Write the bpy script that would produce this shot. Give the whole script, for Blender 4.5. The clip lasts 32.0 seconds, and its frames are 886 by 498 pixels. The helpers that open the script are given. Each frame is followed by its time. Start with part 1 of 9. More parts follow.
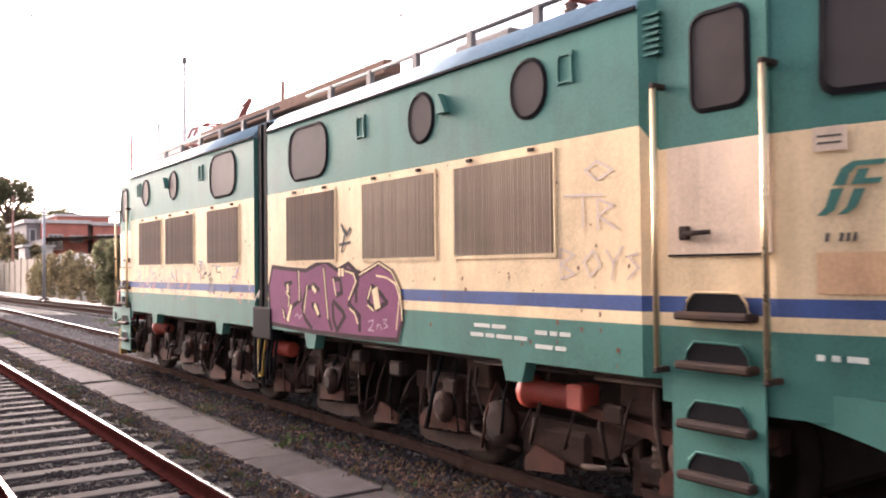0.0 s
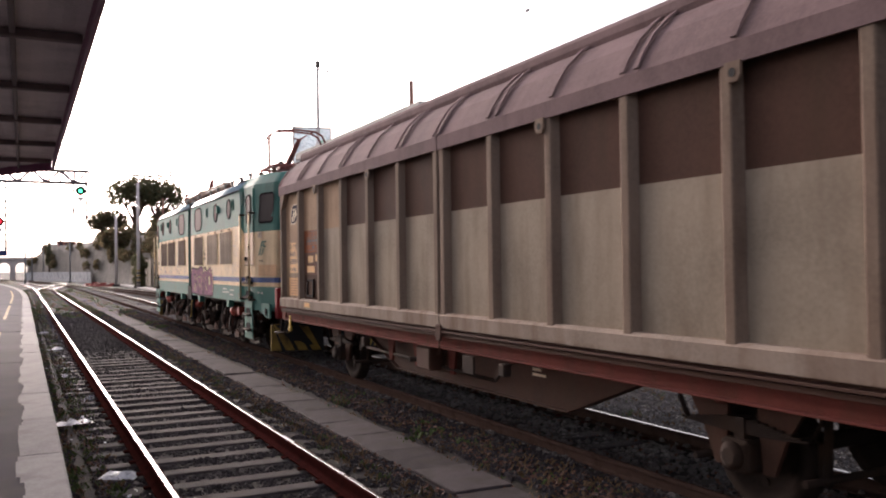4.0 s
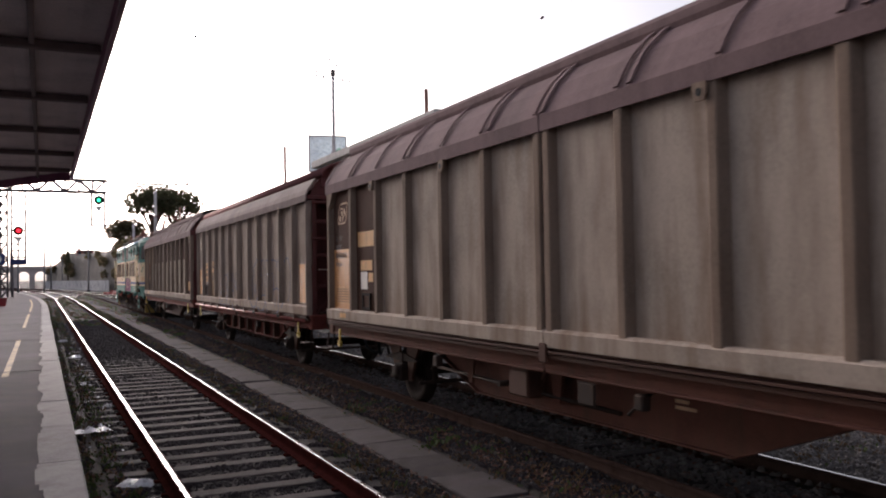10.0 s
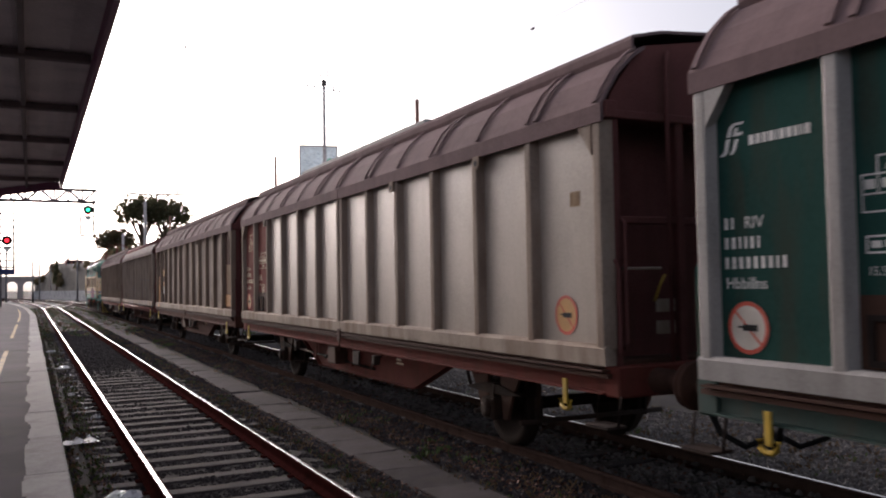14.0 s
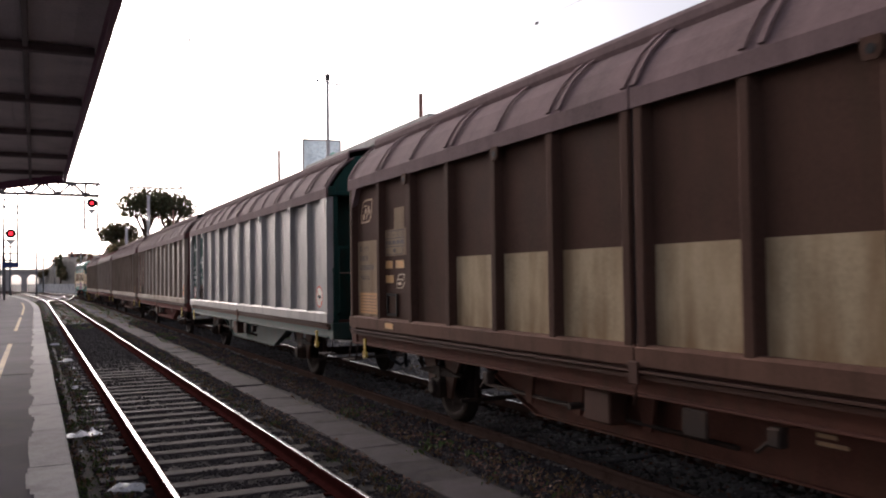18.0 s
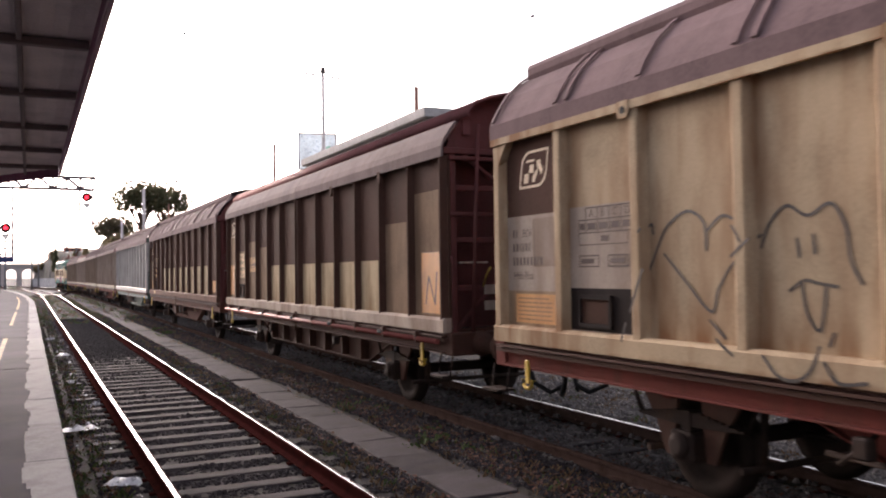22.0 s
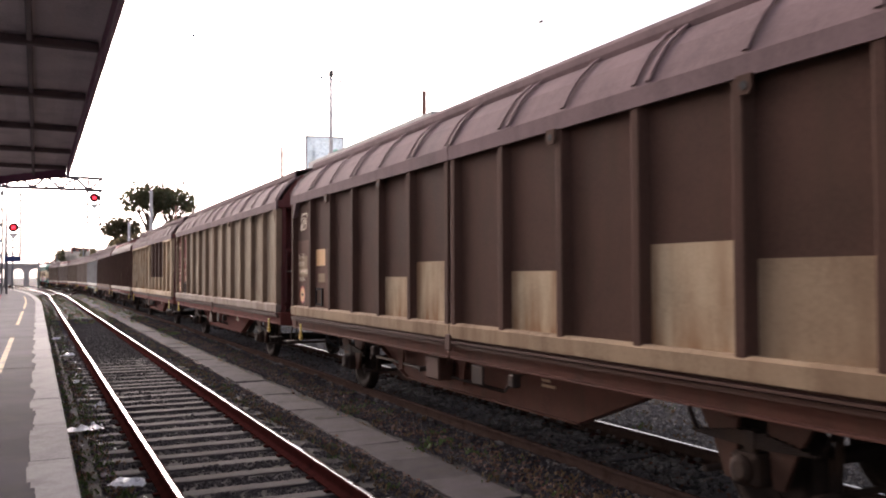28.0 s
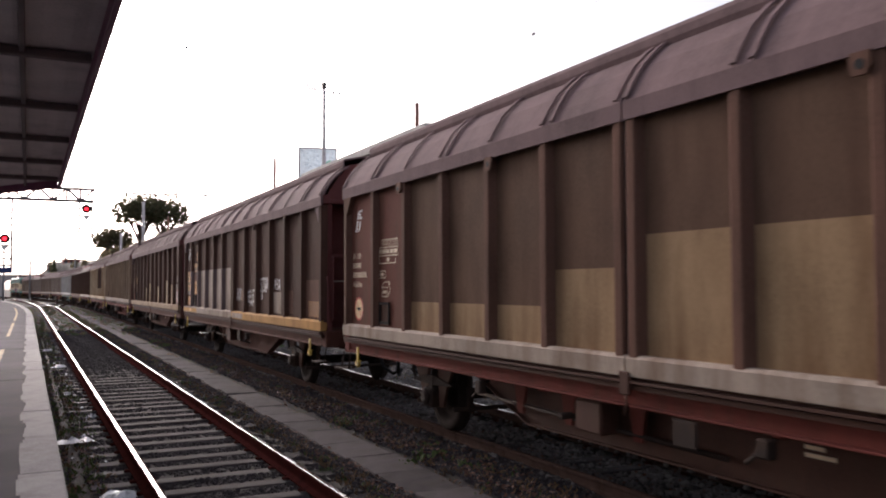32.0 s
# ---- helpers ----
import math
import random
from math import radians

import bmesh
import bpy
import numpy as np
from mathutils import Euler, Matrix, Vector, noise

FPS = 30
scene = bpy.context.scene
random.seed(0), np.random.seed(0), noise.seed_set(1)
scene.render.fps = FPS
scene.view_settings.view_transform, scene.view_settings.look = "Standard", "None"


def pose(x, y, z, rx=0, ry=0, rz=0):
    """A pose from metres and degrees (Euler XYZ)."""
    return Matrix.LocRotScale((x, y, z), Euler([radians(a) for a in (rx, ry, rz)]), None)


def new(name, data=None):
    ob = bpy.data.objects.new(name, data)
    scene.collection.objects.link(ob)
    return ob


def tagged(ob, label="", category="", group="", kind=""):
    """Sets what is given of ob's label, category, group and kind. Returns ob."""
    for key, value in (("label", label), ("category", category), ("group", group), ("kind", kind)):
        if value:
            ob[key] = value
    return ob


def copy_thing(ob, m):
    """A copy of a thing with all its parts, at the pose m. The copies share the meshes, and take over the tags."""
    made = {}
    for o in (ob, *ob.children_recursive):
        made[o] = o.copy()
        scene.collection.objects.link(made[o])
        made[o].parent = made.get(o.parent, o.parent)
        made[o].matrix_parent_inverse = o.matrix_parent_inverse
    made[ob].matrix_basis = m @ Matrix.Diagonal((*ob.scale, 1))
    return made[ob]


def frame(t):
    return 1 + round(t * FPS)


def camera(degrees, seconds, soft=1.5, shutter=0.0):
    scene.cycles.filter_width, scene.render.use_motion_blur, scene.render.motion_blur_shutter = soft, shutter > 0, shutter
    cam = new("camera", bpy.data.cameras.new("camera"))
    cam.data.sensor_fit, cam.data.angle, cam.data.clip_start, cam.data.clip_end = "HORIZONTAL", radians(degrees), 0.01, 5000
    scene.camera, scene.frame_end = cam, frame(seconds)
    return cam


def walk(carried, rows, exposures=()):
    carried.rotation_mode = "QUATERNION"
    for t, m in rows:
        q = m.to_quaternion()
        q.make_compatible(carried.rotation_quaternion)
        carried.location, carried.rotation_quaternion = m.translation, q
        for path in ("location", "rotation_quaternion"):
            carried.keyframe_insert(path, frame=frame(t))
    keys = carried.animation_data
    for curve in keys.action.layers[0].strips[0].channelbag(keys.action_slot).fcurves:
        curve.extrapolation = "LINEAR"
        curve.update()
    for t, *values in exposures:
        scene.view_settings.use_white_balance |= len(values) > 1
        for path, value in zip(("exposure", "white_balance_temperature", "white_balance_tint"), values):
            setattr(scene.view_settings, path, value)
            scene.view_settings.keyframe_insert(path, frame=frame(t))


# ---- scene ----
cam = camera(55.38, 32.0, soft=2.0, shutter=0.18)

EYE = 1.92          # camera above the rail tops
# seconds, yaw, pitch, lean
TURNS = [
    (0, -35.11, 1.23, -0.64), (0.5, -32.61, 1.00, -0.76), (1, -31.33, 0.77, -0.84), (1.5, -30.11, 0.58, -0.86), (2, -28.20, 0.53, -0.84),
    (2.5, -27.01, 0.69, -0.82), (3, -26.59, 0.94, -0.82), (3.5, -26.56, 1.02, -0.81), (5.5, -25.46, 1.75, -0.80), (6, -25.16, 2.07, -0.83),
    (6.5, -25.05, 2.20, -0.89), (7, -25.09, 2.19, -0.94), (7.5, -25.18, 2.10, -0.94), (8, -25.30, 1.97, -0.93), (8.5, -25.33, 1.84, -0.94),
    (9, -25.25, 1.78, -0.97), (9.5, -25.27, 1.69, -0.99), (10, -25.38, 1.62, -0.98), (10.5, -25.45, 1.69, -0.95), (11, -25.54, 1.82, -0.93),
    (11.5, -25.64, 2.00, -0.91), (12, -25.69, 2.18, -0.90), (12.5, -25.76, 2.34, -0.91), (13, -25.83, 2.47, -0.93), (13.5, -25.91, 2.46, -0.95),
    (14, -26.01, 2.29, -0.97), (14.5, -26.04, 2.17, -0.94), (16.5, -26.28, 2.09, -0.90), (17, -26.12, 2.00, -0.88), (17.5, -25.96, 2.01, -0.84),
    (18, -25.81, 1.93, -0.75), (18.5, -25.74, 2.01, -0.64), (19, -25.72, 2.03, -0.60), (19.5, -25.77, 2.01, -0.64), (20, -25.83, 1.93, -0.72),
    (20.5, -25.86, 1.76, -0.81), (21, -26.01, 1.56, -0.86), (21.5, -26.13, 1.49, -0.88), (22, -26.08, 1.49, -0.87), (22.5, -25.83, 1.44, -0.80),
    (23, -25.74, 1.54, -0.67), (23.5, -25.71, 1.67, -0.53), (24, -25.69, 1.72, -0.44), (24.5, -25.67, 1.71, -0.40), (25, -25.68, 1.63, -0.35),
    (25.5, -25.71, 1.60, -0.29), (27.5, -25.62, 1.72, -0.24), (28, -25.69, 1.78, -0.23), (28.5, -25.73, 1.83, -0.25), (29, -25.77, 1.95, -0.25),
    (29.5, -25.73, 2.17, -0.24), (30, -25.80, 2.23, -0.20), (30.5, -25.87, 2.40, -0.14), (31, -25.97, 2.53, -0.10), (31.5, -26.11, 2.56, -0.13),
    (32, -26.17, 2.55, -0.23),
]
CAM_X = [(0, 0.0, 0.0), (32, 0.0, 0.0)]
EXPOSE = [(0, 2.42, 6600, 26), (1, 1.77, 6600, 26), (2, 1.41, 6500, 24), (3.5, 1.13, 6500, 23), (6, 1.06, 6300, 22), (7, 0.77, 6300, 22), (8, 0.5, 6200, 22), (10, 0.46, 6200, 21), (11, 0.66, 6200, 21), (12, 0.88, 6300, 21), (13, 0.48, 6200, 20), (14, 0.41, 6200, 20), (17, 0.22, 6200, 20), (19, 0.9, 6200, 21), (20, 1.24, 6300, 22), (22, 1.29, 6400, 23), (24, 0.91, 6300, 23), (28, 1.26, 6400, 23), (29, 1.19, 6300, 22), (30, 1.06, 6300, 22), (32, 0.78, 6200, 21)]


def glide(table, t):
    for (a, *u), (b, *v) in zip(table, table[1:]):
        if t <= b:
            k = 0 if b == a else max(0.0, (t - a) / (b - a))
            return [p + (q - p) * k for p, q in zip(u, v)]
    return list(table[-1][1:])


walk(cam, [(t, pose(*glide(CAM_X, t), EYE, 90 + p, -r, y)) for t, y, p, r in TURNS], EXPOSE)

# ------------------------------------------------------------------ light
SUN_EL, SUN_AZ = 16.0, -6.0      # low sun ahead and to the left of the tracks, behind haze
world = bpy.data.worlds.new("evening_sky")
scene.world = world
world.use_nodes = True
wn, wl = world.node_tree.nodes, world.node_tree.links
sky = wn.new("ShaderNodeTexSky")
sky.sky_type, sky.sun_disc = "NISHITA", False
sky.sun_elevation, sky.sun_rotation = radians(SUN_EL), radians(SUN_AZ)
sky.air_density, sky.dust_density, sky.ozone_density = 1.0, 6.0, 1.0
wn["Background"].inputs["Strength"].default_value = 0.15
pale = wn.new("ShaderNodeHueSaturation")      # thin high cloud takes most colour out of the sky
pale.inputs["Saturation"].default_value = 0.4
wl.new(sky.outputs["Color"], pale.inputs["Color"])
wl.new(pale.outputs["Color"], wn["Background"].inputs["Color"])
sun_data = bpy.data.lights.new("sun", "SUN")
sun_data.energy, sun_data.angle, sun_data.color = 0.6, radians(25), (1.0, 0.86, 0.72)
sun = new("sun", sun_data)
sun.rotation_euler = (radians(90 - SUN_EL), 0, radians(180 - SUN_AZ))


# ------------------------------------------------------------------ materials
def material(name, base, dark=None, light=None, rough=0.7, metal=0.0, scale=6.0, fine=60.0, bump=0.15, streak=0.0, spec=0.4, soil=None, soil_amount=0.4, vary=0.0, through_light=0.0, border=0.0):
    """Two scales of tone, rain streaks where asked, and fine relief."""
    m = bpy.data.materials.new(name)
    m.use_nodes = True
    n, l = m.node_tree.nodes, m.node_tree.links
    b = n["Principled BSDF"]
    dark = dark or tuple(c * 0.72 for c in base)
    light = light or tuple(min(1, c * 1.18) for c in base)
    co = n.new("ShaderNodeTexCoord")
    n1, n2 = n.new("ShaderNodeTexNoise"), n.new("ShaderNodeTexNoise")
    for node, s, d in ((n1, scale, 4), (n2, fine, 3)):
        node.inputs["Scale"].default_value, node.inputs["Detail"].default_value = s, d
        l.new(co.outputs["Object"], node.inputs["Vector"])
    ramp = n.new("ShaderNodeValToRGB")
    ramp.color_ramp.elements[0].position, ramp.color_ramp.elements[1].position = 0.3, 0.72
    ramp.color_ramp.elements[0].color, ramp.color_ramp.elements[1].color = (*dark, 1), (*light, 1)
    mid = ramp.color_ramp.elements.new(0.5)
    mid.color = (*base, 1)
    mixf = n.new("ShaderNodeMath")
    mixf.operation = "MULTIPLY_ADD"
    mixf.inputs[1].default_value = 0.35
    l.new(n2.outputs["Fac"], mixf.inputs[0])
    sc = n.new("ShaderNodeMath")
    sc.operation = "MULTIPLY"
    sc.inputs[1].default_value = 0.65
    l.new(n1.outputs["Fac"], sc.inputs[0])
    l.new(sc.outputs[0], mixf.inputs[2])
    last = mixf.outputs[0]
    if vary:
        info = n.new("ShaderNodeObjectInfo")
        va = n.new("ShaderNodeMath")
        va.operation = "MULTIPLY_ADD"
        va.inputs[1].default_value = vary
        l.new(info.outputs["Random"], va.inputs[0])
        ad = n.new("ShaderNodeMath")
        ad.operation = "SUBTRACT"
        ad.inputs[1].default_value = vary * 0.5
        l.new(last, va.inputs[2])
        l.new(va.outputs[0], ad.inputs[0])
        last = ad.outputs[0]
    l.new(last, ramp.inputs["Fac"])
    colour = ramp.outputs["Color"]
    if streak or soil:
        mp = n.new("ShaderNodeMapping")
        mp.inputs["Scale"].default_value = (2.2, 2.2, 0.45) if streak else (1.3, 1.3, 1.3)
        l.new(co.outputs["Object"], mp.inputs["Vector"])
        n3 = n.new("ShaderNodeTexNoise")
        n3.inputs["Scale"].default_value, n3.inputs["Detail"].default_value = 2.2, 5
        l.new(mp.outputs[0], n3.inputs["Vector"])
        r3 = n.new("ShaderNodeMapRange")
        r3.inputs["From Min"].default_value, r3.inputs["From Max"].default_value = 0.47, 0.75
        r3.inputs["To Max"].default_value = streak or soil_amount
        l.new(n3.outputs["Fac"], r3.inputs["Value"])
        mx = n.new("ShaderNodeMix")
        mx.data_type = "RGBA"
        l.new(r3.outputs["Result"], mx.inputs["Factor"])
        l.new(colour, mx.inputs["A"])
        mx.inputs["B"].default_value = (*(soil or (0.07, 0.045, 0.03)), 1)
        colour = mx.outputs["Result"]
    if border:      # rusty stains creeping in from the borders, noise-broken; wide fade paints a mid-panel sheen
        sep, parts_ = n.new("ShaderNodeSeparateXYZ"), []
        l.new(co.outputs["Generated"], sep.inputs[0])
        for axis, far in (("Y", True), ("Z", False)):
            q = n.new("ShaderNodeMath")
            q.operation = "PINGPONG"
            q.inputs[1].default_value = 0.5 if far else 1.0
            l.new(sep.outputs[axis], q.inputs[0])
            g = n.new("ShaderNodeMapRange")
            g.inputs["From Min"].default_value, g.inputs["From Max"].default_value = 0.03, 0.42 if far else 0.24
            g.inputs["To Min"].default_value, g.inputs["To Max"].default_value = 1.0, 0.0
            l.new(q.outputs[0], g.inputs["Value"])
            parts_.append(g)
        mxm = n.new("ShaderNodeMath")
        mxm.operation = "MAXIMUM"
        l.new(parts_[0].outputs["Result"], mxm.inputs[0])
        l.new(parts_[1].outputs["Result"], mxm.inputs[1])
        mpb = n.new("ShaderNodeMapping")
        mpb.inputs["Scale"].default_value = (3.0, 3.0, 0.8)
        l.new(co.outputs["Object"], mpb.inputs["Vector"])
        nb = n.new("ShaderNodeTexNoise")
        nb.inputs["Scale"].default_value, nb.inputs["Detail"].default_value = 1.6, 6
        l.new(mpb.outputs[0], nb.inputs["Vector"])
        rb = n.new("ShaderNodeMapRange")
        rb.inputs["From Min"].default_value, rb.inputs["From Max"].default_value = 0.36, 0.64
        rb.inputs["To Max"].default_value = border
        l.new(nb.outputs["Fac"], rb.inputs["Value"])
        mul = n.new("ShaderNodeMath")
        mul.operation = "MULTIPLY"
        l.new(mxm.outputs[0], mul.inputs[0])
        l.new(rb.outputs["Result"], mul.inputs[1])
        mb = n.new("ShaderNodeMix")
        mb.data_type = "RGBA"
        l.new(mul.outputs[0], mb.inputs["Factor"])
        l.new(colour, mb.inputs["A"])
        mb.inputs["B"].default_value = (*(soil or (0.07, 0.045, 0.03)), 1)
        colour = mb.outputs["Result"]
    l.new(colour, b.inputs["Base Color"])
    b.inputs["Metallic"].default_value = metal
    b.inputs["Specular IOR Level"].default_value = spec
    rr = n.new("ShaderNodeMapRange")
    rr.inputs["To Min"].default_value, rr.inputs["To Max"].default_value = max(0.03, rough - 0.12), min(1, rough + 0.12)
    l.new(n1.outputs["Fac"], rr.inputs["Value"])
    l.new(rr.outputs["Result"], b.inputs["Roughness"])
    if bump:
        bp = n.new("ShaderNodeBump")
        bp.inputs["Strength"].default_value, bp.inputs["Distance"].default_value = bump, 0.01
        l.new(n2.outputs["Fac"], bp.inputs["Height"])
        l.new(bp.outputs["Normal"], b.inputs["Normal"])
    if through_light:
        tr, ms = n.new("ShaderNodeBsdfTranslucent"), n.new("ShaderNodeMixShader")
        ms.inputs[0].default_value = through_light
        l.new(colour, tr.inputs["Color"])
        l.new(b.outputs[0], ms.inputs[1])
        l.new(tr.outputs[0], ms.inputs[2])
        l.new(ms.outputs[0], n["Material Output"].inputs["Surface"])
    return m


def glowing(name, colour, strength):
    m = bpy.data.materials.new(name)
    m.use_nodes = True
    b = m.node_tree.nodes["Principled BSDF"]
    b.inputs["Base Color"].default_value = (*colour, 1)
    b.inputs["Emission Color"].default_value = (*colour, 1)
    b.inputs["Emission Strength"].default_value = strength
    return m


PAINT = dict(rough=0.8, spec=0.05, scale=1.3, fine=30, bump=0.02, streak=0.55)
M = {}
M["grey"] = material("grey_beige_paint", (0.365, 0.292, 0.238), soil=(0.17, 0.105, 0.07), border=0.6, **PAINT)
M["palegrey"] = material("pale_grey_paint", (0.465, 0.385, 0.315), soil=(0.20, 0.13, 0.09), border=0.6, **PAINT)
M["dirtyrib"] = material("dirty_brown_grey_rib", (0.25, 0.185, 0.14), soil=(0.12, 0.07, 0.05), **PAINT)
# border stain keeps each panel's middle paler, a sheen put into the colour
M["sheen"] = material("satin_beige_grey_paint", (0.43, 0.36, 0.295), rough=0.4, spec=0.42, scale=0.8, fine=45, bump=0.015, streak=0.25, soil=(0.28, 0.22, 0.17), border=0.4)
M["caprail"] = material("grey_brown_door_cap", (0.20, 0.15, 0.14), rough=0.85, spec=0.06, scale=1.2, fine=30, bump=0.03, streak=0.3)
M["silver"] = material("silver_grey_paint", (0.40, 0.375, 0.35), rough=0.5, spec=0.2, scale=1.6, fine=45, bump=0.03, streak=0.3)
M["brown"] = material("dark_brown_paint", (0.092, 0.050, 0.037), **PAINT)
M["dullbrown"] = material("faded_brown_paint", (0.16, 0.088, 0.064), **PAINT)
M["red"] = material("oxide_red_paint", (0.205, 0.060, 0.050), **PAINT)
M["redframe"] = material("underframe_red_paint", (0.165, 0.047, 0.037), rough=0.85, spec=0.08, scale=2.5, fine=40, bump=0.1, streak=0.55)
M["darkframe"] = material("underframe_brown_rust", (0.085, 0.04, 0.028), rough=0.8, spec=0.2, scale=2.5, fine=40, bump=0.15, streak=0.5)
M["rustframe"] = material("underframe_rust_red", (0.118, 0.050, 0.036), rough=0.85, spec=0.1, scale=2.5, fine=40, bump=0.12, streak=0.6)
M["greenframe"] = material("underframe_green_paint", (0.026, 0.064, 0.053), rough=0.6, scale=2.5, fine=40, bump=0.1, streak=0.5)
M["green"] = material("wagon_green_paint", (0.026, 0.075, 0.062), **PAINT)
M["cream"] = material("old_cream_paint", (0.52, 0.40, 0.262), rough=0.8, spec=0.06, scale=1.6, fine=45, bump=0.05, streak=0.5, soil=(0.27, 0.145, 0.075), border=1.0)
M["tan"] = material("tan_paint", (0.37, 0.265, 0.17), soil=(0.17, 0.10, 0.06), border=0.6, **PAINT)
M["taupe"] = material("taupe_paint", (0.28, 0.192, 0.126), soil=(0.12, 0.075, 0.05), border=0.5, **PAINT)
M["khaki"] = material("khaki_grey_paint", (0.52, 0.41, 0.265), soil=(0.24, 0.15, 0.08), border=0.8, **PAINT)
M["salmon"] = material("salmon_red_tube", (0.30, 0.085, 0.068), rough=0.6, spec=0.2, scale=3, fine=40, bump=0.05, streak=0.3, soil=(0.16, 0.05, 0.04))
M["warmgrey"] = material("warm_beige_paint", (0.42, 0.29, 0.19), soil=(0.22, 0.12, 0.07), border=0.6, **PAINT)
M["coolgrey"] = material("cool_grey_repaint", (0.39, 0.32, 0.245), soil=(0.2, 0.15, 0.11), border=0.4, **PAINT)
M["rustorange"] = material("red_orange_repaint", (0.30, 0.10, 0.045), soil=(0.14, 0.05, 0.03), border=0.5, **PAINT)
M["olivegrey"] = material("olive_grey_paint", (0.375, 0.302, 0.215), soil=(0.19, 0.115, 0.065), border=0.9, **PAINT)
M["fadered"] = material("faded_red_brown_paint", (0.16, 0.062, 0.046), soil=(0.12, 0.07, 0.045), border=0.5, **PAINT)
M["umber"] = material("umber_brown_paint", (0.15, 0.092, 0.062), soil=(0.09, 0.05, 0.035), border=0.6, **PAINT)
M["ochretan"] = material("ochre_tan_paint", (0.40, 0.27, 0.155), soil=(0.19, 0.11, 0.06), border=0.7, **PAINT)
M["ochre"] = material("ochre_paint", (0.50, 0.28, 0.10), soil=(0.26, 0.13, 0.06), **PAINT)
M["orange"] = material("orange_primer_patch", (0.58, 0.25, 0.058), rough=0.5, scale=3, fine=50, bump=0.03, streak=0.2)
M["label"] = material("orange_label_film", (0.74, 0.43, 0.19), spec=0.1, rough=0.6, scale=3, fine=50, bump=0.02, streak=0.25)
M["roof"] = material("weathered_roof_brown", (0.20, 0.137, 0.134), rough=0.85, spec=0.06, scale=1.2, fine=30, bump=0.08, streak=0.25, soil=(0.05, 0.04, 0.038))
M["redroof"] = material("weathered_roof_red", (0.19, 0.078, 0.074), rough=0.85, spec=0.06, scale=1.2, fine=30, bump=0.08, streak=0.35, soil=(0.06, 0.045, 0.045))
M["end"] = material("wagon_end_red", (0.155, 0.060, 0.055), rough=0.85, spec=0.1, scale=2, fine=40, bump=0.08, streak=0.4)
M["iron"] = material("dark_greasy_iron", (0.044, 0.031, 0.026), spec=0.12, rough=0.8, metal=0.0, scale=5, fine=50, bump=0.3, soil=(0.09, 0.05, 0.03), soil_amount=0.6)
M["wheel"] = material("wheel_steel", (0.034, 0.025, 0.021), rough=0.9, spec=0.05, metal=0.0, scale=5, fine=50, bump=0.1)
M["white"] = material("white_lettering", (0.80, 0.79, 0.75), rough=0.6, scale=6, fine=60, bump=0.02, soil=(0.35, 0.32, 0.28), soil_amount=0.5)
M["black"] = material("black_paint", (0.02, 0.02, 0.02), spec=0.15, rough=0.7, bump=0.02)
M["yellow"] = material("yellow_paint", (0.62, 0.40, 0.04), rough=0.5, scale=8, fine=60, bump=0.05, soil=(0.08, 0.06, 0.03), soil_amount=0.5)
M["dullyellow"] = material("dirty_yellow_paint", (0.42, 0.26, 0.04), rough=0.6, scale=6, fine=60, bump=0.1, soil=(0.05, 0.04, 0.03), soil_amount=0.7)
M["warnred"] = material("warning_red", (0.62, 0.09, 0.05), rough=0.5, bump=0.02)


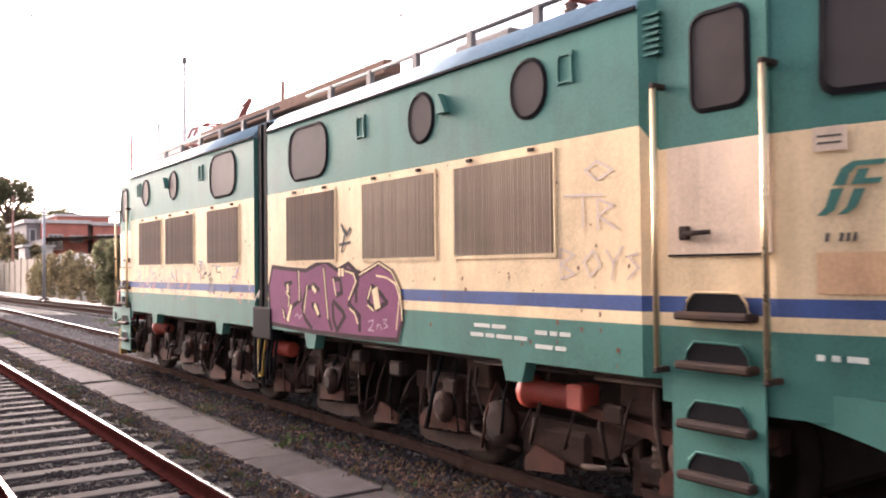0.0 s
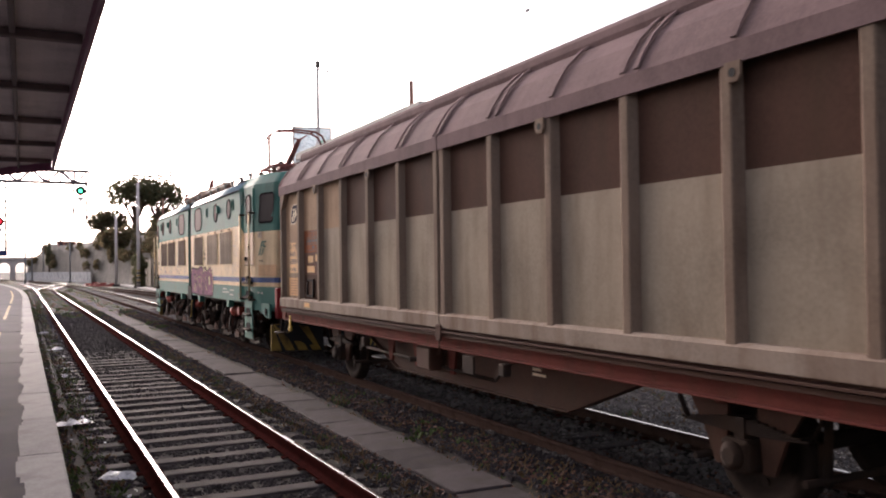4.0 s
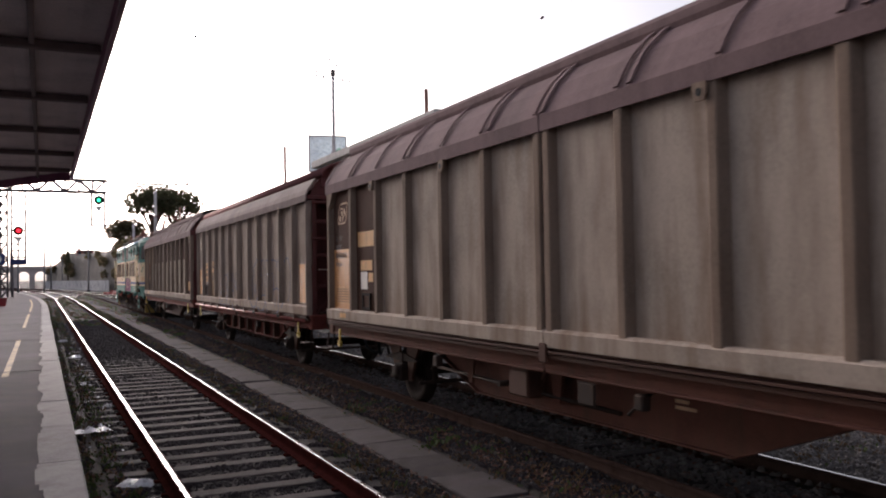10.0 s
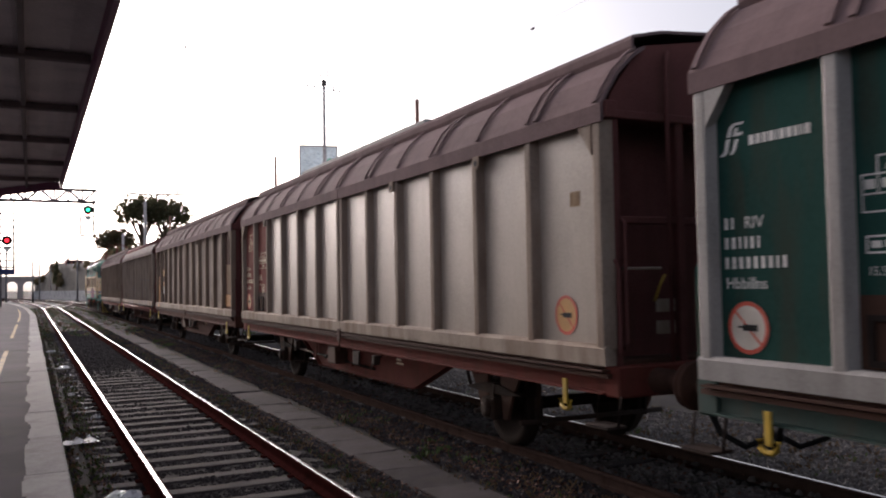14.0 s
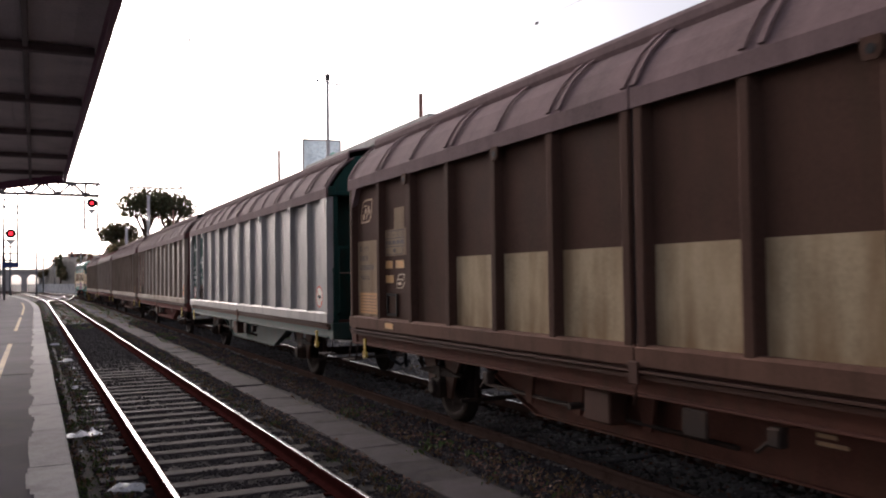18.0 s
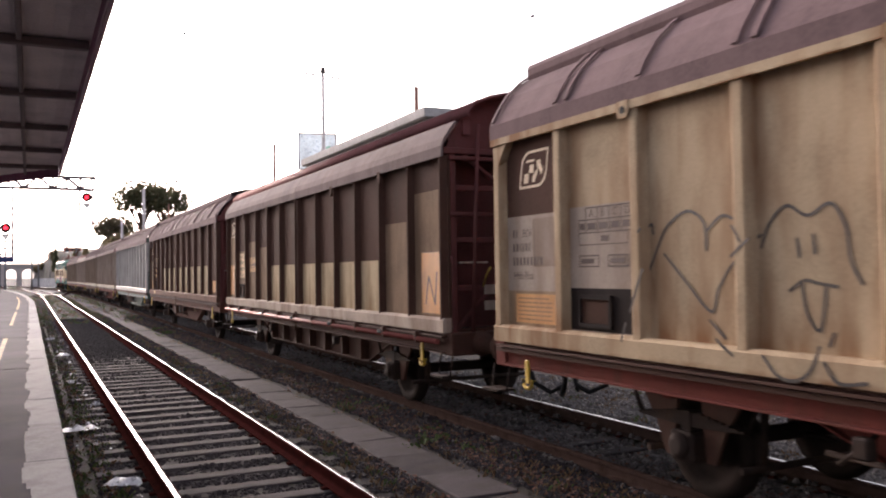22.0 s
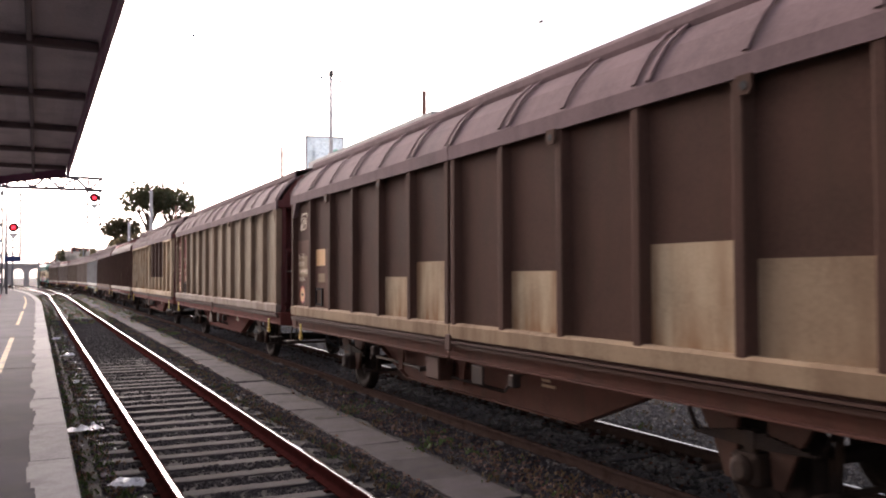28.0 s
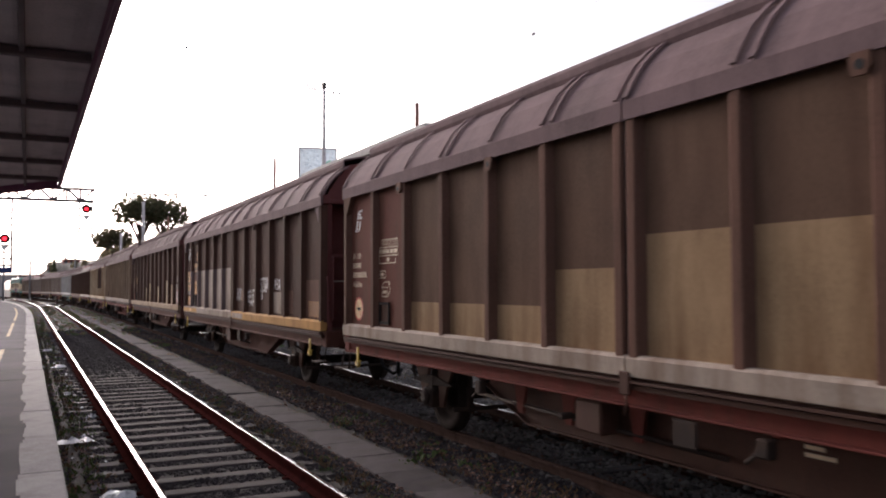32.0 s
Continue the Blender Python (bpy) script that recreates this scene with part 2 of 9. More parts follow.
# ------------------------------------------------------------------ mesh tools
class Build:
    """Collects faces for one mesh."""

    def __init__(self):
        self.v, self.f, self.m, self.s = [], [], [], []

    def add(self, verts, faces, mat=0, smooth=False):
        k = len(self.v)
        self.v += [tuple(p) for p in verts]
        for f in faces:
            self.f.append([i + k for i in f])
            self.m.append(mat)
            self.s.append(smooth)
        return self

    def box(self, x0, x1, y0, y1, z0, z1, mat=0):
        v = [(x, y, z) for x in (x0, x1) for y in (y0, y1) for z in (z0, z1)]
        return self.add(v, [(0, 1, 3, 2), (4, 6, 7, 5), (0, 4, 5, 1), (2, 3, 7, 6), (0, 2, 6, 4), (1, 5, 7, 3)], mat)

    def cbox(self, x0, x1, y0, y1, z0, z1, c=0.01, mat=0):
        """A box with cut edges."""
        c = min(c, (x1 - x0) * 0.49, (y1 - y0) * 0.49, (z1 - z0) * 0.49)
        lo, hi = (x0, y0, z0), (x1, y1, z1)
        idx, v = {}, []
        for sx in (0, 1):
            for sy in (0, 1):
                for sz in (0, 1):
                    s = (sx, sy, sz)
                    for a in range(3):
                        p = [(hi if s[i] else lo)[i] + (0 if i == a else (-c if s[i] else c)) for i in range(3)]
                        idx[s, a] = len(v)
                        v.append(p)
        f = []
        for a in range(3):
            b, d = (a + 1) % 3, (a + 2) % 3
            for side in (0, 1):
                q = []
                for sb, sd in ((0, 0), (1, 0), (1, 1), (0, 1)):
                    s = [0, 0, 0]
                    s[a], s[b], s[d] = side, sb, sd
                    q.append(idx[tuple(s), a])
                f.append(q if side else q[::-1])
            for sb in (0, 1):
                for sd in (0, 1):
                    s0, s1 = [0, 0, 0], [0, 0, 0]
                    s0[b] = s1[b] = sb
                    s0[d] = s1[d] = sd
                    s1[a] = 1
                    q = [idx[tuple(s0), b], idx[tuple(s1), b], idx[tuple(s1), d], idx[tuple(s0), d]]
                    f.append(q if sb == sd else q[::-1])
        for sx in (0, 1):
            for sy in (0, 1):
                for sz in (0, 1):
                    q = [idx[(sx, sy, sz), a] for a in range(3)]
                    f.append(q if (sx + sy + sz) % 2 else q[::-1])
        return self.add(v, f, mat)

    def prism(self, outline, a0, a1, axis="y", mat=0, smooth=False):
        """An outline drawn out along an axis. The outline's pairs are the two other axes in order."""
        n = len(outline)
        put = {"x": lambda p, a: (a, p[0], p[1]), "y": lambda p, a: (p[0], a, p[1]), "z": lambda p, a: (p[0], p[1], a)}[axis]
        v = [put(p, a0) for p in outline] + [put(p, a1) for p in outline]
        self.add(v, [tuple(range(n)), tuple(range(2 * n - 1, n - 1, -1))], mat)
        k = len(self.v) - 2 * n
        for i in range(n):
            j = (i + 1) % n
            self.f.append([k + i, k + j, k + n + j, k + n + i])
            self.m.append(mat)
            self.s.append(smooth)
        return self

    def sheet(self, outline, a0, a1, thick, axis="y", mat=0, smooth=False):
        """An open bent plate of even thickness."""
        inner = []
        for i, p in enumerate(outline):
            q, r = Vector(outline[max(0, i - 1)]), Vector(outline[min(len(outline) - 1, i + 1)])
            d = (r - q).normalized()
            inner.append((p[0] - d.y * thick, p[1] + d.x * thick))
        return self.prism(list(outline) + inner[::-1], a0, a1, axis, mat, smooth)

    def tube(self, points, r, sides=8, mat=0, cap=True):
        pts = [Vector(p) for p in points]
        k = len(self.v)
        for i, p in enumerate(pts):
            d = (pts[min(i + 1, len(pts) - 1)] - pts[max(i - 1, 0)]).normalized()
            u = d.orthogonal().normalized() if abs(d.z) < 0.95 else Vector((1, 0, 0))
            if abs(d.z) < 0.95:
                u = d.cross(Vector((0, 0, 1))).normalized()
            w = d.cross(u)
            rad = r[i] if isinstance(r, (list, tuple)) else r
            for s in range(sides):
                a = 2 * math.pi * s / sides
                self.v.append(tuple(p + (u * math.cos(a) + w * math.sin(a)) * rad))
        for i in range(len(pts) - 1):
            for s in range(sides):
                t = (s + 1) % sides
                self.f.append([k + i * sides + s, k + i * sides + t, k + (i + 1) * sides + t, k + (i + 1) * sides + s])
                self.m.append(mat)
                self.s.append(True)
        if cap:
            self.f.append([k + s for s in range(sides)][::-1])
            self.f.append([k + (len(pts) - 1) * sides + s for s in range(sides)])
            self.m += [mat, mat]
            self.s += [False, False]
        return self

    def turned(self, profile, centre, axis="x", sides=24, mat=0, closed=False):
        """A profile of (along, radius) turned about an axis."""
        k, n = len(self.v), len(profile)
        for a, r in profile:
            for s in range(sides):
                t = 2 * math.pi * s / sides
                c, d = r * math.cos(t), r * math.sin(t)
                o = {"x": (a, c, d), "y": (c, a, d), "z": (c, d, a)}[axis]
                self.v.append(tuple(Vector(centre) + Vector(o)))
        pairs = [(i, i + 1) for i in range(n - 1)] + ([(n - 1, 0)] if closed else [])
        for i, j in pairs:
            for s in range(sides):
                t = (s + 1) % sides
                self.f.append([k + i * sides + s, k + i * sides + t, k + j * sides + t, k + j * sides + s])
                self.m.append(mat)
                self.s.append(True)
        if not closed:
            self.f.append([k + s for s in range(sides)][::-1])
            self.f.append([k + (n - 1) * sides + s for s in range(sides)])
            self.m += [mat, mat]
            self.s += [False, False]
        return self

    def mesh(self, name, mats):
        me = bpy.data.meshes.new(name)
        me.from_pydata(self.v, [], self.f)
        for m in mats if isinstance(mats, (list, tuple)) else [mats]:
            me.materials.append(m)
        me.polygons.foreach_set("material_index", self.m)
        me.polygons.foreach_set("use_smooth", self.s)
        bm = bmesh.new()
        bm.from_mesh(me)
        bmesh.ops.recalc_face_normals(bm, faces=bm.faces)
        bm.to_mesh(me)
        bm.free()
        me.update()
        return me


def part(name, b, mats, parent, label=""):
    ob = new(name, b if isinstance(b, bpy.types.Mesh) else b.mesh(name, mats))
    ob.parent = parent
    if label:
        ob["label"] = label
    return ob


def thing(name, label, category, m=None, group="", kind=""):
    ob = new(name)
    ob.empty_display_size = 0.3
    if m is not None:
        ob.matrix_basis = m
    return tagged(ob, label, category, group, kind)


def solid(name, b, mats, label, category, group="", kind=""):
    return tagged(new(name, b.mesh(name, mats)), label, category, group, kind)


def lettering(parent, text, size, mat, m, name="lettering", label="", squeeze=1.0):
    """Letters laid on a face; the letters' plane is the pose's xy."""
    cu = bpy.data.curves.new(name, "FONT")
    cu.body, cu.size, cu.resolution_u = text, size, 2
    tmp = bpy.data.objects.new("tmp", cu)
    me = bpy.data.meshes.new_from_object(tmp)
    me.materials.clear()
    me.materials.append(mat)
    bpy.data.objects.remove(tmp)
    bpy.data.curves.remove(cu)
    ob = new(name, me)
    ob.parent = parent
    ob.matrix_local = m @ Matrix.Diagonal((squeeze, 1, 1, 1))
    if label:
        ob["label"] = label
    return ob


# ------------------------------------------------------------------ plan
NEAR, FAR = 1.90, 5.908           # track centres
GAUGE = 1.505                     # between the rails' middles
BEND, RADIUS = 85.0, 800.0        # the line is straight up to BEND, then curves to the left


def curve_x(y, x):
    e = max(0.0, y - BEND)
    return x - e * e / (2 * RADIUS)


# metres the train has gone at each second
GONE = [(0, -28.26), (1, -24.52), (2, -20.76), (3, -16.83), (4, -12.87), (5, -8.86), (6, -4.64), (7, -0.13), (8, 4.59), (9, 9.51), (10, 14.58), (11, 19.74), (12, 24.98),
        (13, 30.35), (14, 35.92), (15, 41.64), (16, 47.46), (17, 53.30), (18, 59.22), (19, 65.27), (20, 71.40), (21, 77.55), (22, 83.87), (23, 90.22), (24, 96.63), (25, 103.20),
        (26, 109.78), (27, 116.38), (28, 123.02), (29, 129.79), (30, 136.59), (31, 143.45), (32, 150.28)]
HEAD = 29.82                      # first wagon's front buffers when the train has gone 0 m


def gone(t):
    """Smooth way of the train."""
    for i in range(len(GONE) - 1):
        (a, p), (b, q) = GONE[i], GONE[i + 1]
        if t <= b or i == len(GONE) - 2:
            va = (q - GONE[i - 1][1]) / (b - GONE[i - 1][0]) if i else (q - p) / (b - a)
            vb = (GONE[i + 2][1] - p) / (GONE[i + 2][0] - a) if i + 2 < len(GONE) else (q - p) / (b - a)
            h, k = b - a, (t - a) / (b - a)
            return (2 * k**3 - 3 * k**2 + 1) * p + (k**3 - 2 * k**2 + k) * h * va + (-2 * k**3 + 3 * k**2) * q + (k**3 - k**2) * h * vb


MOVERS = []                       # (thing, middle behind the first wagon's front buffers)
ROLLERS = []                      # (wheelset, its place on the vehicle, radius)


def motions():
    steps = [i * 0.5 for i in range(65)]
    for ob, back in MOVERS:
        rows = []
        for t in steps:
            q = HEAD + gone(t) - back
            turn = math.degrees(math.atan(max(0.0, q - BEND) / RADIUS))
            rows.append((t, pose(curve_x(q, FAR), q, 0, 0, 0, turn)))
        walk(ob, rows)
    signal_change()
    for ob, y, z, r in ROLLERS:
        walk(ob, [(i * 0.1, pose(0, y, z, -math.degrees((gone(i * 0.1) + 30) / r) % 360, 0, 0)) for i in range(321)])


# ------------------------------------------------------------------ ground and tracks
M["ballast"] = material("dirty_ballast", (0.032, 0.027, 0.027), dark=(0.017, 0.0145, 0.015), light=(0.056, 0.048, 0.048), spec=0.1, rough=0.95, scale=1.1, fine=38, bump=1.0, soil=(0.06, 0.06, 0.025), soil_amount=0.5)
M["stone"] = material("ballast_stones", (0.042, 0.036, 0.038), dark=(0.023, 0.020, 0.0215), light=(0.062, 0.053, 0.055), spec=0.08, rough=0.9, scale=9, fine=70, bump=0.3)
M["palestone"] = material("pale_ballast_stones", (0.12, 0.108, 0.102), dark=(0.05, 0.043, 0.04), light=(0.22, 0.20, 0.19), rough=0.9, scale=9, fine=70, bump=0.3)
M["concrete"] = material("worn_concrete", (0.062, 0.052, 0.054), dark=(0.032, 0.027, 0.028), light=(0.088, 0.074, 0.077), spec=0.1, rough=0.92, scale=4.5, fine=50, bump=0.7, soil=(0.042, 0.036, 0.026), soil_amount=0.75, vary=0.3)
M["sleeper"] = material("concrete_sleeper", (0.054, 0.046, 0.0485), dark=(0.030, 0.026, 0.027), light=(0.075, 0.065, 0.068), spec=0.15, rough=0.92, scale=4, fine=60, bump=0.4, soil=(0.06, 0.045, 0.035), soil_amount=0.75, vary=0.3)
M["rust"] = material("rusty_rail_side", (0.044, 0.0125, 0.011), dark=(0.022, 0.009, 0.008), spec=0.0, rough=0.9, scale=7, fine=70, bump=0.3)
M["oldrust"] = material("dull_brown_rail_side", (0.062, 0.040, 0.033), dark=(0.035, 0.022, 0.018), spec=0.0, rough=0.95, scale=7, fine=70, bump=0.3)
M["shine"] = material("polished_rail_head", (0.46, 0.45, 0.45), dark=(0.34, 0.33, 0.33), rough=0.26, metal=1.0, scale=2, fine=90, bump=0.0)
M["asphalt"] = material("platform_asphalt", (0.068, 0.060, 0.068), dark=(0.040, 0.035, 0.041), light=(0.105, 0.093, 0.103), spec=0.08, rough=0.95, scale=0.8, fine=120, bump=0.35, soil=(0.10, 0.088, 0.078), soil_amount=0.5)
M["kerb"] = material("platform_edge_stone", (0.38, 0.357, 0.342), spec=0.1, rough=0.92, scale=2.5, fine=40, bump=0.4, soil=(0.12, 0.10, 0.085), soil_amount=0.6, vary=0.2)
M["linepaint"] = material("worn_yellow_line", (0.40, 0.28, 0.15), rough=0.8, scale=3, fine=40, bump=0.1, soil=(0.10, 0.088, 0.09), soil_amount=1.0)
M["canopy"] = material("canopy_dark_sheet", (0.74, 0.67, 0.66), rough=0.7, scale=2, fine=30, bump=0.1)
M["canopybeam"] = material("canopy_dark_beam", (0.17, 0.13, 0.13), rough=0.6, scale=3, fine=30, bump=0.1)
# purple-red edge; part of its purple is lens fringe put into the colour
M["fascia"] = material("canopy_edge_purple_fringe", (0.20, 0.06, 0.125), rough=0.5, scale=3, fine=30, bump=0.05)


def bed_height(x, y):
    """Uneven ground between the tracks."""
    n = noise.noise(Vector((x * 0.9, y * 0.9, 0))) * 0.03 + noise.noise(Vector((x * 5, y * 5, 3))) * 0.018
    u, w = abs(x - NEAR), abs(x - FAR)
    if x < 0.62:
        base = -0.27
    elif u < 0.62:
        base = -0.196 + 0.032 * min(1.0, max(0.0, (y - 18) / 8))     # fines cover the sleepers further on
    elif u < 0.82:
        base = -0.20
    elif u < 1.55:
        base = -0.145 - 0.02 * (u - 0.8) + (0.0 if x > NEAR else -0.04)
    elif x < 4.25:
        base = -0.22
    elif w < 0.66:
        base = -0.185
    elif w < 1.9:
        base = -0.13 - 0.05 * max(0.0, w - 1.0)
    else:
        base = -0.25
    return base + n


def ground():
    xs = [-400, -60, -20, -6, -2, 0.25] + [0.32 + 0.16 * i for i in range(64)] + [11.5 + i for i in range(8)] + [24, 40, 90, 400]
    ys, y, st = [-300, -60, -15], -12.0, 0.18
    while y < 130:
        ys.append(y)
        y += st
        st = 0.18 if y < 22 else 0.4 if y < 45 else 1.6
    ys += [160, 220, 320, 480, 700, 1500]
    b = Build()
    nx = len(xs)
    v = [(x, y, bed_height(x, y) if 0.2 < x < 24 and -13 < y < 135 else -0.28) for y in ys for x in xs]
    f = [(j * nx + i, j * nx + i + 1, (j + 1) * nx + i + 1, (j + 1) * nx + i) for j in range(len(ys) - 1) for i in range(nx - 1)]
    b.add(v, f, 0, True)
    me = bpy.data.meshes.new("ground")
    me.from_pydata(b.v, [], b.f)
    me.polygons.foreach_set("use_smooth", [True] * len(b.f))
    me.materials.append(M["ballast"])
    return tagged(new("ground", me), "dirty dark ballast and earth between the tracks", "ground", kind="structure")


GROUND = ground()

RAIL_PROFILE = [(-0.075, -0.16), (0.075, -0.16), (0.075, -0.148), (0.02, -0.125), (0.012, -0.11), (0.012, -0.045), (0.036, -0.032), (0.036, -0.010), (0.021, -0.001), (0.010, 0.0), (-0.010, 0.0), (-0.021, -0.001), (-0.036, -0.010), (-0.036, -0.032), (-0.012, -0.045), (-0.012, -0.11), (-0.02, -0.125), (-0.075, -0.148)]


def rail(parent, line, shiny=True, side="rust"):
    """A rail along a line of (x, y)."""
    b = Build()
    n = len(RAIL_PROFILE)
    k = 0
    for i, (x, y) in enumerate(line):
        for px, pz in RAIL_PROFILE:
            b.v.append((x + px, y, pz))
    for i in range(len(line) - 1):
        for j in range(n):
            a, c = i * n + j, i * n + (j + 1) % n
            b.f.append([a, c, c + n, a + n])
            b.m.append(1 if shiny and 8 <= j <= 10 else 0)
            b.s.append(8 <= j <= 10)
    b.f += [list(range(n)), list(range((len(line) - 1) * n, len(line) * n))[::-1]]
    b.m += [0, 0]
    b.s += [False, False]
    return part("rail", b, [M[side], M["shine"]], parent)


def straight_then_bend(x, y0, y1, path=None):
    path = path or (lambda y: curve_x(y, x))
    ys = [y0]
    while ys[-1] < y1:
        ys.append(min(y1, ys[-1] + (60 if ys[-1] + 60 <= BEND and path is None else 6)))
    return [(path(y), y) for y in ys]


def sleeper_mesh(seed):
    r = random.Random(seed)
    b = Build()
    o = [(-0.14, -0.38), (0.14, -0.38), (0.115, -0.178 + r.uniform(-0.006, 0.004)), (0.10, -0.168), (-0.10, -0.168), (-0.115, -0.178 + r.uniform(-0.006, 0.004))]
    b.prism([(p, q) for p, q in o], -1.25, 1.25, "x")
    return b.mesh("sleeper", M["sleeper"])


SLEEPERS = [sleeper_mesh(i) for i in range(4)]


def track(name, label, centre, y0, y1, shiny=(True, True), near=45.0, lift=0.0):
    t = thing(name, label, "railway track", kind="structure")
    rnd = random.Random(name)
    for s, sh in zip((-1, 1), shiny):
        rail(t, straight_then_bend(0, y0, y1, lambda y, s=s: centre(y) + s * GAUGE / 2), sh, "rust" if name == "track_near" else "oldrust")
    y = y0 + 0.3
    rest = Build()
    while y < min(y1, 110):
        if y < near and y > -14:
            ob = new("sleeper", SLEEPERS[rnd.randrange(4)])
            ob.parent = t
            ob.location = (centre(y) + rnd.uniform(-0.02, 0.02), y, rnd.uniform(-0.015, 0.0) + lift)
        else:
            z = -0.175 + lift
            rest.box(centre(y) - 1.25, centre(y) + 1.25, y - 0.13, y + 0.13, z - 0.15, z)
        y += 0.6
    if rest.v:
        o = part("far_sleepers", rest, M["sleeper"], t)
        o["kind"] = "stuff"
    clips = Build()
    y = y0 + 0.3
    while y < near:
        if y > -12:
            for s in (-1, 1):
                for k in (-1, 1):
                    x = centre(y) + s * GAUGE / 2 + k * 0.10
                    clips.box(x - 0.03, x + 0.03, y - 0.035, y + 0.035, -0.17, -0.146)
        y += 0.6
    o = part("rail_fastenings", clips, M["rust"], t)
    o["kind"] = "stuff"
    return t


track("track_near", "main track with polished rails on concrete sleepers", lambda y: curve_x(y, NEAR), -20, 260)
# near rail head left unpolished brown: the train's shade put into its colour
track("track_far", "train's track with brown near rail, its head dulled for the train's shade, and polished far rail", lambda y: curve_x(y, FAR), -20, 260, (False, True))
track("track_siding", "rusty siding that joins the line further on", lambda y: curve_x(y, 10.8 - 0.057 * (y - 44)), 12, 128, (False, True), near=0)
# crossover from the near track to the other
cross = thing("track_crossover", "turnout rails crossing between the two tracks", "railway track", kind="structure")
for s in (-1, 1):
    rail(cross, [(curve_x(y, NEAR + (FAR - NEAR) * (0.5 - 0.5 * math.cos(math.pi * (y - 88) / 48))) + s * GAUGE / 2, y) for y in range(88, 137, 3)])


def scatter_stones(name, label, count, area, mat, seed, size=(0.014, 0.032), skip=None):
    r = random.Random(seed)
    b = Build()
    for _ in range(count):
        x0, x1, y0, y1 = area
        x = r.uniform(x0, x1)
        y = y0 + (y1 - y0) * r.random() ** 1.9 if r.random() < 0.8 else r.uniform(-10, y0)
        if skip and skip(x, y):
            continue
        s = r.uniform(*size) * (1 + y / 45)
        z = bed_height(x, y)
        a = r.uniform(0, 6.28)
        c, d = math.cos(a), math.sin(a)
        p = [(1, 0.2), (0.1, 0.9), (-0.9, 0.3), (-0.5, -0.8), (0.6, -0.7)]
        v = [(x + s * (c * u - d * w), y + s * (d * u + c * w), z - 0.01) for u, w in p]
        h = s * r.uniform(0.35, 0.8)
        v += [(x + s * 0.55 * (c * u - d * w) + r.uniform(-0.2, 0.2) * s, y + s * 0.55 * (d * u + c * w), z + h) for u, w in p[::2]]
        b.add(v, [(5, 6, 7), (0, 1, 5), (1, 6, 5), (1, 2, 6), (2, 3, 6), (3, 7, 6), (3, 4, 7), (4, 0, 7), (0, 5, 7)], 0)
    me = bpy.data.meshes.new(name)
    me.from_pydata(b.v, [], b.f)
    me.materials.append(mat)
    return tagged(new(name, me), label, "ballast", kind="stuff")


on_sleeper = lambda x, y: (abs(x - NEAR) < 1.2 and y < 23 and (y + 19.85) % 0.6 < 0.29) or abs(abs(x - NEAR) - GAUGE / 2) < 0.06 or abs(abs(x - FAR) - GAUGE / 2) < 0.06 or abs(x - strip_x(y)) < 0.36
strip_x = lambda y: 3.88
scatter_stones("ballast_near", "dark stained ballast stones in the near track", 66000, (0.4, 3.4, 3, 45), M["stone"], 1, skip=on_sleeper)
scatter_stones("ballast_middle", "weedy ballast stones beside the concrete strip", 42000, (3.2, 5.1, 5, 45), M["stone"], 2, skip=on_sleeper)
scatter_stones("ballast_far", "ballast stones under the train and beyond", 27000, (5.0, 9.5, 4, 45), M["palestone"], 3, (0.02, 0.045), skip=on_sleeper)

# concrete cable duct covers between the tracks
duct = thing("cable_duct", "weathered concrete cover slabs laid in a row between tracks", "walkway", kind="structure")
DUCT = [Build().cbox(-0.31, 0.31, -0.49, 0.49, -0.05, 0.045 - 0.004 * i, 0.012).mesh("slab", M["concrete"]) for i in range(3)]
rnd = random.Random(5)
for k in range(106):
    y = -14.5 + k * 1.0
    ob = new("slab", DUCT[rnd.randrange(3)])
    ob.parent = duct
    ob.matrix_basis = pose(strip_x(y) + rnd.uniform(-0.025, 0.025), y, -0.235 + rnd.uniform(-0.012, 0.012), rnd.uniform(-1.2, 1.2), rnd.uniform(-1.5, 1.5), -1.3 + rnd.uniform(-1.5, 1.5))

# ------------------------------------------------------------------ platform
PLAT = 0.35


def edge_x(y):
    e = max(0.0, y - 52)
    return 0.295 - e * e / 1500


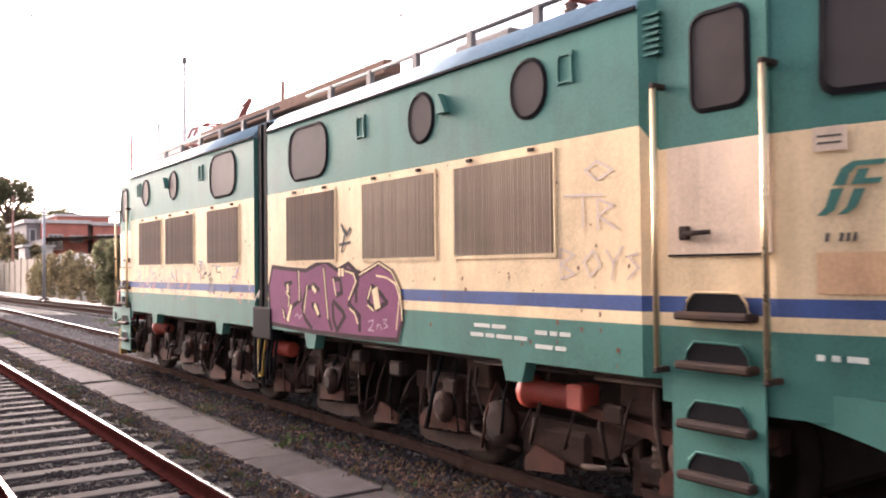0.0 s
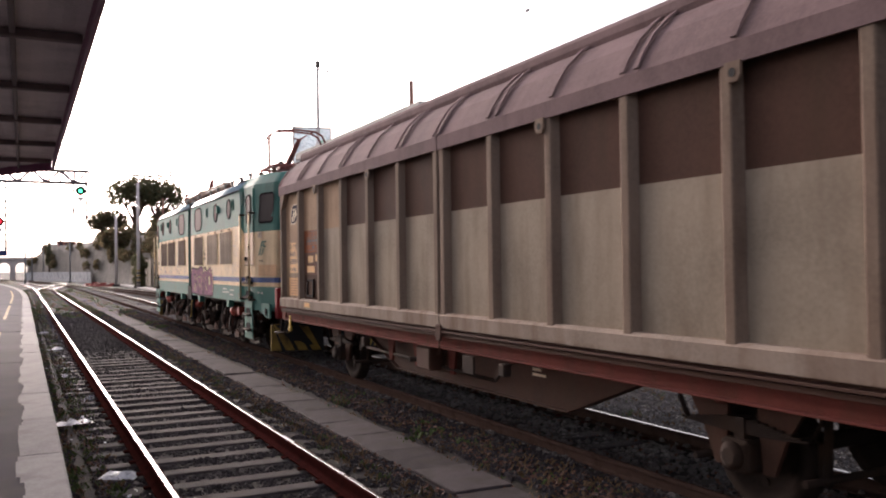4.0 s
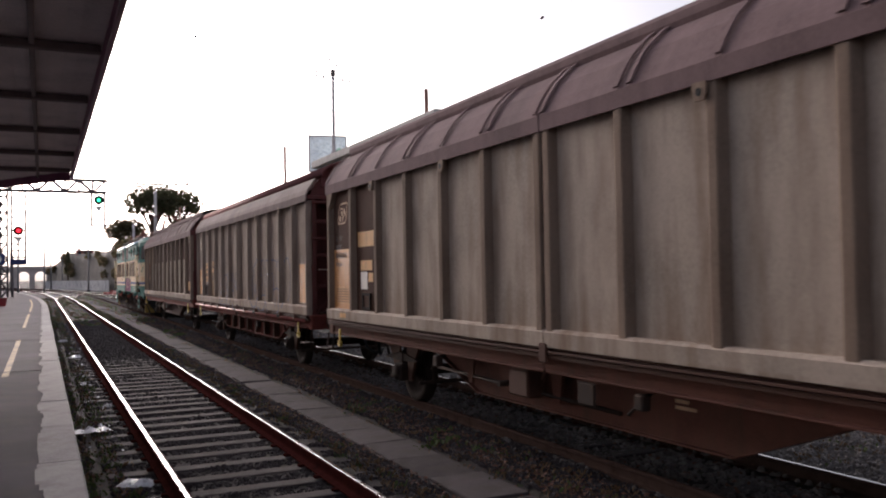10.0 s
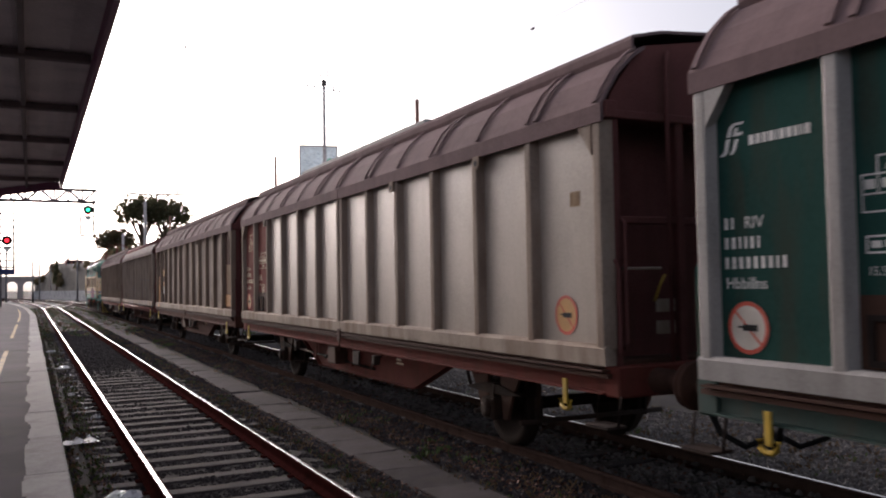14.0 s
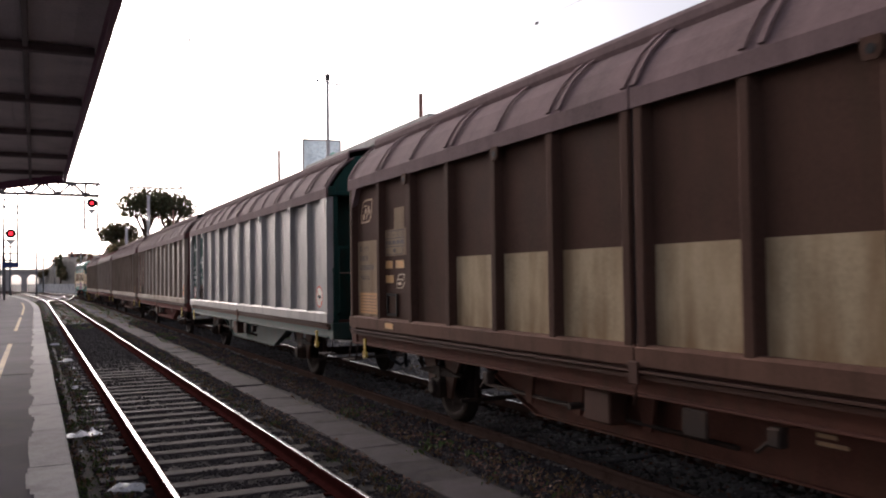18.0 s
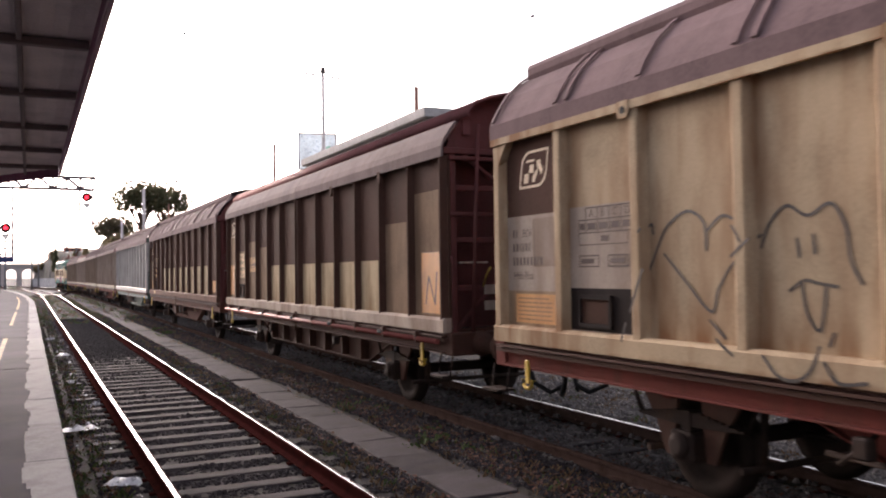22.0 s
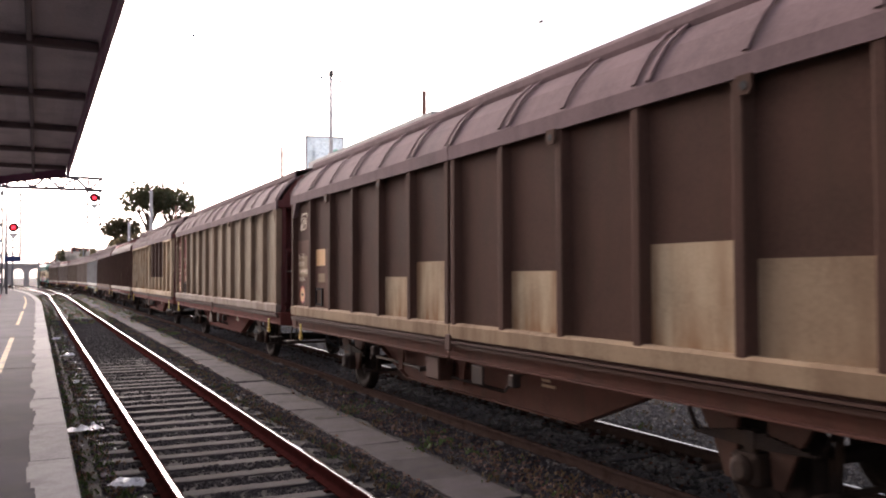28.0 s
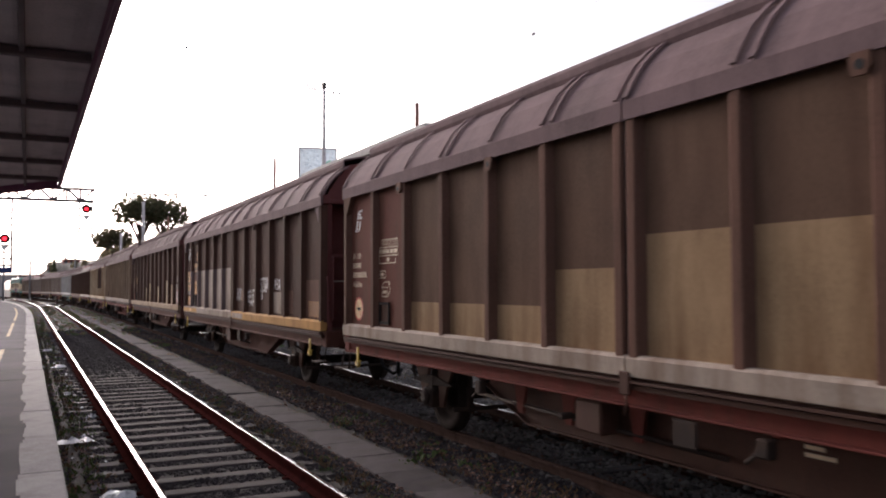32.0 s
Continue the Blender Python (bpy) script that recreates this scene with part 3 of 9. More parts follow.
plat = thing("platform", "asphalt station platform with pale worn edge stones", "platform", kind="structure")
b = Build()
ys = [-30, -6] + [2 + 4 * i for i in range(40)]
for ya, yb in zip(ys, ys[1:]):
    xa, xb = edge_x(ya) - 0.25, edge_x(yb) - 0.25
    b.add([(-9, ya, PLAT), (xa, ya, PLAT), (xb, yb, PLAT), (-9, yb, PLAT), (-9, ya, -0.5), (xa, ya, -0.5), (xb, yb, -0.5), (-9, yb, -0.5)], [(0, 1, 2, 3), (1, 5, 6, 2), (0, 3, 7, 4)], 0)
part("platform_surface", b, M["asphalt"], plat)
EDGE = []
for i in range(4):
    r = random.Random(40 + i)
    bb = Build()
    # inner border is ragged where the asphalt has crept over the stone
    n = 10
    knots = [r.uniform(-0.055, 0.04) for _ in range(4)]
    inner = [-0.315 + knots[int(0.3 * j)] * (1 - 0.3 * j % 1) + knots[min(3, int(0.3 * j) + 1)] * (0.3 * j % 1) + r.uniform(-0.006, 0.006) for j in range(n + 1)]
    y = [-0.995 + 1.99 * j / n for j in range(n + 1)]
    for j in range(n):
        bb.add([(inner[j], y[j], 0.012), (-0.015, y[j], 0.012), (0.0, y[j], -0.004), (inner[j], y[j + 1], 0.012), (-0.015, y[j + 1], 0.012), (0.0, y[j + 1], -0.004), (0, y[j], -0.75), (0, y[j + 1], -0.75), (inner[j], y[j], -0.1), (inner[j], y[j + 1], -0.1)],
               [(0, 1, 4, 3), (1, 2, 5, 4), (2, 6, 7, 5), (0, 3, 9, 8)], 0)
    bb.add([(-0.32, y[0], 0.012), (-0.015, y[0], 0.012), (0, y[0], -0.004), (0, y[0], -0.75), (-0.32, y[0], -0.75)], [(0, 1, 2, 3, 4)], 0)
    EDGE.append(bb.mesh("edge_stone", M["kerb"]))
rnd = random.Random(9)
for k in range(71):
    y = -21.0 + 2.0 * k
    ob = new("edge_stone", EDGE[rnd.randrange(4)])
    ob.parent = plat
    ob.matrix_basis = pose(edge_x(y) + rnd.uniform(-0.006, 0.006), y, PLAT + rnd.uniform(-0.004, 0.006), 0, 0, math.degrees(math.atan((edge_x(y - 1) - edge_x(y + 1)) / 2)))
# safety line, worn into lengths
for y0, y1 in ((4, 7.4), (15.5, 24.5), (31, 43), (46, 75)):
    b = Build()
    n = 8
    for i in range(n):
        ya, yb = y0 + (y1 - y0) * i / n, y0 + (y1 - y0) * (i + 1) / n
        xa, xb = edge_x(ya) - 0.85, edge_x(yb) - 0.85
        b.add([(xa - 0.05, ya, PLAT + 0.004), (xa + 0.05, ya, PLAT + 0.004), (xb + 0.05, yb, PLAT + 0.004), (xb - 0.05, yb, PLAT + 0.004)], [(0, 1, 2, 3)])
    part("safety_line", b, M["linepaint"], plat, "worn yellow safety line")
for y, w in ((16.3, 1.6), (24.6, 0.9), (33.5, 1.5)):
    part("asphalt_joint", Build().box(-3.4, edge_x(y) - 0.02, y - w * 0.03, y + w * 0.03, PLAT + 0.001, PLAT + 0.006), M["concrete"] if y < 30 else M["black"], plat)

# ------------------------------------------------------------------ platform canopy
CAN_Z, CAN_END = 4.2, 20.75
END_SKEW = 1.6                   # the canopy ends obliquely
can_end = lambda x: CAN_END - 0.02 + END_SKEW * (0.62 - x)
canopy = thing("platform_canopy", "dark sheet-metal platform canopy with purple-red edge", "canopy", kind="structure")
b = Build()
n = 44
for i in range(n):        # shallow corrugation across
    xa = -5.0 + (0.60 + 5.0) * i / n
    xb = -5.0 + (0.60 + 5.0) * (i + 1) / n
    za, zb = (CAN_Z + 0.16 + (0.012 if k % 2 else 0) for k in (i, i + 1))
    b.add([(xa, -12, za), (xb, -12, zb), (xb, can_end(xb), zb), (xa, can_end(xa), za), (xa, -12, za + 0.02), (xb, -12, zb + 0.02), (xb, can_end(xb), zb + 0.02), (xa, can_end(xa), za + 0.02)], [(0, 1, 2, 3), (7, 6, 5, 4)])
part("roof_sheet", b, M["canopy"], canopy)
y = 20.22
while y > -11:
    part("cross_beam", Build().cbox(-5.0, 0.56, y - 0.05, y + 0.05, CAN_Z + 0.06, CAN_Z + 0.15, 0.01), M["canopybeam"], canopy)
    y -= 2.7
for x in (-0.09, -1.6, -3.2):
    part("purlin", Build().cbox(x - 0.03, x + 0.03, -11.9, can_end(x) - 0.1, CAN_Z + 0.09, CAN_Z + 0.155, 0.01), M["canopybeam"], canopy)
part("edge_fascia", Build().cbox(0.58, 0.64, -12, CAN_END, CAN_Z - 0.02, CAN_Z + 0.24, 0.01), M["fascia"], canopy, "purple-red edge gutter")
part("end_fascia", Build().prism([(-5.0, can_end(-5.0)), (0.58, can_end(0.58)), (0.58, can_end(0.58) + 0.05), (-5.0, can_end(-5.0) + 0.05)], CAN_Z - 0.02, CAN_Z + 0.22, "z"), M["fascia"], canopy)
for y in (14.0, 6.0, -2.0):
    part("canopy_column", Build().cbox(-4.15, -3.95, y - 0.1, y + 0.1, PLAT, CAN_Z + 0.02, 0.02), M["canopybeam"], canopy)


# ------------------------------------------------------------------ goods wagons
SIDE = 1.362                      # half width over the doors
SILL0, SILL1, DOOR_TOP, RAIL_TOP = 1.16, 1.34, 3.33, 3.49
INK = 0.0045                      # writing lies this far off the panels


def side_pose(length, d, z, off=0.0):
    """A pose on the wagon's side towards the platform: x runs back along the wagon, y up."""
    return Matrix.Translation((-(SIDE + off), length / 2 - d, z)) @ Matrix(((0, 0, -1, 0), (-1, 0, 0, 0), (0, 1, 0, 0), (0, 0, 0, 1)))


def plate(L, d0, d1, z0, z1, out, thick=0.004):
    """A thin plate on the side, out metres off the panel."""
    x = SIDE - PANEL_IN
    return Build().box(-x - out - thick, -x - out, L / 2 - d1, L / 2 - d0, z0, z1)


LENGTH = {"a": 15.39, "b": 14.07}            # over the buffers
OFFS = {"a": (0.0, 1.265, 2.41, 3.57, 4.73, 5.88, 7.12), "b": (0.0, 1.2, 2.205, 3.215, 4.23, 5.27, 6.34)}
# post lines behind the front buffers, alike before and behind the middle
EDGES = {k: [LENGTH[k] / 2 - o for o in OFFS[k][:0:-1]] + [LENGTH[k] / 2 + o for o in OFFS[k]] for k in OFFS}
PANEL_IN = 0.085                  # panels lie this far behind the ribs' faces


def panel_mesh(L, d0, d1, bands):
    """One side panel with its painted fields from the bottom up: (top, material index)."""
    b = Build()
    x, y0, y1 = SIDE - PANEL_IN, L / 2 - d1, L / 2 - d0
    z = SILL1 - 0.02
    n = 4
    cur = [(x + 0.0008 * math.sin(math.pi * i / n), y0 + (y1 - y0) * i / n) for i in range(n + 1)]
    for top, mat in bands:
        for i in range(n):
            (xa, ya), (xb, yb) = cur[i], cur[i + 1]
            b.add([(-xa, ya, z), (-xb, yb, z), (-xb, yb, top), (-xa, ya, top)], [(0, 1, 2, 3)], mat, True)
        z = top
    b.add([(-x + 0.03, y0, SILL1 - 0.02), (-x + 0.03, y1, SILL1 - 0.02), (-x + 0.03, y1, z), (-x + 0.03, y0, z)], [(3, 2, 1, 0)], bands[0][1])
    return b


def stroke(b, pts, w, x, mat=0):
    """A painted line on the side: pts are (y, z)."""
    for (y0, z0), (y1, z1) in zip(pts, pts[1:]):
        dy, dz = y1 - y0, z1 - z0
        k = math.hypot(dy, dz) or 1
        ny, nz = -dz / k * w / 2, dy / k * w / 2
        ey, ez = dy / k * w * 0.3, dz / k * w * 0.3
        b.add([(x, y0 + ny - ey, z0 + nz - ez), (x, y0 - ny - ey, z0 - nz - ez), (x, y1 - ny + ey, z1 - nz + ez), (x, y1 + ny + ey, z1 + nz + ez)], [(0, 1, 2, 3)], mat)


def bars(b, d0, z, widths, h, L, x, mat=0, gap=0.03):
    for w in widths:
        b.box(-x - 0.001, -x, L / 2 - d0 - w, L / 2 - d0, z, z + h, mat)
        d0 += w + gap


def slanted(w, h, r, n=5, lean=0.2):
    """A leaning plate outline with two opposite corners well rounded: (along, up)."""
    out = []
    for cx, cz, rr, a0 in ((0.02, 0.02, 0.02, 180), (w - r, r, r, 270), (w - 0.02, h - 0.02, 0.02, 0), (r, h - r, r, 90)):
        for i in range(n + 1):
            a = radians(a0 + 90 * i / n)
            u, v = cx + rr * math.cos(a), cz + rr * math.sin(a)
            out.append((u + lean * v, v))
    return out


def emblem(parent, L, d, z, w, h, mat, ground_mat):
    """A slanted badge: a thin double frame round plain blocks."""
    x = SIDE - PANEL_IN + INK
    y = L / 2 - d
    P = lambda pts, lift=0.0: [(-x - lift, y - u, z + v) for u, v in pts]
    outer = slanted(w, h, 0.36 * h)
    if ground_mat:
        part("emblem_ground", Build().add(P(outer, -0.0025), [tuple(range(len(outer)))]), ground_mat, parent)
    b = Build()
    n = len(outer)
    cx, cz = 0.5 * w + 0.1 * h, 0.5 * h
    t = 0.02 if ground_mat else 0.026
    ring = [(cx + (u - cx) * (1 - 2 * t / w), cz + (v - cz) * (1 - 2 * t / h)) for u, v in outer]
    o, q = P(outer), P(ring)
    for i in range(n):
        k = (i + 1) % n
        b.add([o[i], o[k], q[k], q[i]], [(0, 1, 2, 3)])
    S = lambda u, v: (u * w + 0.2 * v * h, v * h)
    for pts in (((0.17, 0.14), (0.34, 0.14), (0.34, 0.40), (0.17, 0.40)), ((0.34, 0.40), (0.50, 0.40), (0.50, 0.62), (0.34, 0.62)), ((0.50, 0.14), (0.58, 0.14), (0.66, 0.40), (0.66, 0.52), (0.50, 0.30)),
                ((0.58, 0.70), (0.62, 0.56), (0.74, 0.42), (0.80, 0.28), (0.86, 0.44), (0.74, 0.62), (0.74, 0.72)), ((0.17, 0.70), (0.50, 0.70), (0.50, 0.76), (0.20, 0.76))):
        b.add(P([S(*p) for p in pts], 0.0004), [tuple(range(len(pts)))])
    return part("emblem", b, mat, parent, "slanted framed emblem")


def script_emblem(parent, L, d, z, s, mat):
    """A leaning ribbon emblem: four curved plates parted by narrow gaps."""
    x = -(SIDE - PANEL_IN + INK)
    y = L / 2 - d
    b = Build()
    for pts in (((0.02, 0.0), (0.20, 0.0), (0.34, 0.10), (0.42, 0.52), (0.22, 0.52), (0.17, 0.16)), ((0.24, 0.58), (0.44, 0.58), (0.48, 0.80), (0.60, 0.92), (0.98, 0.92), (1.02, 1.0), (0.50, 1.0), (0.34, 0.90)),
                ((0.42, 0.0), (0.58, 0.02), (0.70, 0.14), (0.80, 0.48), (0.62, 0.48), (0.54, 0.14)), ((0.52, 0.58), (0.98, 0.58), (1.0, 0.68), (0.74, 0.68), (0.76, 0.84), (0.62, 0.84)), ((-0.04, 0.0), (0.02, 0.07), (0.14, 0.07), (0.12, 0.0))):
        b.add([(x, y - (u + 0.12 * v) * s, z + v * s * 1.1) for u, v in pts], [tuple(range(len(pts)))])
    return part("emblem", b, mat, parent, "leaning ribbon emblem")


def warning_disc(parent, L, d, z, r, back):
    """Round notice with a red ring, a dark figure and a diagonal."""
    x = -(SIDE - PANEL_IN + INK)
    y = L / 2 - d
    b = Build()
    n = 28
    ring = [(math.cos(2 * math.pi * i / n), math.sin(2 * math.pi * i / n)) for i in range(n)]
    b.add([(x, y + r * c, z + r * s) for c, s in ring], [tuple(range(n))], 0)
    for i in range(n):
        (c0, s0), (c1, s1) = ring[i], ring[(i + 1) % n]
        b.add([(x - 0.002, y + r * c0, z + r * s0), (x - 0.002, y + r * c1, z + r * s1), (x - 0.002, y + 0.84 * r * c1, z + 0.84 * r * s1), (x - 0.002, y + 0.84 * r * c0, z + 0.84 * r * s0)], [(0, 1, 2, 3)], 1)
    stroke(b, [(y + 0.6 * r, z + 0.6 * r), (y - 0.6 * r, z - 0.6 * r)], 0.09 * r, x - 0.003, 1)
    b.box(x - 0.004, x - 0.001, y - 0.45 * r, y + 0.25 * r, z - 0.12 * r, z + 0.12 * r, 2)
    b.box(x - 0.004, x - 0.001, y + 0.25 * r, y + 0.5 * r, z - 0.02 * r, z + 0.06 * r, 2)
    return part("warning_disc", b, [back, M["warnred"], M["black"]], parent, "round warning disc with red ring")


def load_table(parent, L, d, z, w, mat):
    """Load limit grid: a lettered head row over wider rows of bars."""
    x = SIDE - PANEL_IN + INK
    b = Build()
    y = L / 2 - d
    k0 = 0.14 * w
    for v, a, c in ((0.0, 0.0, 0.9 * w), (0.11, 0.0, w), (0.23, 0.0, w), (0.34, k0, w)):
        stroke(b, [(y - a, z + v), (y - c, z + v)], 0.012, -x)
    for k in range(5):
        u = k0 + (w - k0) * k / 4
        stroke(b, [(y - u, z + 0.11), (y - u, z + 0.34)], 0.012, -x)
    stroke(b, [(y, z), (y, z + 0.23)], 0.012, -x)
    stroke(b, [(y - 0.9 * w, z), (y - 0.9 * w, z + 0.11)], 0.012, -x)
    bars(b, d + k0 + 0.025, z + 0.14, [(w - k0) / 4 - 0.05] * 4, 0.06, L, x, gap=0.05)
    bars(b, d + 0.02, z + 0.14, [k0 - 0.04], 0.06, L, x)
    bars(b, d + 0.42 * w, z + 0.025, [0.14 * w], 0.055, L, x)
    part("load_table", b, mat, parent, "load table grid")
    for k, ch in enumerate("ABCD"):
        lettering(parent, ch, 0.105, mat, side_pose(L, d + k0 + (w - k0) * (k + 0.5) / 4 - 0.035, z + 0.252, INK + 0.001 - PANEL_IN), "load_letter")


def number_block(parent, L, d, z, mat, rows=4, name="number_block"):
    """Vehicle inscription: its figures as plain bars, its class as letters."""
    x = SIDE - PANEL_IN + INK
    b = Build()
    for i, ws in enumerate(([0.034, 0.02], [0.034, 0.034, 0.02, 0.022, 0.03, 0.02], [0.034, 0.034, 0.034, 0.034, 0.034, 0.034, 0.034, 0.02, 0.034])):
        bars(b, d, z + 0.145 * (3 - i), ws, 0.085, L, x, gap=0.034)
    part(name, b, mat, parent, "painted vehicle inscription")["kind"] = "stuff"
    lettering(parent, "RIV", 0.125, mat, side_pose(L, d + 0.19, z + 0.145 * 3, INK + 0.001 - PANEL_IN), "letters")
    lettering(parent, "Hbbillns", 0.12, mat, side_pose(L, d, z, INK + 0.001 - PANEL_IN), "class_letters")


def wheelset(parent, y, r):
    b = Build()
    for s in (-1, 1):
        prof = [(-0.07, r - 0.11), (-0.07, r), (0.045, r + 0.002), (0.065, r + 0.028), (0.075, r - 0.11)]
        prof = [(a * -s, q) for a, q in prof]
        b.turned([(0.045 * s, 0.05), (0.05 * s, 0.13), (0.02 * s, 0.16), (0.0, r - 0.14)] + prof + [(-0.02 * s, r - 0.14), (-0.04 * s, 0.15), (-0.06 * s, 0.05)], (0.7525 * s, 0, 0), "x", 28)
    b.tube([(-1.0, 0, 0), (1.0, 0, 0)], 0.075, 10)
    for s in (-1, 1):
        for k in range(3):
            a = 2 * math.pi * k / 3
            b.tube([(0.80 * s, 0.24 * math.cos(a), 0.24 * math.sin(a)), (0.815 * s, 0.24 * math.cos(a), 0.24 * math.sin(a))], 0.035, 8)
    ob = part("wheelset", b, M["wheel"], parent)
    ROLLERS.append((ob, y, r, r))
    return ob


def running_gear(w, L, axle, steel):
    """Springs, axle boxes and guards of one axle, both sides."""
    for s in (-1, 1):
        x = 1.0 * s
        b = Build()
        b.cbox(x - 0.13, x + 0.13, axle - 0.14, axle + 0.14, 0.33, 0.58, 0.03)
        b.turned([(0.0, 0.11), (0.02 * s, 0.11), (0.05 * s, 0.06)], (x + 0.13 * s, axle, 0.46), "x", 12)
        part("axle_box", b, M["iron"], w)
        b = Build()
        for k in range(7):
            half = 0.62 - 0.075 * k
            b.add(*leaf(x, axle, 0.615 + 0.016 * k, half, 0.05, 0.014))
        b.box(x - 0.06, x + 0.06, axle - 0.05, axle + 0.05, 0.575, 0.74)
        part("leaf_spring", b, M["iron"], w)
        for t in (-1, 1):
            b = Build()
            y = axle + 0.24 * t
            b.prism([(y - 0.05 * t, 0.34), (y + 0.05 * t, 0.34), (y + 0.16 * t, 0.60), (y + 0.42 * t, 0.98), (y - 0.10 * t, 0.98), (y - 0.08 * t, 0.62)], x - 0.02, x + 0.02, "x")
            part("axle_guard", b, steel, w)
            b = Build()
            b.tube([(x, axle + 0.6 * t, 0.63), (x, axle + 0.70 * t, 0.80), (x, axle + 0.70 * t, 0.95)], 0.022, 6)
            part("spring_shackle", b, M["iron"], w)


def leaf(x, y, z, half, width, t):
    v, f = [], []
    n = 6
    for i in range(n + 1):
        u = -1 + 2 * i / n
        zz = z + 0.05 * u * u * half
        for dx in (-width, width):
            for dz in (0, t):
                v.append((x + dx, y + u * half, zz + dz))
    for i in range(n):
        a, c = 4 * i, 4 * i + 4
        f += [(a, a + 1, c + 1, c), (a + 2, c + 2, c + 3, a + 3), (a, c, c + 2, a + 2), (a + 1, a + 3, c + 3, c + 1)]
    f += [(0, 2, 3, 1), (4 * n, 4 * n + 1, 4 * n + 3, 4 * n + 2)]
    return v, f


def buffers(w, L, z=1.02, cut=0.0):
    for e in (-1, 1):
        for s in (-1, 1):
            b = Build()
            y = L / 2 - (cut if e > 0 else 0)
            k = L / 2 - 0.62
            p = [(k, 0.16), (k + 0.02, 0.16), (k + 0.04, 0.115), (y - 0.28, 0.11), (y - 0.28, 0.085), (y - 0.06, 0.085), (y - 0.05, 0.20), (y - 0.01, 0.21), (y, 0.18)]
            b.turned([(a * e, r) for a, r in p], (0.875 * s, 0, z), "y", 20)
            part("buffer", b, M["darkframe"], w)
        b = Build()
        y = e * (L / 2 - 0.62)
        b.tube([(0, y, z - 0.03), (0, y + 0.30 * e, z - 0.03), (0, y + 0.36 * e, z - 0.12), (0, y + 0.45 * e, z - 0.2), (0, y + 0.5 * e, z - 0.35)], 0.035, 8)
        b.tube([(0.06, y + 0.2 * e, z - 0.05), (0.06, y + 0.42 * e, z - 0.3), (0, y + 0.46 * e, z - 0.42), (-0.06, y + 0.42 * e, z - 0.3), (-0.06, y + 0.2 * e, z - 0.05)], 0.02, 6)
        part("screw_coupling", b, M["iron"], w)
        b = Build()
        for s in (-1, 1):
            b.tube([(0.35 * s, y, z - 0.12), (0.35 * s, y + 0.16 * e, z - 0.2), (0.3 * s, y + 0.3 * e, z - 0.5), (0.2 * s, y + 0.5 * e, z - 0.6), (0.1 * s, y + 0.62 * e, z - 0.52)], 0.03, 6)
        part("brake_hose", b, M["black"], w)


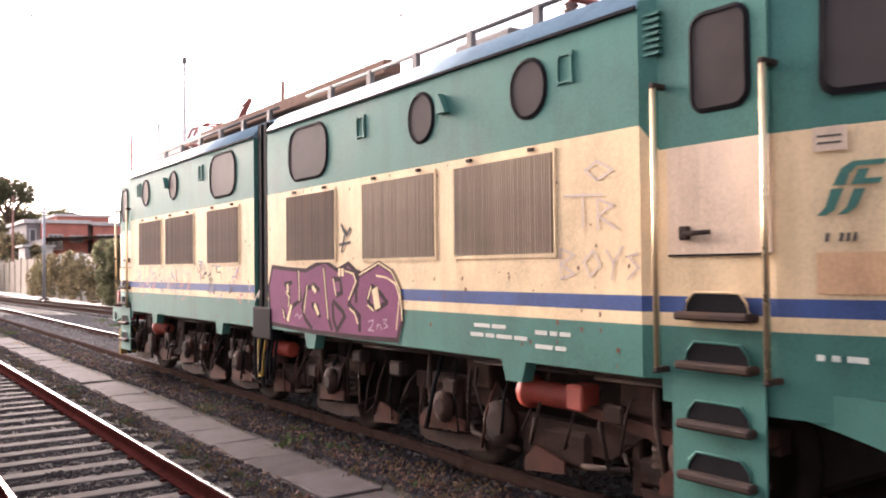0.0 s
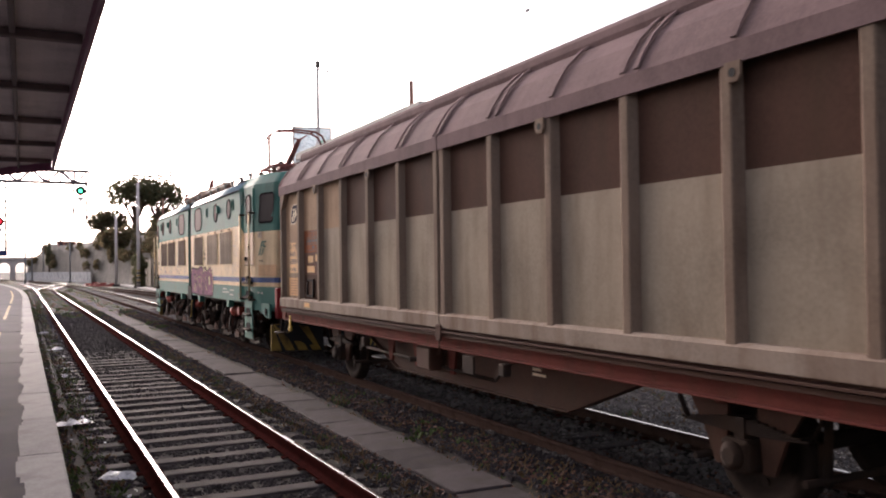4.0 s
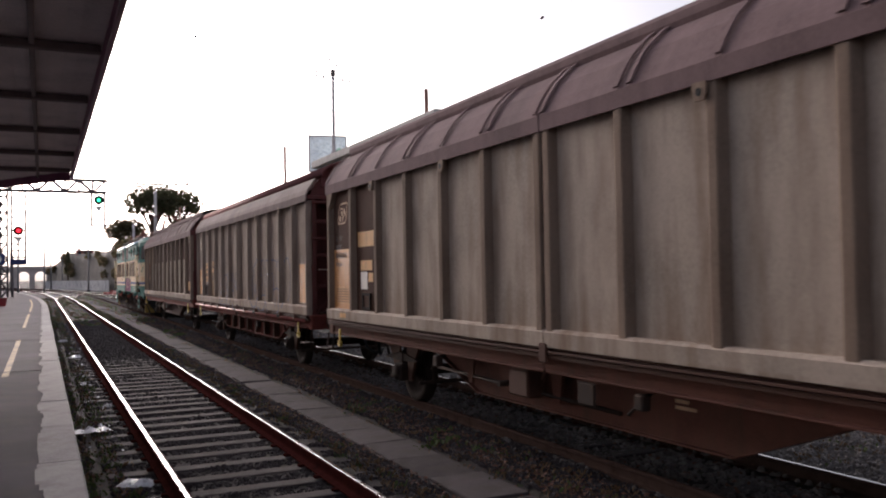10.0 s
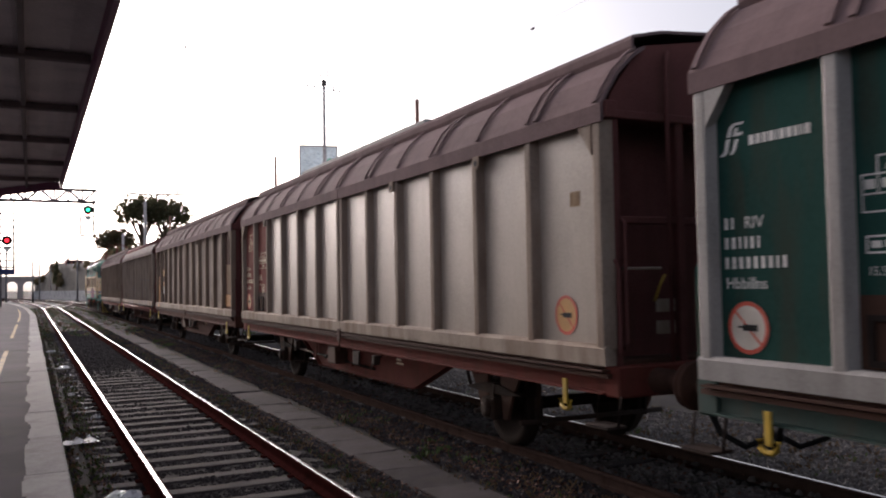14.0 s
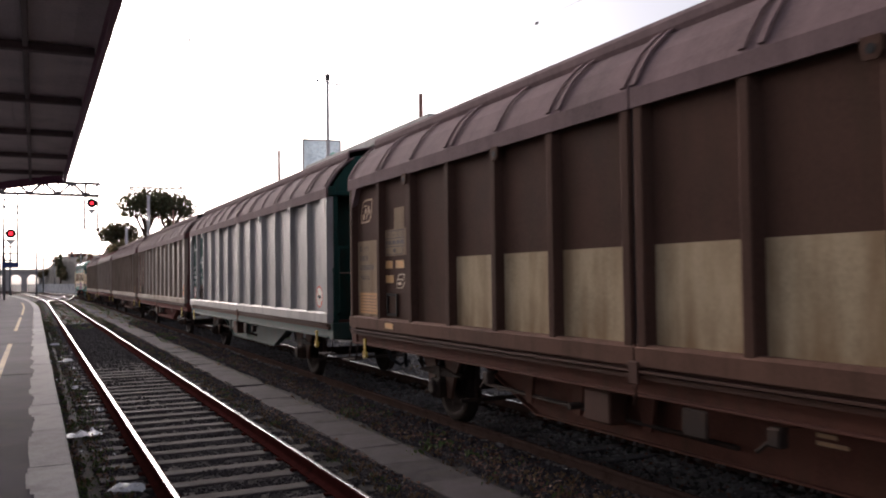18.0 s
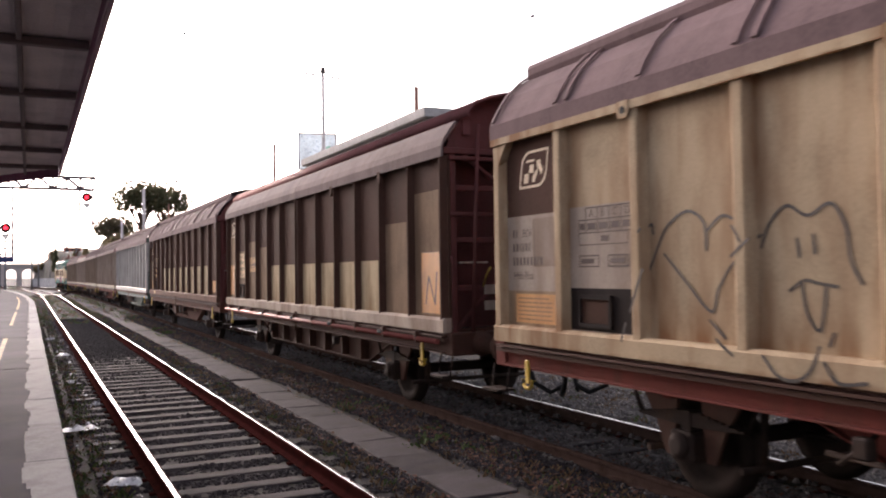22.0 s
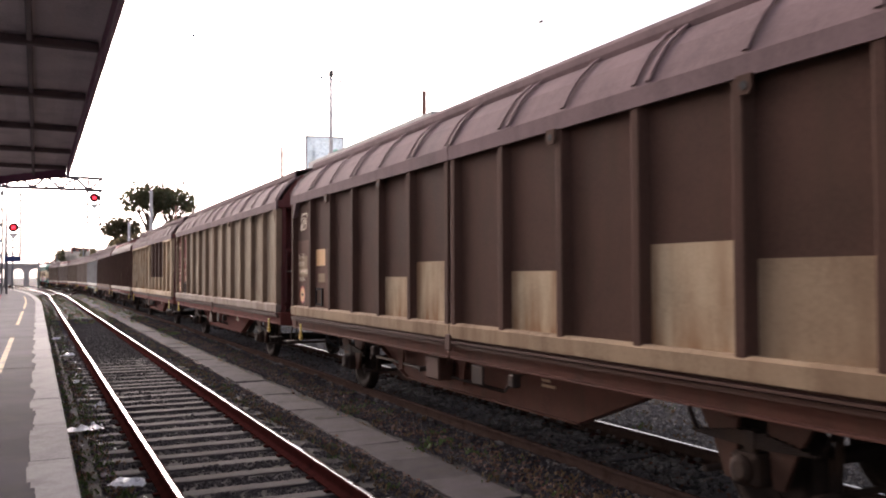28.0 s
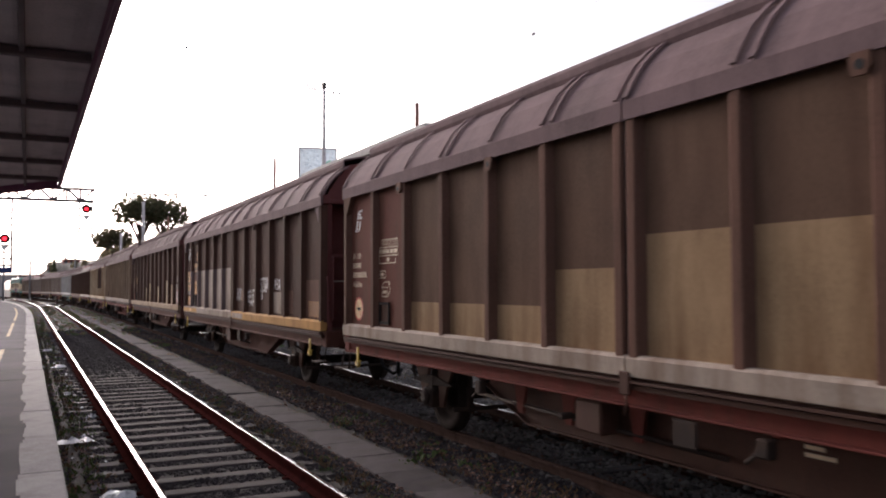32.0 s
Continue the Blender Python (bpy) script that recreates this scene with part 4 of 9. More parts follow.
def wagon(spec):
    kind, L = spec["kind"], spec["length"]
    w = thing("goods_wagon", spec["label"], "goods wagon", group="goods train")
    MOVERS.append((w, spec["back"] + L / 2))
    roof, steel, rib, endm = M[spec["roof"]], M[spec["steel"]], M[spec["rib"]], M[spec.get("end", "end")]
    sill_m = M[spec["sill"]]
    half = kind == "a"
    n = 12
    edges = EDGES[kind]
    d_end, split = edges[-1], edges[6]
    Y = lambda d: L / 2 - d
    # floor and ends
    part("floor_deck", Build().cbox(-1.28, 1.28, Y(d_end) + 0.02, Y(edges[0]) - 0.02, 1.07, 1.2, 0.01), M["darkframe"], w)
    ridge = 4.27 if half else 4.20
    if half:
        prof = [(-SIDE + 0.02, 3.42), (-SIDE + 0.015, 3.50), (-1.27, 3.66), (-1.07, 3.92), (-0.86, 4.10), (-0.84, 4.17), (-0.5, 4.235), (0, ridge), (0.5, 4.235), (0.84, 4.17), (0.86, 4.10), (1.07, 3.92), (1.27, 3.66), (SIDE - 0.015, 3.50), (SIDE - 0.02, 3.42)]
    else:
        prof = [(-1.10, 3.80), (-1.13, 3.86), (-1.02, 3.98), (-0.8, 4.08), (-0.4, 4.17), (0, ridge), (0.4, 4.17), (0.8, 4.08), (1.02, 3.98), (1.13, 3.86), (1.10, 3.80)]
    if half:
        # sloped roof shells belong to the sliding sides; the cap runs through
        for k, (a, c) in enumerate(((edges[0] - 0.02, split - 0.012), (split + 0.012, d_end + 0.02))):
            for s in (-1, 1):
                b = Build()
                o = [(p * s, q) for p, q in ((SIDE + 0.012, 3.33), (SIDE + 0.012, 3.49), (1.30, 3.62), (1.18, 3.80), (1.0, 3.97), (0.86, 4.06))]
                b.sheet(o[::-1] if s < 0 else o, Y(c), Y(a), 0.03, "y", 0, False)
                part("sliding_roof", b, roof, w)
        b = Build()
        b.sheet([(-0.93, 4.005), (-0.955, 4.06), (-0.955, 4.13), (-0.93, 4.175), (-0.6, 4.25), (0, ridge + 0.03), (0.6, 4.25), (0.93, 4.175), (0.955, 4.13), (0.955, 4.06), (0.93, 4.005)][::-1], Y(d_end - 0.05), Y(edges[0] + 0.1), 0.03)
        part("roof_cap", b, roof, w)
        # pressed ribs on the slope, in pairs beside the posts
        o = [(-p - 0.012, q + 0.010) for p, q in ((SIDE, 3.50), (1.30, 3.62), (1.18, 3.80), (1.0, 3.97), (0.90, 4.035))]
        marks = []
        for i in range(1, n):
            if i != 6:
                marks += [edges[i] + 0.02, edges[i] + 0.20] if i % 2 else [edges[i] + 0.11]
        for d in marks + [edges[0] + 0.06, split - 0.07, split + 0.07, d_end - 0.06]:
            b = Build()
            b.sheet(o, Y(d) - 0.03, Y(d) + 0.03, 0.02)
            part("roof_rib", b, roof, w)
    else:
        b = Build()
        b.sheet(prof[::-1], Y(d_end + 0.25), Y(edges[0] - 0.25), 0.03, "y", 0, True)
        part("roof", b, roof, w)
        for k, (a, c) in enumerate(((edges[0] - 0.02, split - 0.012), (split + 0.012, d_end + 0.02))):
            for s in (-1, 1):
                b = Build()
                o = [(p * s, q) for p, q in ((SIDE + 0.012, 3.33), (SIDE + 0.012, 3.46), (1.33, 3.56), (1.22, 3.72), (1.17, 3.78))]
                b.sheet(o[::-1] if s < 0 else o, Y(c), Y(a), 0.03)
                part("door_cap", b, M["caprail"] if spec["roof"] == "redroof" else roof, w)
        b = Build()
        for s in (-1, 1):
            b.box(1.0 * s - 0.05, 1.0 * s + 0.05, Y(d_end), Y(edges[0]), 3.62, 3.80)
        part("roof_rail", b, M["redroof"], w)
    for e, d in ((1, edges[0] + 0.10), (-1, d_end - 0.10)):
        y = Y(d)
        yw = y - 0.26 * e
        part("end_wall", Build().box(-1.26, 1.26, yw - 0.02, yw + 0.02, 1.1, 3.42), endm, w)
        b = Build().prism([(-1.27, 3.44), (1.27, 3.44), (1.2, 3.62), (1.0, 3.88), (0.82, 4.08), (0, ridge - 0.06), (-0.82, 4.08), (-1.0, 3.88), (-1.2, 3.62)], y + 0.04 * e - 0.015, y + 0.04 * e + 0.015)
        part("end_gable", b, endm, w)
        part("end_ledge", Build().cbox(-1.33, 1.33, min(yw, y + 0.11 * e), max(yw, y + 0.11 * e), 3.37, 3.45, 0.01), endm, w)
        for s in (-1, 1):
            part("end_return", Build().box(s * 1.255 - 0.015, s * 1.255 + 0.015, min(yw, y + 0.05 * e), max(yw, y + 0.05 * e), 1.1, 3.37), endm, w)
        for x in (-1.2, -0.45, 0.45, 1.2):
            b = Build().cbox(x - 0.045, x + 0.045, min(y, y + 0.09 * e), max(y, y + 0.09 * e), 1.06, 3.4, 0.01)
            part("end_post", b, endm, w)
        for z in ((2.46,) if half else (1.7, 2.3, 2.95)):
            b = Build().cbox(-1.24, 1.24, min(y, y + 0.07 * e), max(y, y + 0.07 * e), z - 0.035, z + 0.035, 0.01)
            part("end_rail", b, endm, w)
        if e < 0:
            for z0 in (1.42, 1.62):
                part("end_plate", Build().cbox(-0.78, -0.56, y - 0.10, y - 0.085, z0, z0 + 0.12, 0.004), M["palegrey"], w, "small pale plate")
            part("grab_handle", Build().tube([(-1.1, y - 0.02, 2.02), (-1.1, y - 0.13, 2.02), (-0.75, y - 0.13, 2.02), (-0.75, y - 0.02, 2.02)], 0.014, 6), M["palegrey"], w)
            part("release_lever", Build().tube([(-0.80, y - 0.1, 1.72), (-0.78, y - 0.15, 1.86), (-0.72, y - 0.15, 1.96)], 0.014, 6), M["dullyellow"], w, "yellow release lever")
        if half:
            part("end_pipe", Build().tube([(-0.62, y + 0.12 * e, 0.95), (-0.62, y + 0.12 * e, 3.9), (-0.55, y + 0.06 * e, 4.05)], 0.022, 6), endm, w)
            part("grab_pole", Build().tube([(-1.16, y + 0.10 * e, 1.3), (-1.16, y + 0.15 * e, 1.36), (-1.16, y + 0.15 * e, 2.42), (-1.16, y + 0.10 * e, 2.46)], 0.017, 6), endm, w)
            part("roof_stop", Build().cbox(-1.34, -1.22, min(y + 0.02 * e, y + 0.16 * e), max(y + 0.02 * e, y + 0.16 * e), 3.36, 3.52, 0.01), endm, w)
        else:
            for s in (-1, 1):
                part("ladder_pole", Build().tube([(s * 0.98, y + 0.14 * e, 1.0), (s * 0.86, y + 0.14 * e, 3.75)], 0.025, 6), endm, w)
                for z in (2.62, 3.32):
                    part("end_shelf", Build().cbox(min(s * 0.5, s * 1.26), max(s * 0.5, s * 1.26), min(y, y + 0.12 * e), max(y, y + 0.12 * e), z - 0.025, z + 0.025, 0.008), endm, w)
                part("end_brace", Build().tube([(1.15 * s, y + 0.06 * e, 3.45), (0.45 * s, y + 0.06 * e, 2.95)], 0.03, 6), endm, w)
                part("end_brace", Build().tube([(1.15 * s, y + 0.06 * e, 1.2), (0.45 * s, y + 0.06 * e, 1.9)], 0.03, 6), endm, w)
        b = Build().cbox(-1.30, 1.30, y - 0.02 if e > 0 else y - 0.2, y + 0.2 if e > 0 else y + 0.02, 0.88, 1.16, 0.015)
        part("headstock", b, steel, w)
        b = Build()
        yy = y + 0.14 * e
        b.tube([(-1.27, yy, 1.15), (-1.27, yy + 0.05 * e, 1.3), (-1.27, yy + 0.05 * e, 2.0), (-1.27, yy, 2.1)], 0.016, 6)
        part("corner_handrail", b, endm, w)
        b = Build()
        yy = y - 0.55 * e
        b.cbox(-1.37, -1.345, yy - 0.032, yy + 0.032, 0.76, 1.0, 0.006)
        b.tube([(-1.357, yy + 0.085, 0.80), (-1.357, yy + 0.075, 0.745), (-1.357, yy + 0.03, 0.715), (-1.357, yy - 0.03, 0.715), (-1.357, yy - 0.075, 0.745), (-1.357, yy - 0.085, 0.80)], 0.022, 6)
        part("rope_hook", b, M["yellow"], w, "yellow rope hook")
        b = Build()
        b.tube([(-1.30, y - 0.1 * e, 0.9), (-1.34, y - 0.1 * e, 0.64), (-1.34, y + 0.22 * e, 0.64), (-1.30, y + 0.22 * e, 0.9)], 0.015, 6)
        b.box(-1.46, -1.24, min(y - 0.1 * e, y + 0.22 * e), max(y - 0.1 * e, y + 0.22 * e), 0.628, 0.65)
        part("shunter_step", b, M["iron"], w)
    # sliding sides: panels between ribs
    for i in range(n):
        bands, names = [], []
        for top, col in spec["panels"][i]:
            names.append(M[col])
            bands.append((top if top else DOOR_TOP + 0.02, len(names) - 1))
        part("side_panel", panel_mesh(L, edges[i], edges[i + 1], bands), names, w)
    x = SIDE - PANEL_IN
    for i, d in enumerate(edges):
        wd = 0.075 if half else 0.045
        spots = [d] if i not in (0, 6, n) else ([d + 0.075] if i == 0 else [d - 0.09, d + 0.09] if i == 6 else [d - 0.075])
        top, low = spec.get("riblow", {}).get(i, (None, None))
        for q in spots:
            o = [(-x + 0.02, Y(q) - wd - 0.03), (-SIDE + 0.005, Y(q) - wd + 0.02), (-SIDE, Y(q) - wd + 0.035), (-SIDE, Y(q) + wd - 0.035), (-SIDE + 0.005, Y(q) + wd - 0.02), (-x + 0.02, Y(q) + wd + 0.03)]
            b = Build()
            if top:
                b.prism(o, SILL1 - 0.03, top, "z", 1)
            b.prism(o, top or SILL1 - 0.03, DOOR_TOP + 0.02, "z")
            part("side_rib", b, [M["brown"] if top else rib, M[low] if low else rib], w)
    for a, c in ((edges[0], split - 0.012), (split + 0.012, d_end)):
        b = Build()
        b.prism([(-SIDE - 0.008, SILL0), (-SIDE - 0.012, SILL1 - 0.03), (-SIDE + 0.02, SILL1), (-x + 0.03, SILL1), (-x + 0.03, SILL0)], Y(c), Y(a))
        part("door_sill", b, M[spec.get("sill_rear", spec["sill"])] if a > split else sill_m, w)
        b = Build()
        b.box(-SIDE - 0.02, -1.2, Y(c) + 0.03, Y(a) - 0.03, 1.105, 1.125)
        b.box(-SIDE + 0.01, -1.2, Y(c), Y(a), 1.05, 1.09)
        part("door_track", b, M["darkframe"], w)
        if "header" in spec:
            part("door_header", Build().box(-SIDE - 0.02, -SIDE + 0.02, Y(c), Y(a if a < split else edges[10]), 3.26, 3.335), M[spec["header"]], w, "cream strip above the door")
        # the far side's door as one plain sheet
        part("far_side", Build().cbox(x - 0.02, SIDE - 0.02, Y(c), Y(a), SILL0, DOOR_TOP + 0.1, 0.01), rib, w)
    for k, side in ((2, -1), (4, 1), (8, -1), (10, 1)):
        b = Build()
        if half:
            y = Y(edges[k] + 0.095 * side)
            b.prism([(y - 0.075, 3.34), (y - 0.075, 3.24), (y - 0.045, 3.195), (y + 0.045, 3.195), (y + 0.075, 3.24), (y + 0.075, 3.34)], -SIDE - 0.03, -SIDE - 0.006, "x", 0)
            b.turned([(-0.003, 0.034), (0.0, 0.034), (0.001, 0.0)], (-SIDE - 0.032, y, 3.262), "x", 12, 1)
        else:
            y = Y(edges[k] + 0.07 * side)
            b.prism([(y - 0.05 * side, 3.36), (y + 0.07 * side, 3.36), (y + 0.02 * side, 3.22), (y - 0.05 * side, 3.2)], -SIDE - 0.02, -SIDE + 0.03, "x", 0)
        part("lifting_eye", b, [rib, M["black"]], w)
    # corner gussets of the front and rear posts
    if half:
        for d, s in ((edges[0] + 0.14, -1), (d_end - 0.14, 1)):
            b = Build().prism([(Y(d), 3.34), (Y(d) + 0.22 * s, 3.34), (Y(d), 3.05)], -SIDE - 0.004, -x, "x")
            part("corner_gusset", b, rib if spec["rib"] != "brown" else roof, w)
    # underframe
    for s in (-1, 1):
        b = Build()
        o = [(1.26 * s, 0.90), (1.26 * s, 1.05), (1.32 * s, 1.05), (1.32 * s, 1.035), (1.275 * s, 1.03), (1.275 * s, 0.92), (1.34 * s, 0.915), (1.34 * s, 0.90)]
        b.prism(o, Y(d_end - 0.1), Y(edges[0] + 0.1))
        part("solebar", b, steel, w)
        b = Build()
        xx = 0.98 * s
        lo, m0, m1 = (0.44, 5.6, 9.9) if half else (0.5, 4.1, 9.97)
        a0, a1 = (4.4, 11.1) if half else (3.1, 10.97)
        b.prism([(Y(a0), 0.95), (Y(a0), 0.88), (Y(m0), lo), (Y(m1), lo), (Y(a1), 0.88), (Y(a1), 0.95)], xx - 0.012, xx + 0.012, "x")
        b.prism([(Y(a0), 0.88), (Y(m0), lo), (Y(m1), lo), (Y(a1), 0.88), (Y(a1), 0.865), (Y(m1), lo - 0.015), (Y(m0), lo - 0.015), (Y(a0), 0.865)], xx - 0.07, xx + 0.07, "x")
        part("truss_girder", b, M[spec.get("girder", spec["steel"])], w)
        if not half:
            for k in range(7):
                yy = Y(4.26 + k * 0.925)
                part("girder_stiffener", Build().box(1.02 * s - 0.1, 1.02 * s + 0.12, yy - 0.03, yy + 0.03, 0.52, 0.9), M["darkframe"], w)
            b = Build()
            b.tube([(1.40 * s, Y(edges[0] + 0.1), 1.05), (1.40 * s, Y(d_end - 0.1), 1.05)], 0.035, 6)
            part("side_rail_tube", b, M["salmon"], w, "salmon red tube")
            for k in range(11 if s < 0 else 0):
                d = 1.35 + 1.13 * k
                part("tube_bracket", Build().cbox(-1.43, -1.30, Y(d) - 0.03, Y(d) + 0.03, 1.0, 1.15, 0.006), M["darkframe"], w)
                if k % 2:
                    part("door_roller", Build().cbox(-1.445, -1.33, Y(d) + 0.03, Y(d) + 0.17, 1.045, 1.10, 0.012), M["black"], w, "black door roller")
    for k in range(4):
        d = split - 4.5 + 3.0 * k
        part("cross_beam", Build().cbox(-1.26, 1.26, Y(d) - 0.05, Y(d) + 0.05, 0.86, 1.05, 0.01), steel, w)
    for ax in spec["axles"]:
        wheelset(w, Y(ax), 0.46)
        running_gear(w, L, Y(ax), M["darkframe"])
        b = Build()
        for s in (-1, 1):
            b.tube([(0.75 * s, Y(ax) + 0.55, 0.8), (0.75 * s, Y(ax) + 0.53, 0.3)], 0.035, 6)
            b.tube([(0.75 * s, Y(ax) - 0.55, 0.8), (0.75 * s, Y(ax) - 0.53, 0.3)], 0.035, 6)
            b.cbox(0.72 * s - 0.04, 0.72 * s + 0.04, Y(ax) + 0.45, Y(ax) + 0.52, 0.32, 0.6, 0.01)
            b.cbox(0.72 * s - 0.04, 0.72 * s + 0.04, Y(ax) - 0.52, Y(ax) - 0.45, 0.32, 0.6, 0.01)
        b.tube([(-1.0, Y(ax) + 0.54, 0.34), (1.0, Y(ax) + 0.54, 0.34)], 0.03, 6)
        b.tube([(-1.0, Y(ax) - 0.54, 0.34), (1.0, Y(ax) - 0.54, 0.34)], 0.03, 6)
        part("brake_rigging", b, M["iron"], w)
    b = Build()
    b.turned([(-0.45, 0.14), (-0.42, 0.19), (0.42, 0.19), (0.45, 0.14)], (0.3, Y(6.4), 0.72), "y", 16)
    part("air_tank", b, M["darkframe"], w)
    b = Build()
    b.turned([(-0.2, 0.1), (-0.18, 0.17), (0.2, 0.17), (0.24, 0.08)], (-0.55, Y(8.9), 0.7), "y", 16)
    b.tube([(-0.55, Y(8.7), 0.7), (-0.3, Y(5.0), 0.55), (0, Y(3.5), 0.5)], 0.02, 6)
    part("brake_cylinder", b, M["iron"], w)
    if half:
        part("pull_rod", Build().tube([(-1.1, Y(4.6), 0.66), (-1.12, Y(8.6), 0.60)], 0.022, 6), M["iron"], w)
        part("cross_shaft", Build().tube([(-1.26, Y(6.55), 0.66), (0.9, Y(6.55), 0.66)], 0.035, 8), M["iron"], w)
        for d in (5.6, 6.5, 7.55):
            part("gear_hanger", Build().prism([(Y(d) - 0.13, 0.92), (Y(d) + 0.13, 0.92), (Y(d) + 0.05, 0.56), (Y(d) - 0.05, 0.56)], -1.13, -1.10, "x"), steel, w)
        part("changeover_box", Build().cbox(-1.30, -1.08, Y(7.25), Y(6.85), 0.58, 0.88, 0.02), M["darkframe"], w)
        part("changeover_plate", Build().cbox(-1.34, -1.31, Y(8.5), Y(8.22), 0.66, 0.88, 0.02), M["iron"], w)
    for d, colr in ((5.05, "iron"), (9.15, "iron")):
        b = Build()
        b.tube([(-1.2, Y(d), 0.86), (-1.32, Y(d), 0.8), (-1.32, Y(d) + 0.18, 0.66)], 0.016, 6)
        b.cbox(-1.36, -1.26, Y(d) - 0.06, Y(d) + 0.06, 0.72, 0.86, 0.015)
        part("brake_lever", b, M[colr], w)
    b = Build()
    b.cbox(-SIDE - 0.03, -SIDE - 0.005, Y(split) - 0.07, Y(split) + 0.07, 1.0, 1.2, 0.015)
    b.tube([(-SIDE - 0.02, Y(split) - 0.02, 1.0), (-SIDE - 0.035, Y(split) - 0.05, 0.9), (-SIDE - 0.03, Y(split) - 0.02, 0.84)], 0.02, 6)
    part("door_latch", b, M["darkframe"], w)
    b = Build()
    part("door_seal", Build().box(-SIDE + 0.03, -SIDE + 0.05, Y(split) - 0.03, Y(split) + 0.03, SILL0, DOOR_TOP + 0.1), M["black"], w)
    buffers(w, L, cut=spec.get("cut", 0.0))
    return w


G_, BR, CR, OR = "grey", "brown", "cream", "orange"


def same(c, k):
    return [[(None, c)] for _ in range(k)]


def two(z, low, high, k=1):
    return [[(z, low), (None, high)] for _ in range(k)]


SPECS = [
    dict(cut=0.24, girder="darkframe", label="covered goods wagon, grey sides half repainted dark brown", roof="roof", steel="redframe", rib="dirtyrib", sill="grey",
         panels=[[(1.9, "tan"), (None, "warmgrey")], [(1.78, "brown"), (2.18, "dullbrown"), (2.58, "rustorange"), (None, "warmgrey")], [(2.57, "coolgrey"), (None, "warmgrey")]] + two(2.57, "coolgrey", BR, 8) + same(BR, 1)),
    dict(kind="b", label="grey covered goods wagon with curved red roof and blue scrawls", roof="redroof", steel="redframe", rib="grey", sill="grey",
         panels=[[(None, G_)], [(None, G_)], [(2.25, "tan"), (None, G_)]] + same(G_, 9)),
    dict(label="beige covered goods wagon with brown and orange front panels", roof="roof", steel="rustframe", rib="dirtyrib", sill="palegrey",
         panels=[[(2.35, "orange"), (None, BR)], [(None, BR)]] + same("palegrey", 8) + [[(None, "palegrey")], [(2.5, "dullbrown"), (None, BR)]]),
    dict(label="grey covered goods wagon with oxide red inscription panels", roof="roof", steel="redframe", rib="grey", sill="palegrey",
         panels=same("red", 2) + same("sheen", 10)),
    dict(label="silver-grey covered goods wagon with green inscription panels and ends", roof="roof", steel="greenframe", rib="silver", sill="silver", end="green",
         panels=[[(None, "green")], [(1.8, "brown"), (None, "green")]] + same("silver", 10)),
    dict(label="dark brown covered goods wagon with beige lower panels", roof="roof", steel="rustframe", rib="brown", sill="dullbrown",
         panels=[[(2.5, "tan"), (None, BR)], [(None, BR)], [(None, BR)]] + two(2.17, "khaki", BR, 8) + same(BR, 1)),
    dict(kind="b", label="brown and cream covered goods wagon with curved red roof", roof="redroof", steel="darkframe", rib="brown", sill="palegrey",
         panels=[[(2.86, "taupe"), (None, BR)], [(2.47, "taupe"), (None, BR)], [(2.66, "taupe"), (None, BR)], [(2.50, "taupe"), (None, BR)]] + two(2.09, "khaki", BR, 6) + [[(2.6, "taupe"), (None, BR)], [(2.95, "taupe"), (None, BR)]]),
    dict(label="cream covered goods wagon with brown panels and scrawled faces", roof="roof", steel="redframe", rib="cream", sill="cream", header="cream",
         panels=[[(1.7, "tan"), (2.48, "palegrey"), (None, BR)], [(2.5, "palegrey"), (None, CR)]] + same(CR, 4) + two(1.89, CR, BR, 4) + same(CR, 2),
         riblow={7: (1.89, "cream"), 8: (1.89, "cream"), 9: (1.89, "cream")}),
    dict(label="grey-beige covered goods wagon with faded red inscription panels", roof="roof", steel="redframe", rib="taupe", sill="grey",
         panels=same("red", 2) + same("olivegrey", 10)),
    dict(label="dark brown covered goods wagon with cream touch-up patches", roof="roof", steel="rustframe", rib="brown", sill="tan",
         panels=[[(2.6, "dullbrown"), (None, BR)], [(2.4, "dullbrown"), (None, BR)], [(None, BR)], [(None, BR)]] + two(1.9, CR, BR) + two(2.1, CR, BR) + same(BR, 1) + two(1.96, CR, BR) + same(BR, 1) + two(2.17, CR, BR) + two(2.03, "tan", BR) + [[(2.03, "grey"), (None, BR)]]),
    dict(label="dark brown covered goods wagon with grey panels and white tags", roof="roof", steel="rustframe", rib="brown", sill="grey", sill_rear="ochre", riblow={k: (2.42, "caprail") for k in (1, 2, 3, 4, 5)},
         panels=[[(1.7, BR), (2.42, "grey"), (None, BR)], [(None, BR)]] + two(2.42, "palegrey", BR, 4) + same(BR, 6)),
    dict(girder="darkframe", label="red-brown covered goods wagon with tan lower panels", roof="roof", steel="redframe", rib="dullbrown", sill="palegrey",
         panels=same("fadered", 2) + two(1.72, "ochretan", "umber", 3) + two(2.08, "ochretan", "umber", 1) + two(2.35, "ochretan", "umber", 6)),
]


def make_train():
    back, out = 0.0, []
    for sp in SPECS:
        sp.setdefault("kind", "a")
        sp["length"] = LENGTH[sp["kind"]]
        sp["axles"] = (3.195, 12.195) if sp["kind"] == "a" else (3.035, 11.035)
        sp["back"] = back
        out.append(wagon(sp))
        back += sp["length"]
    return out


WAGONS = make_train()


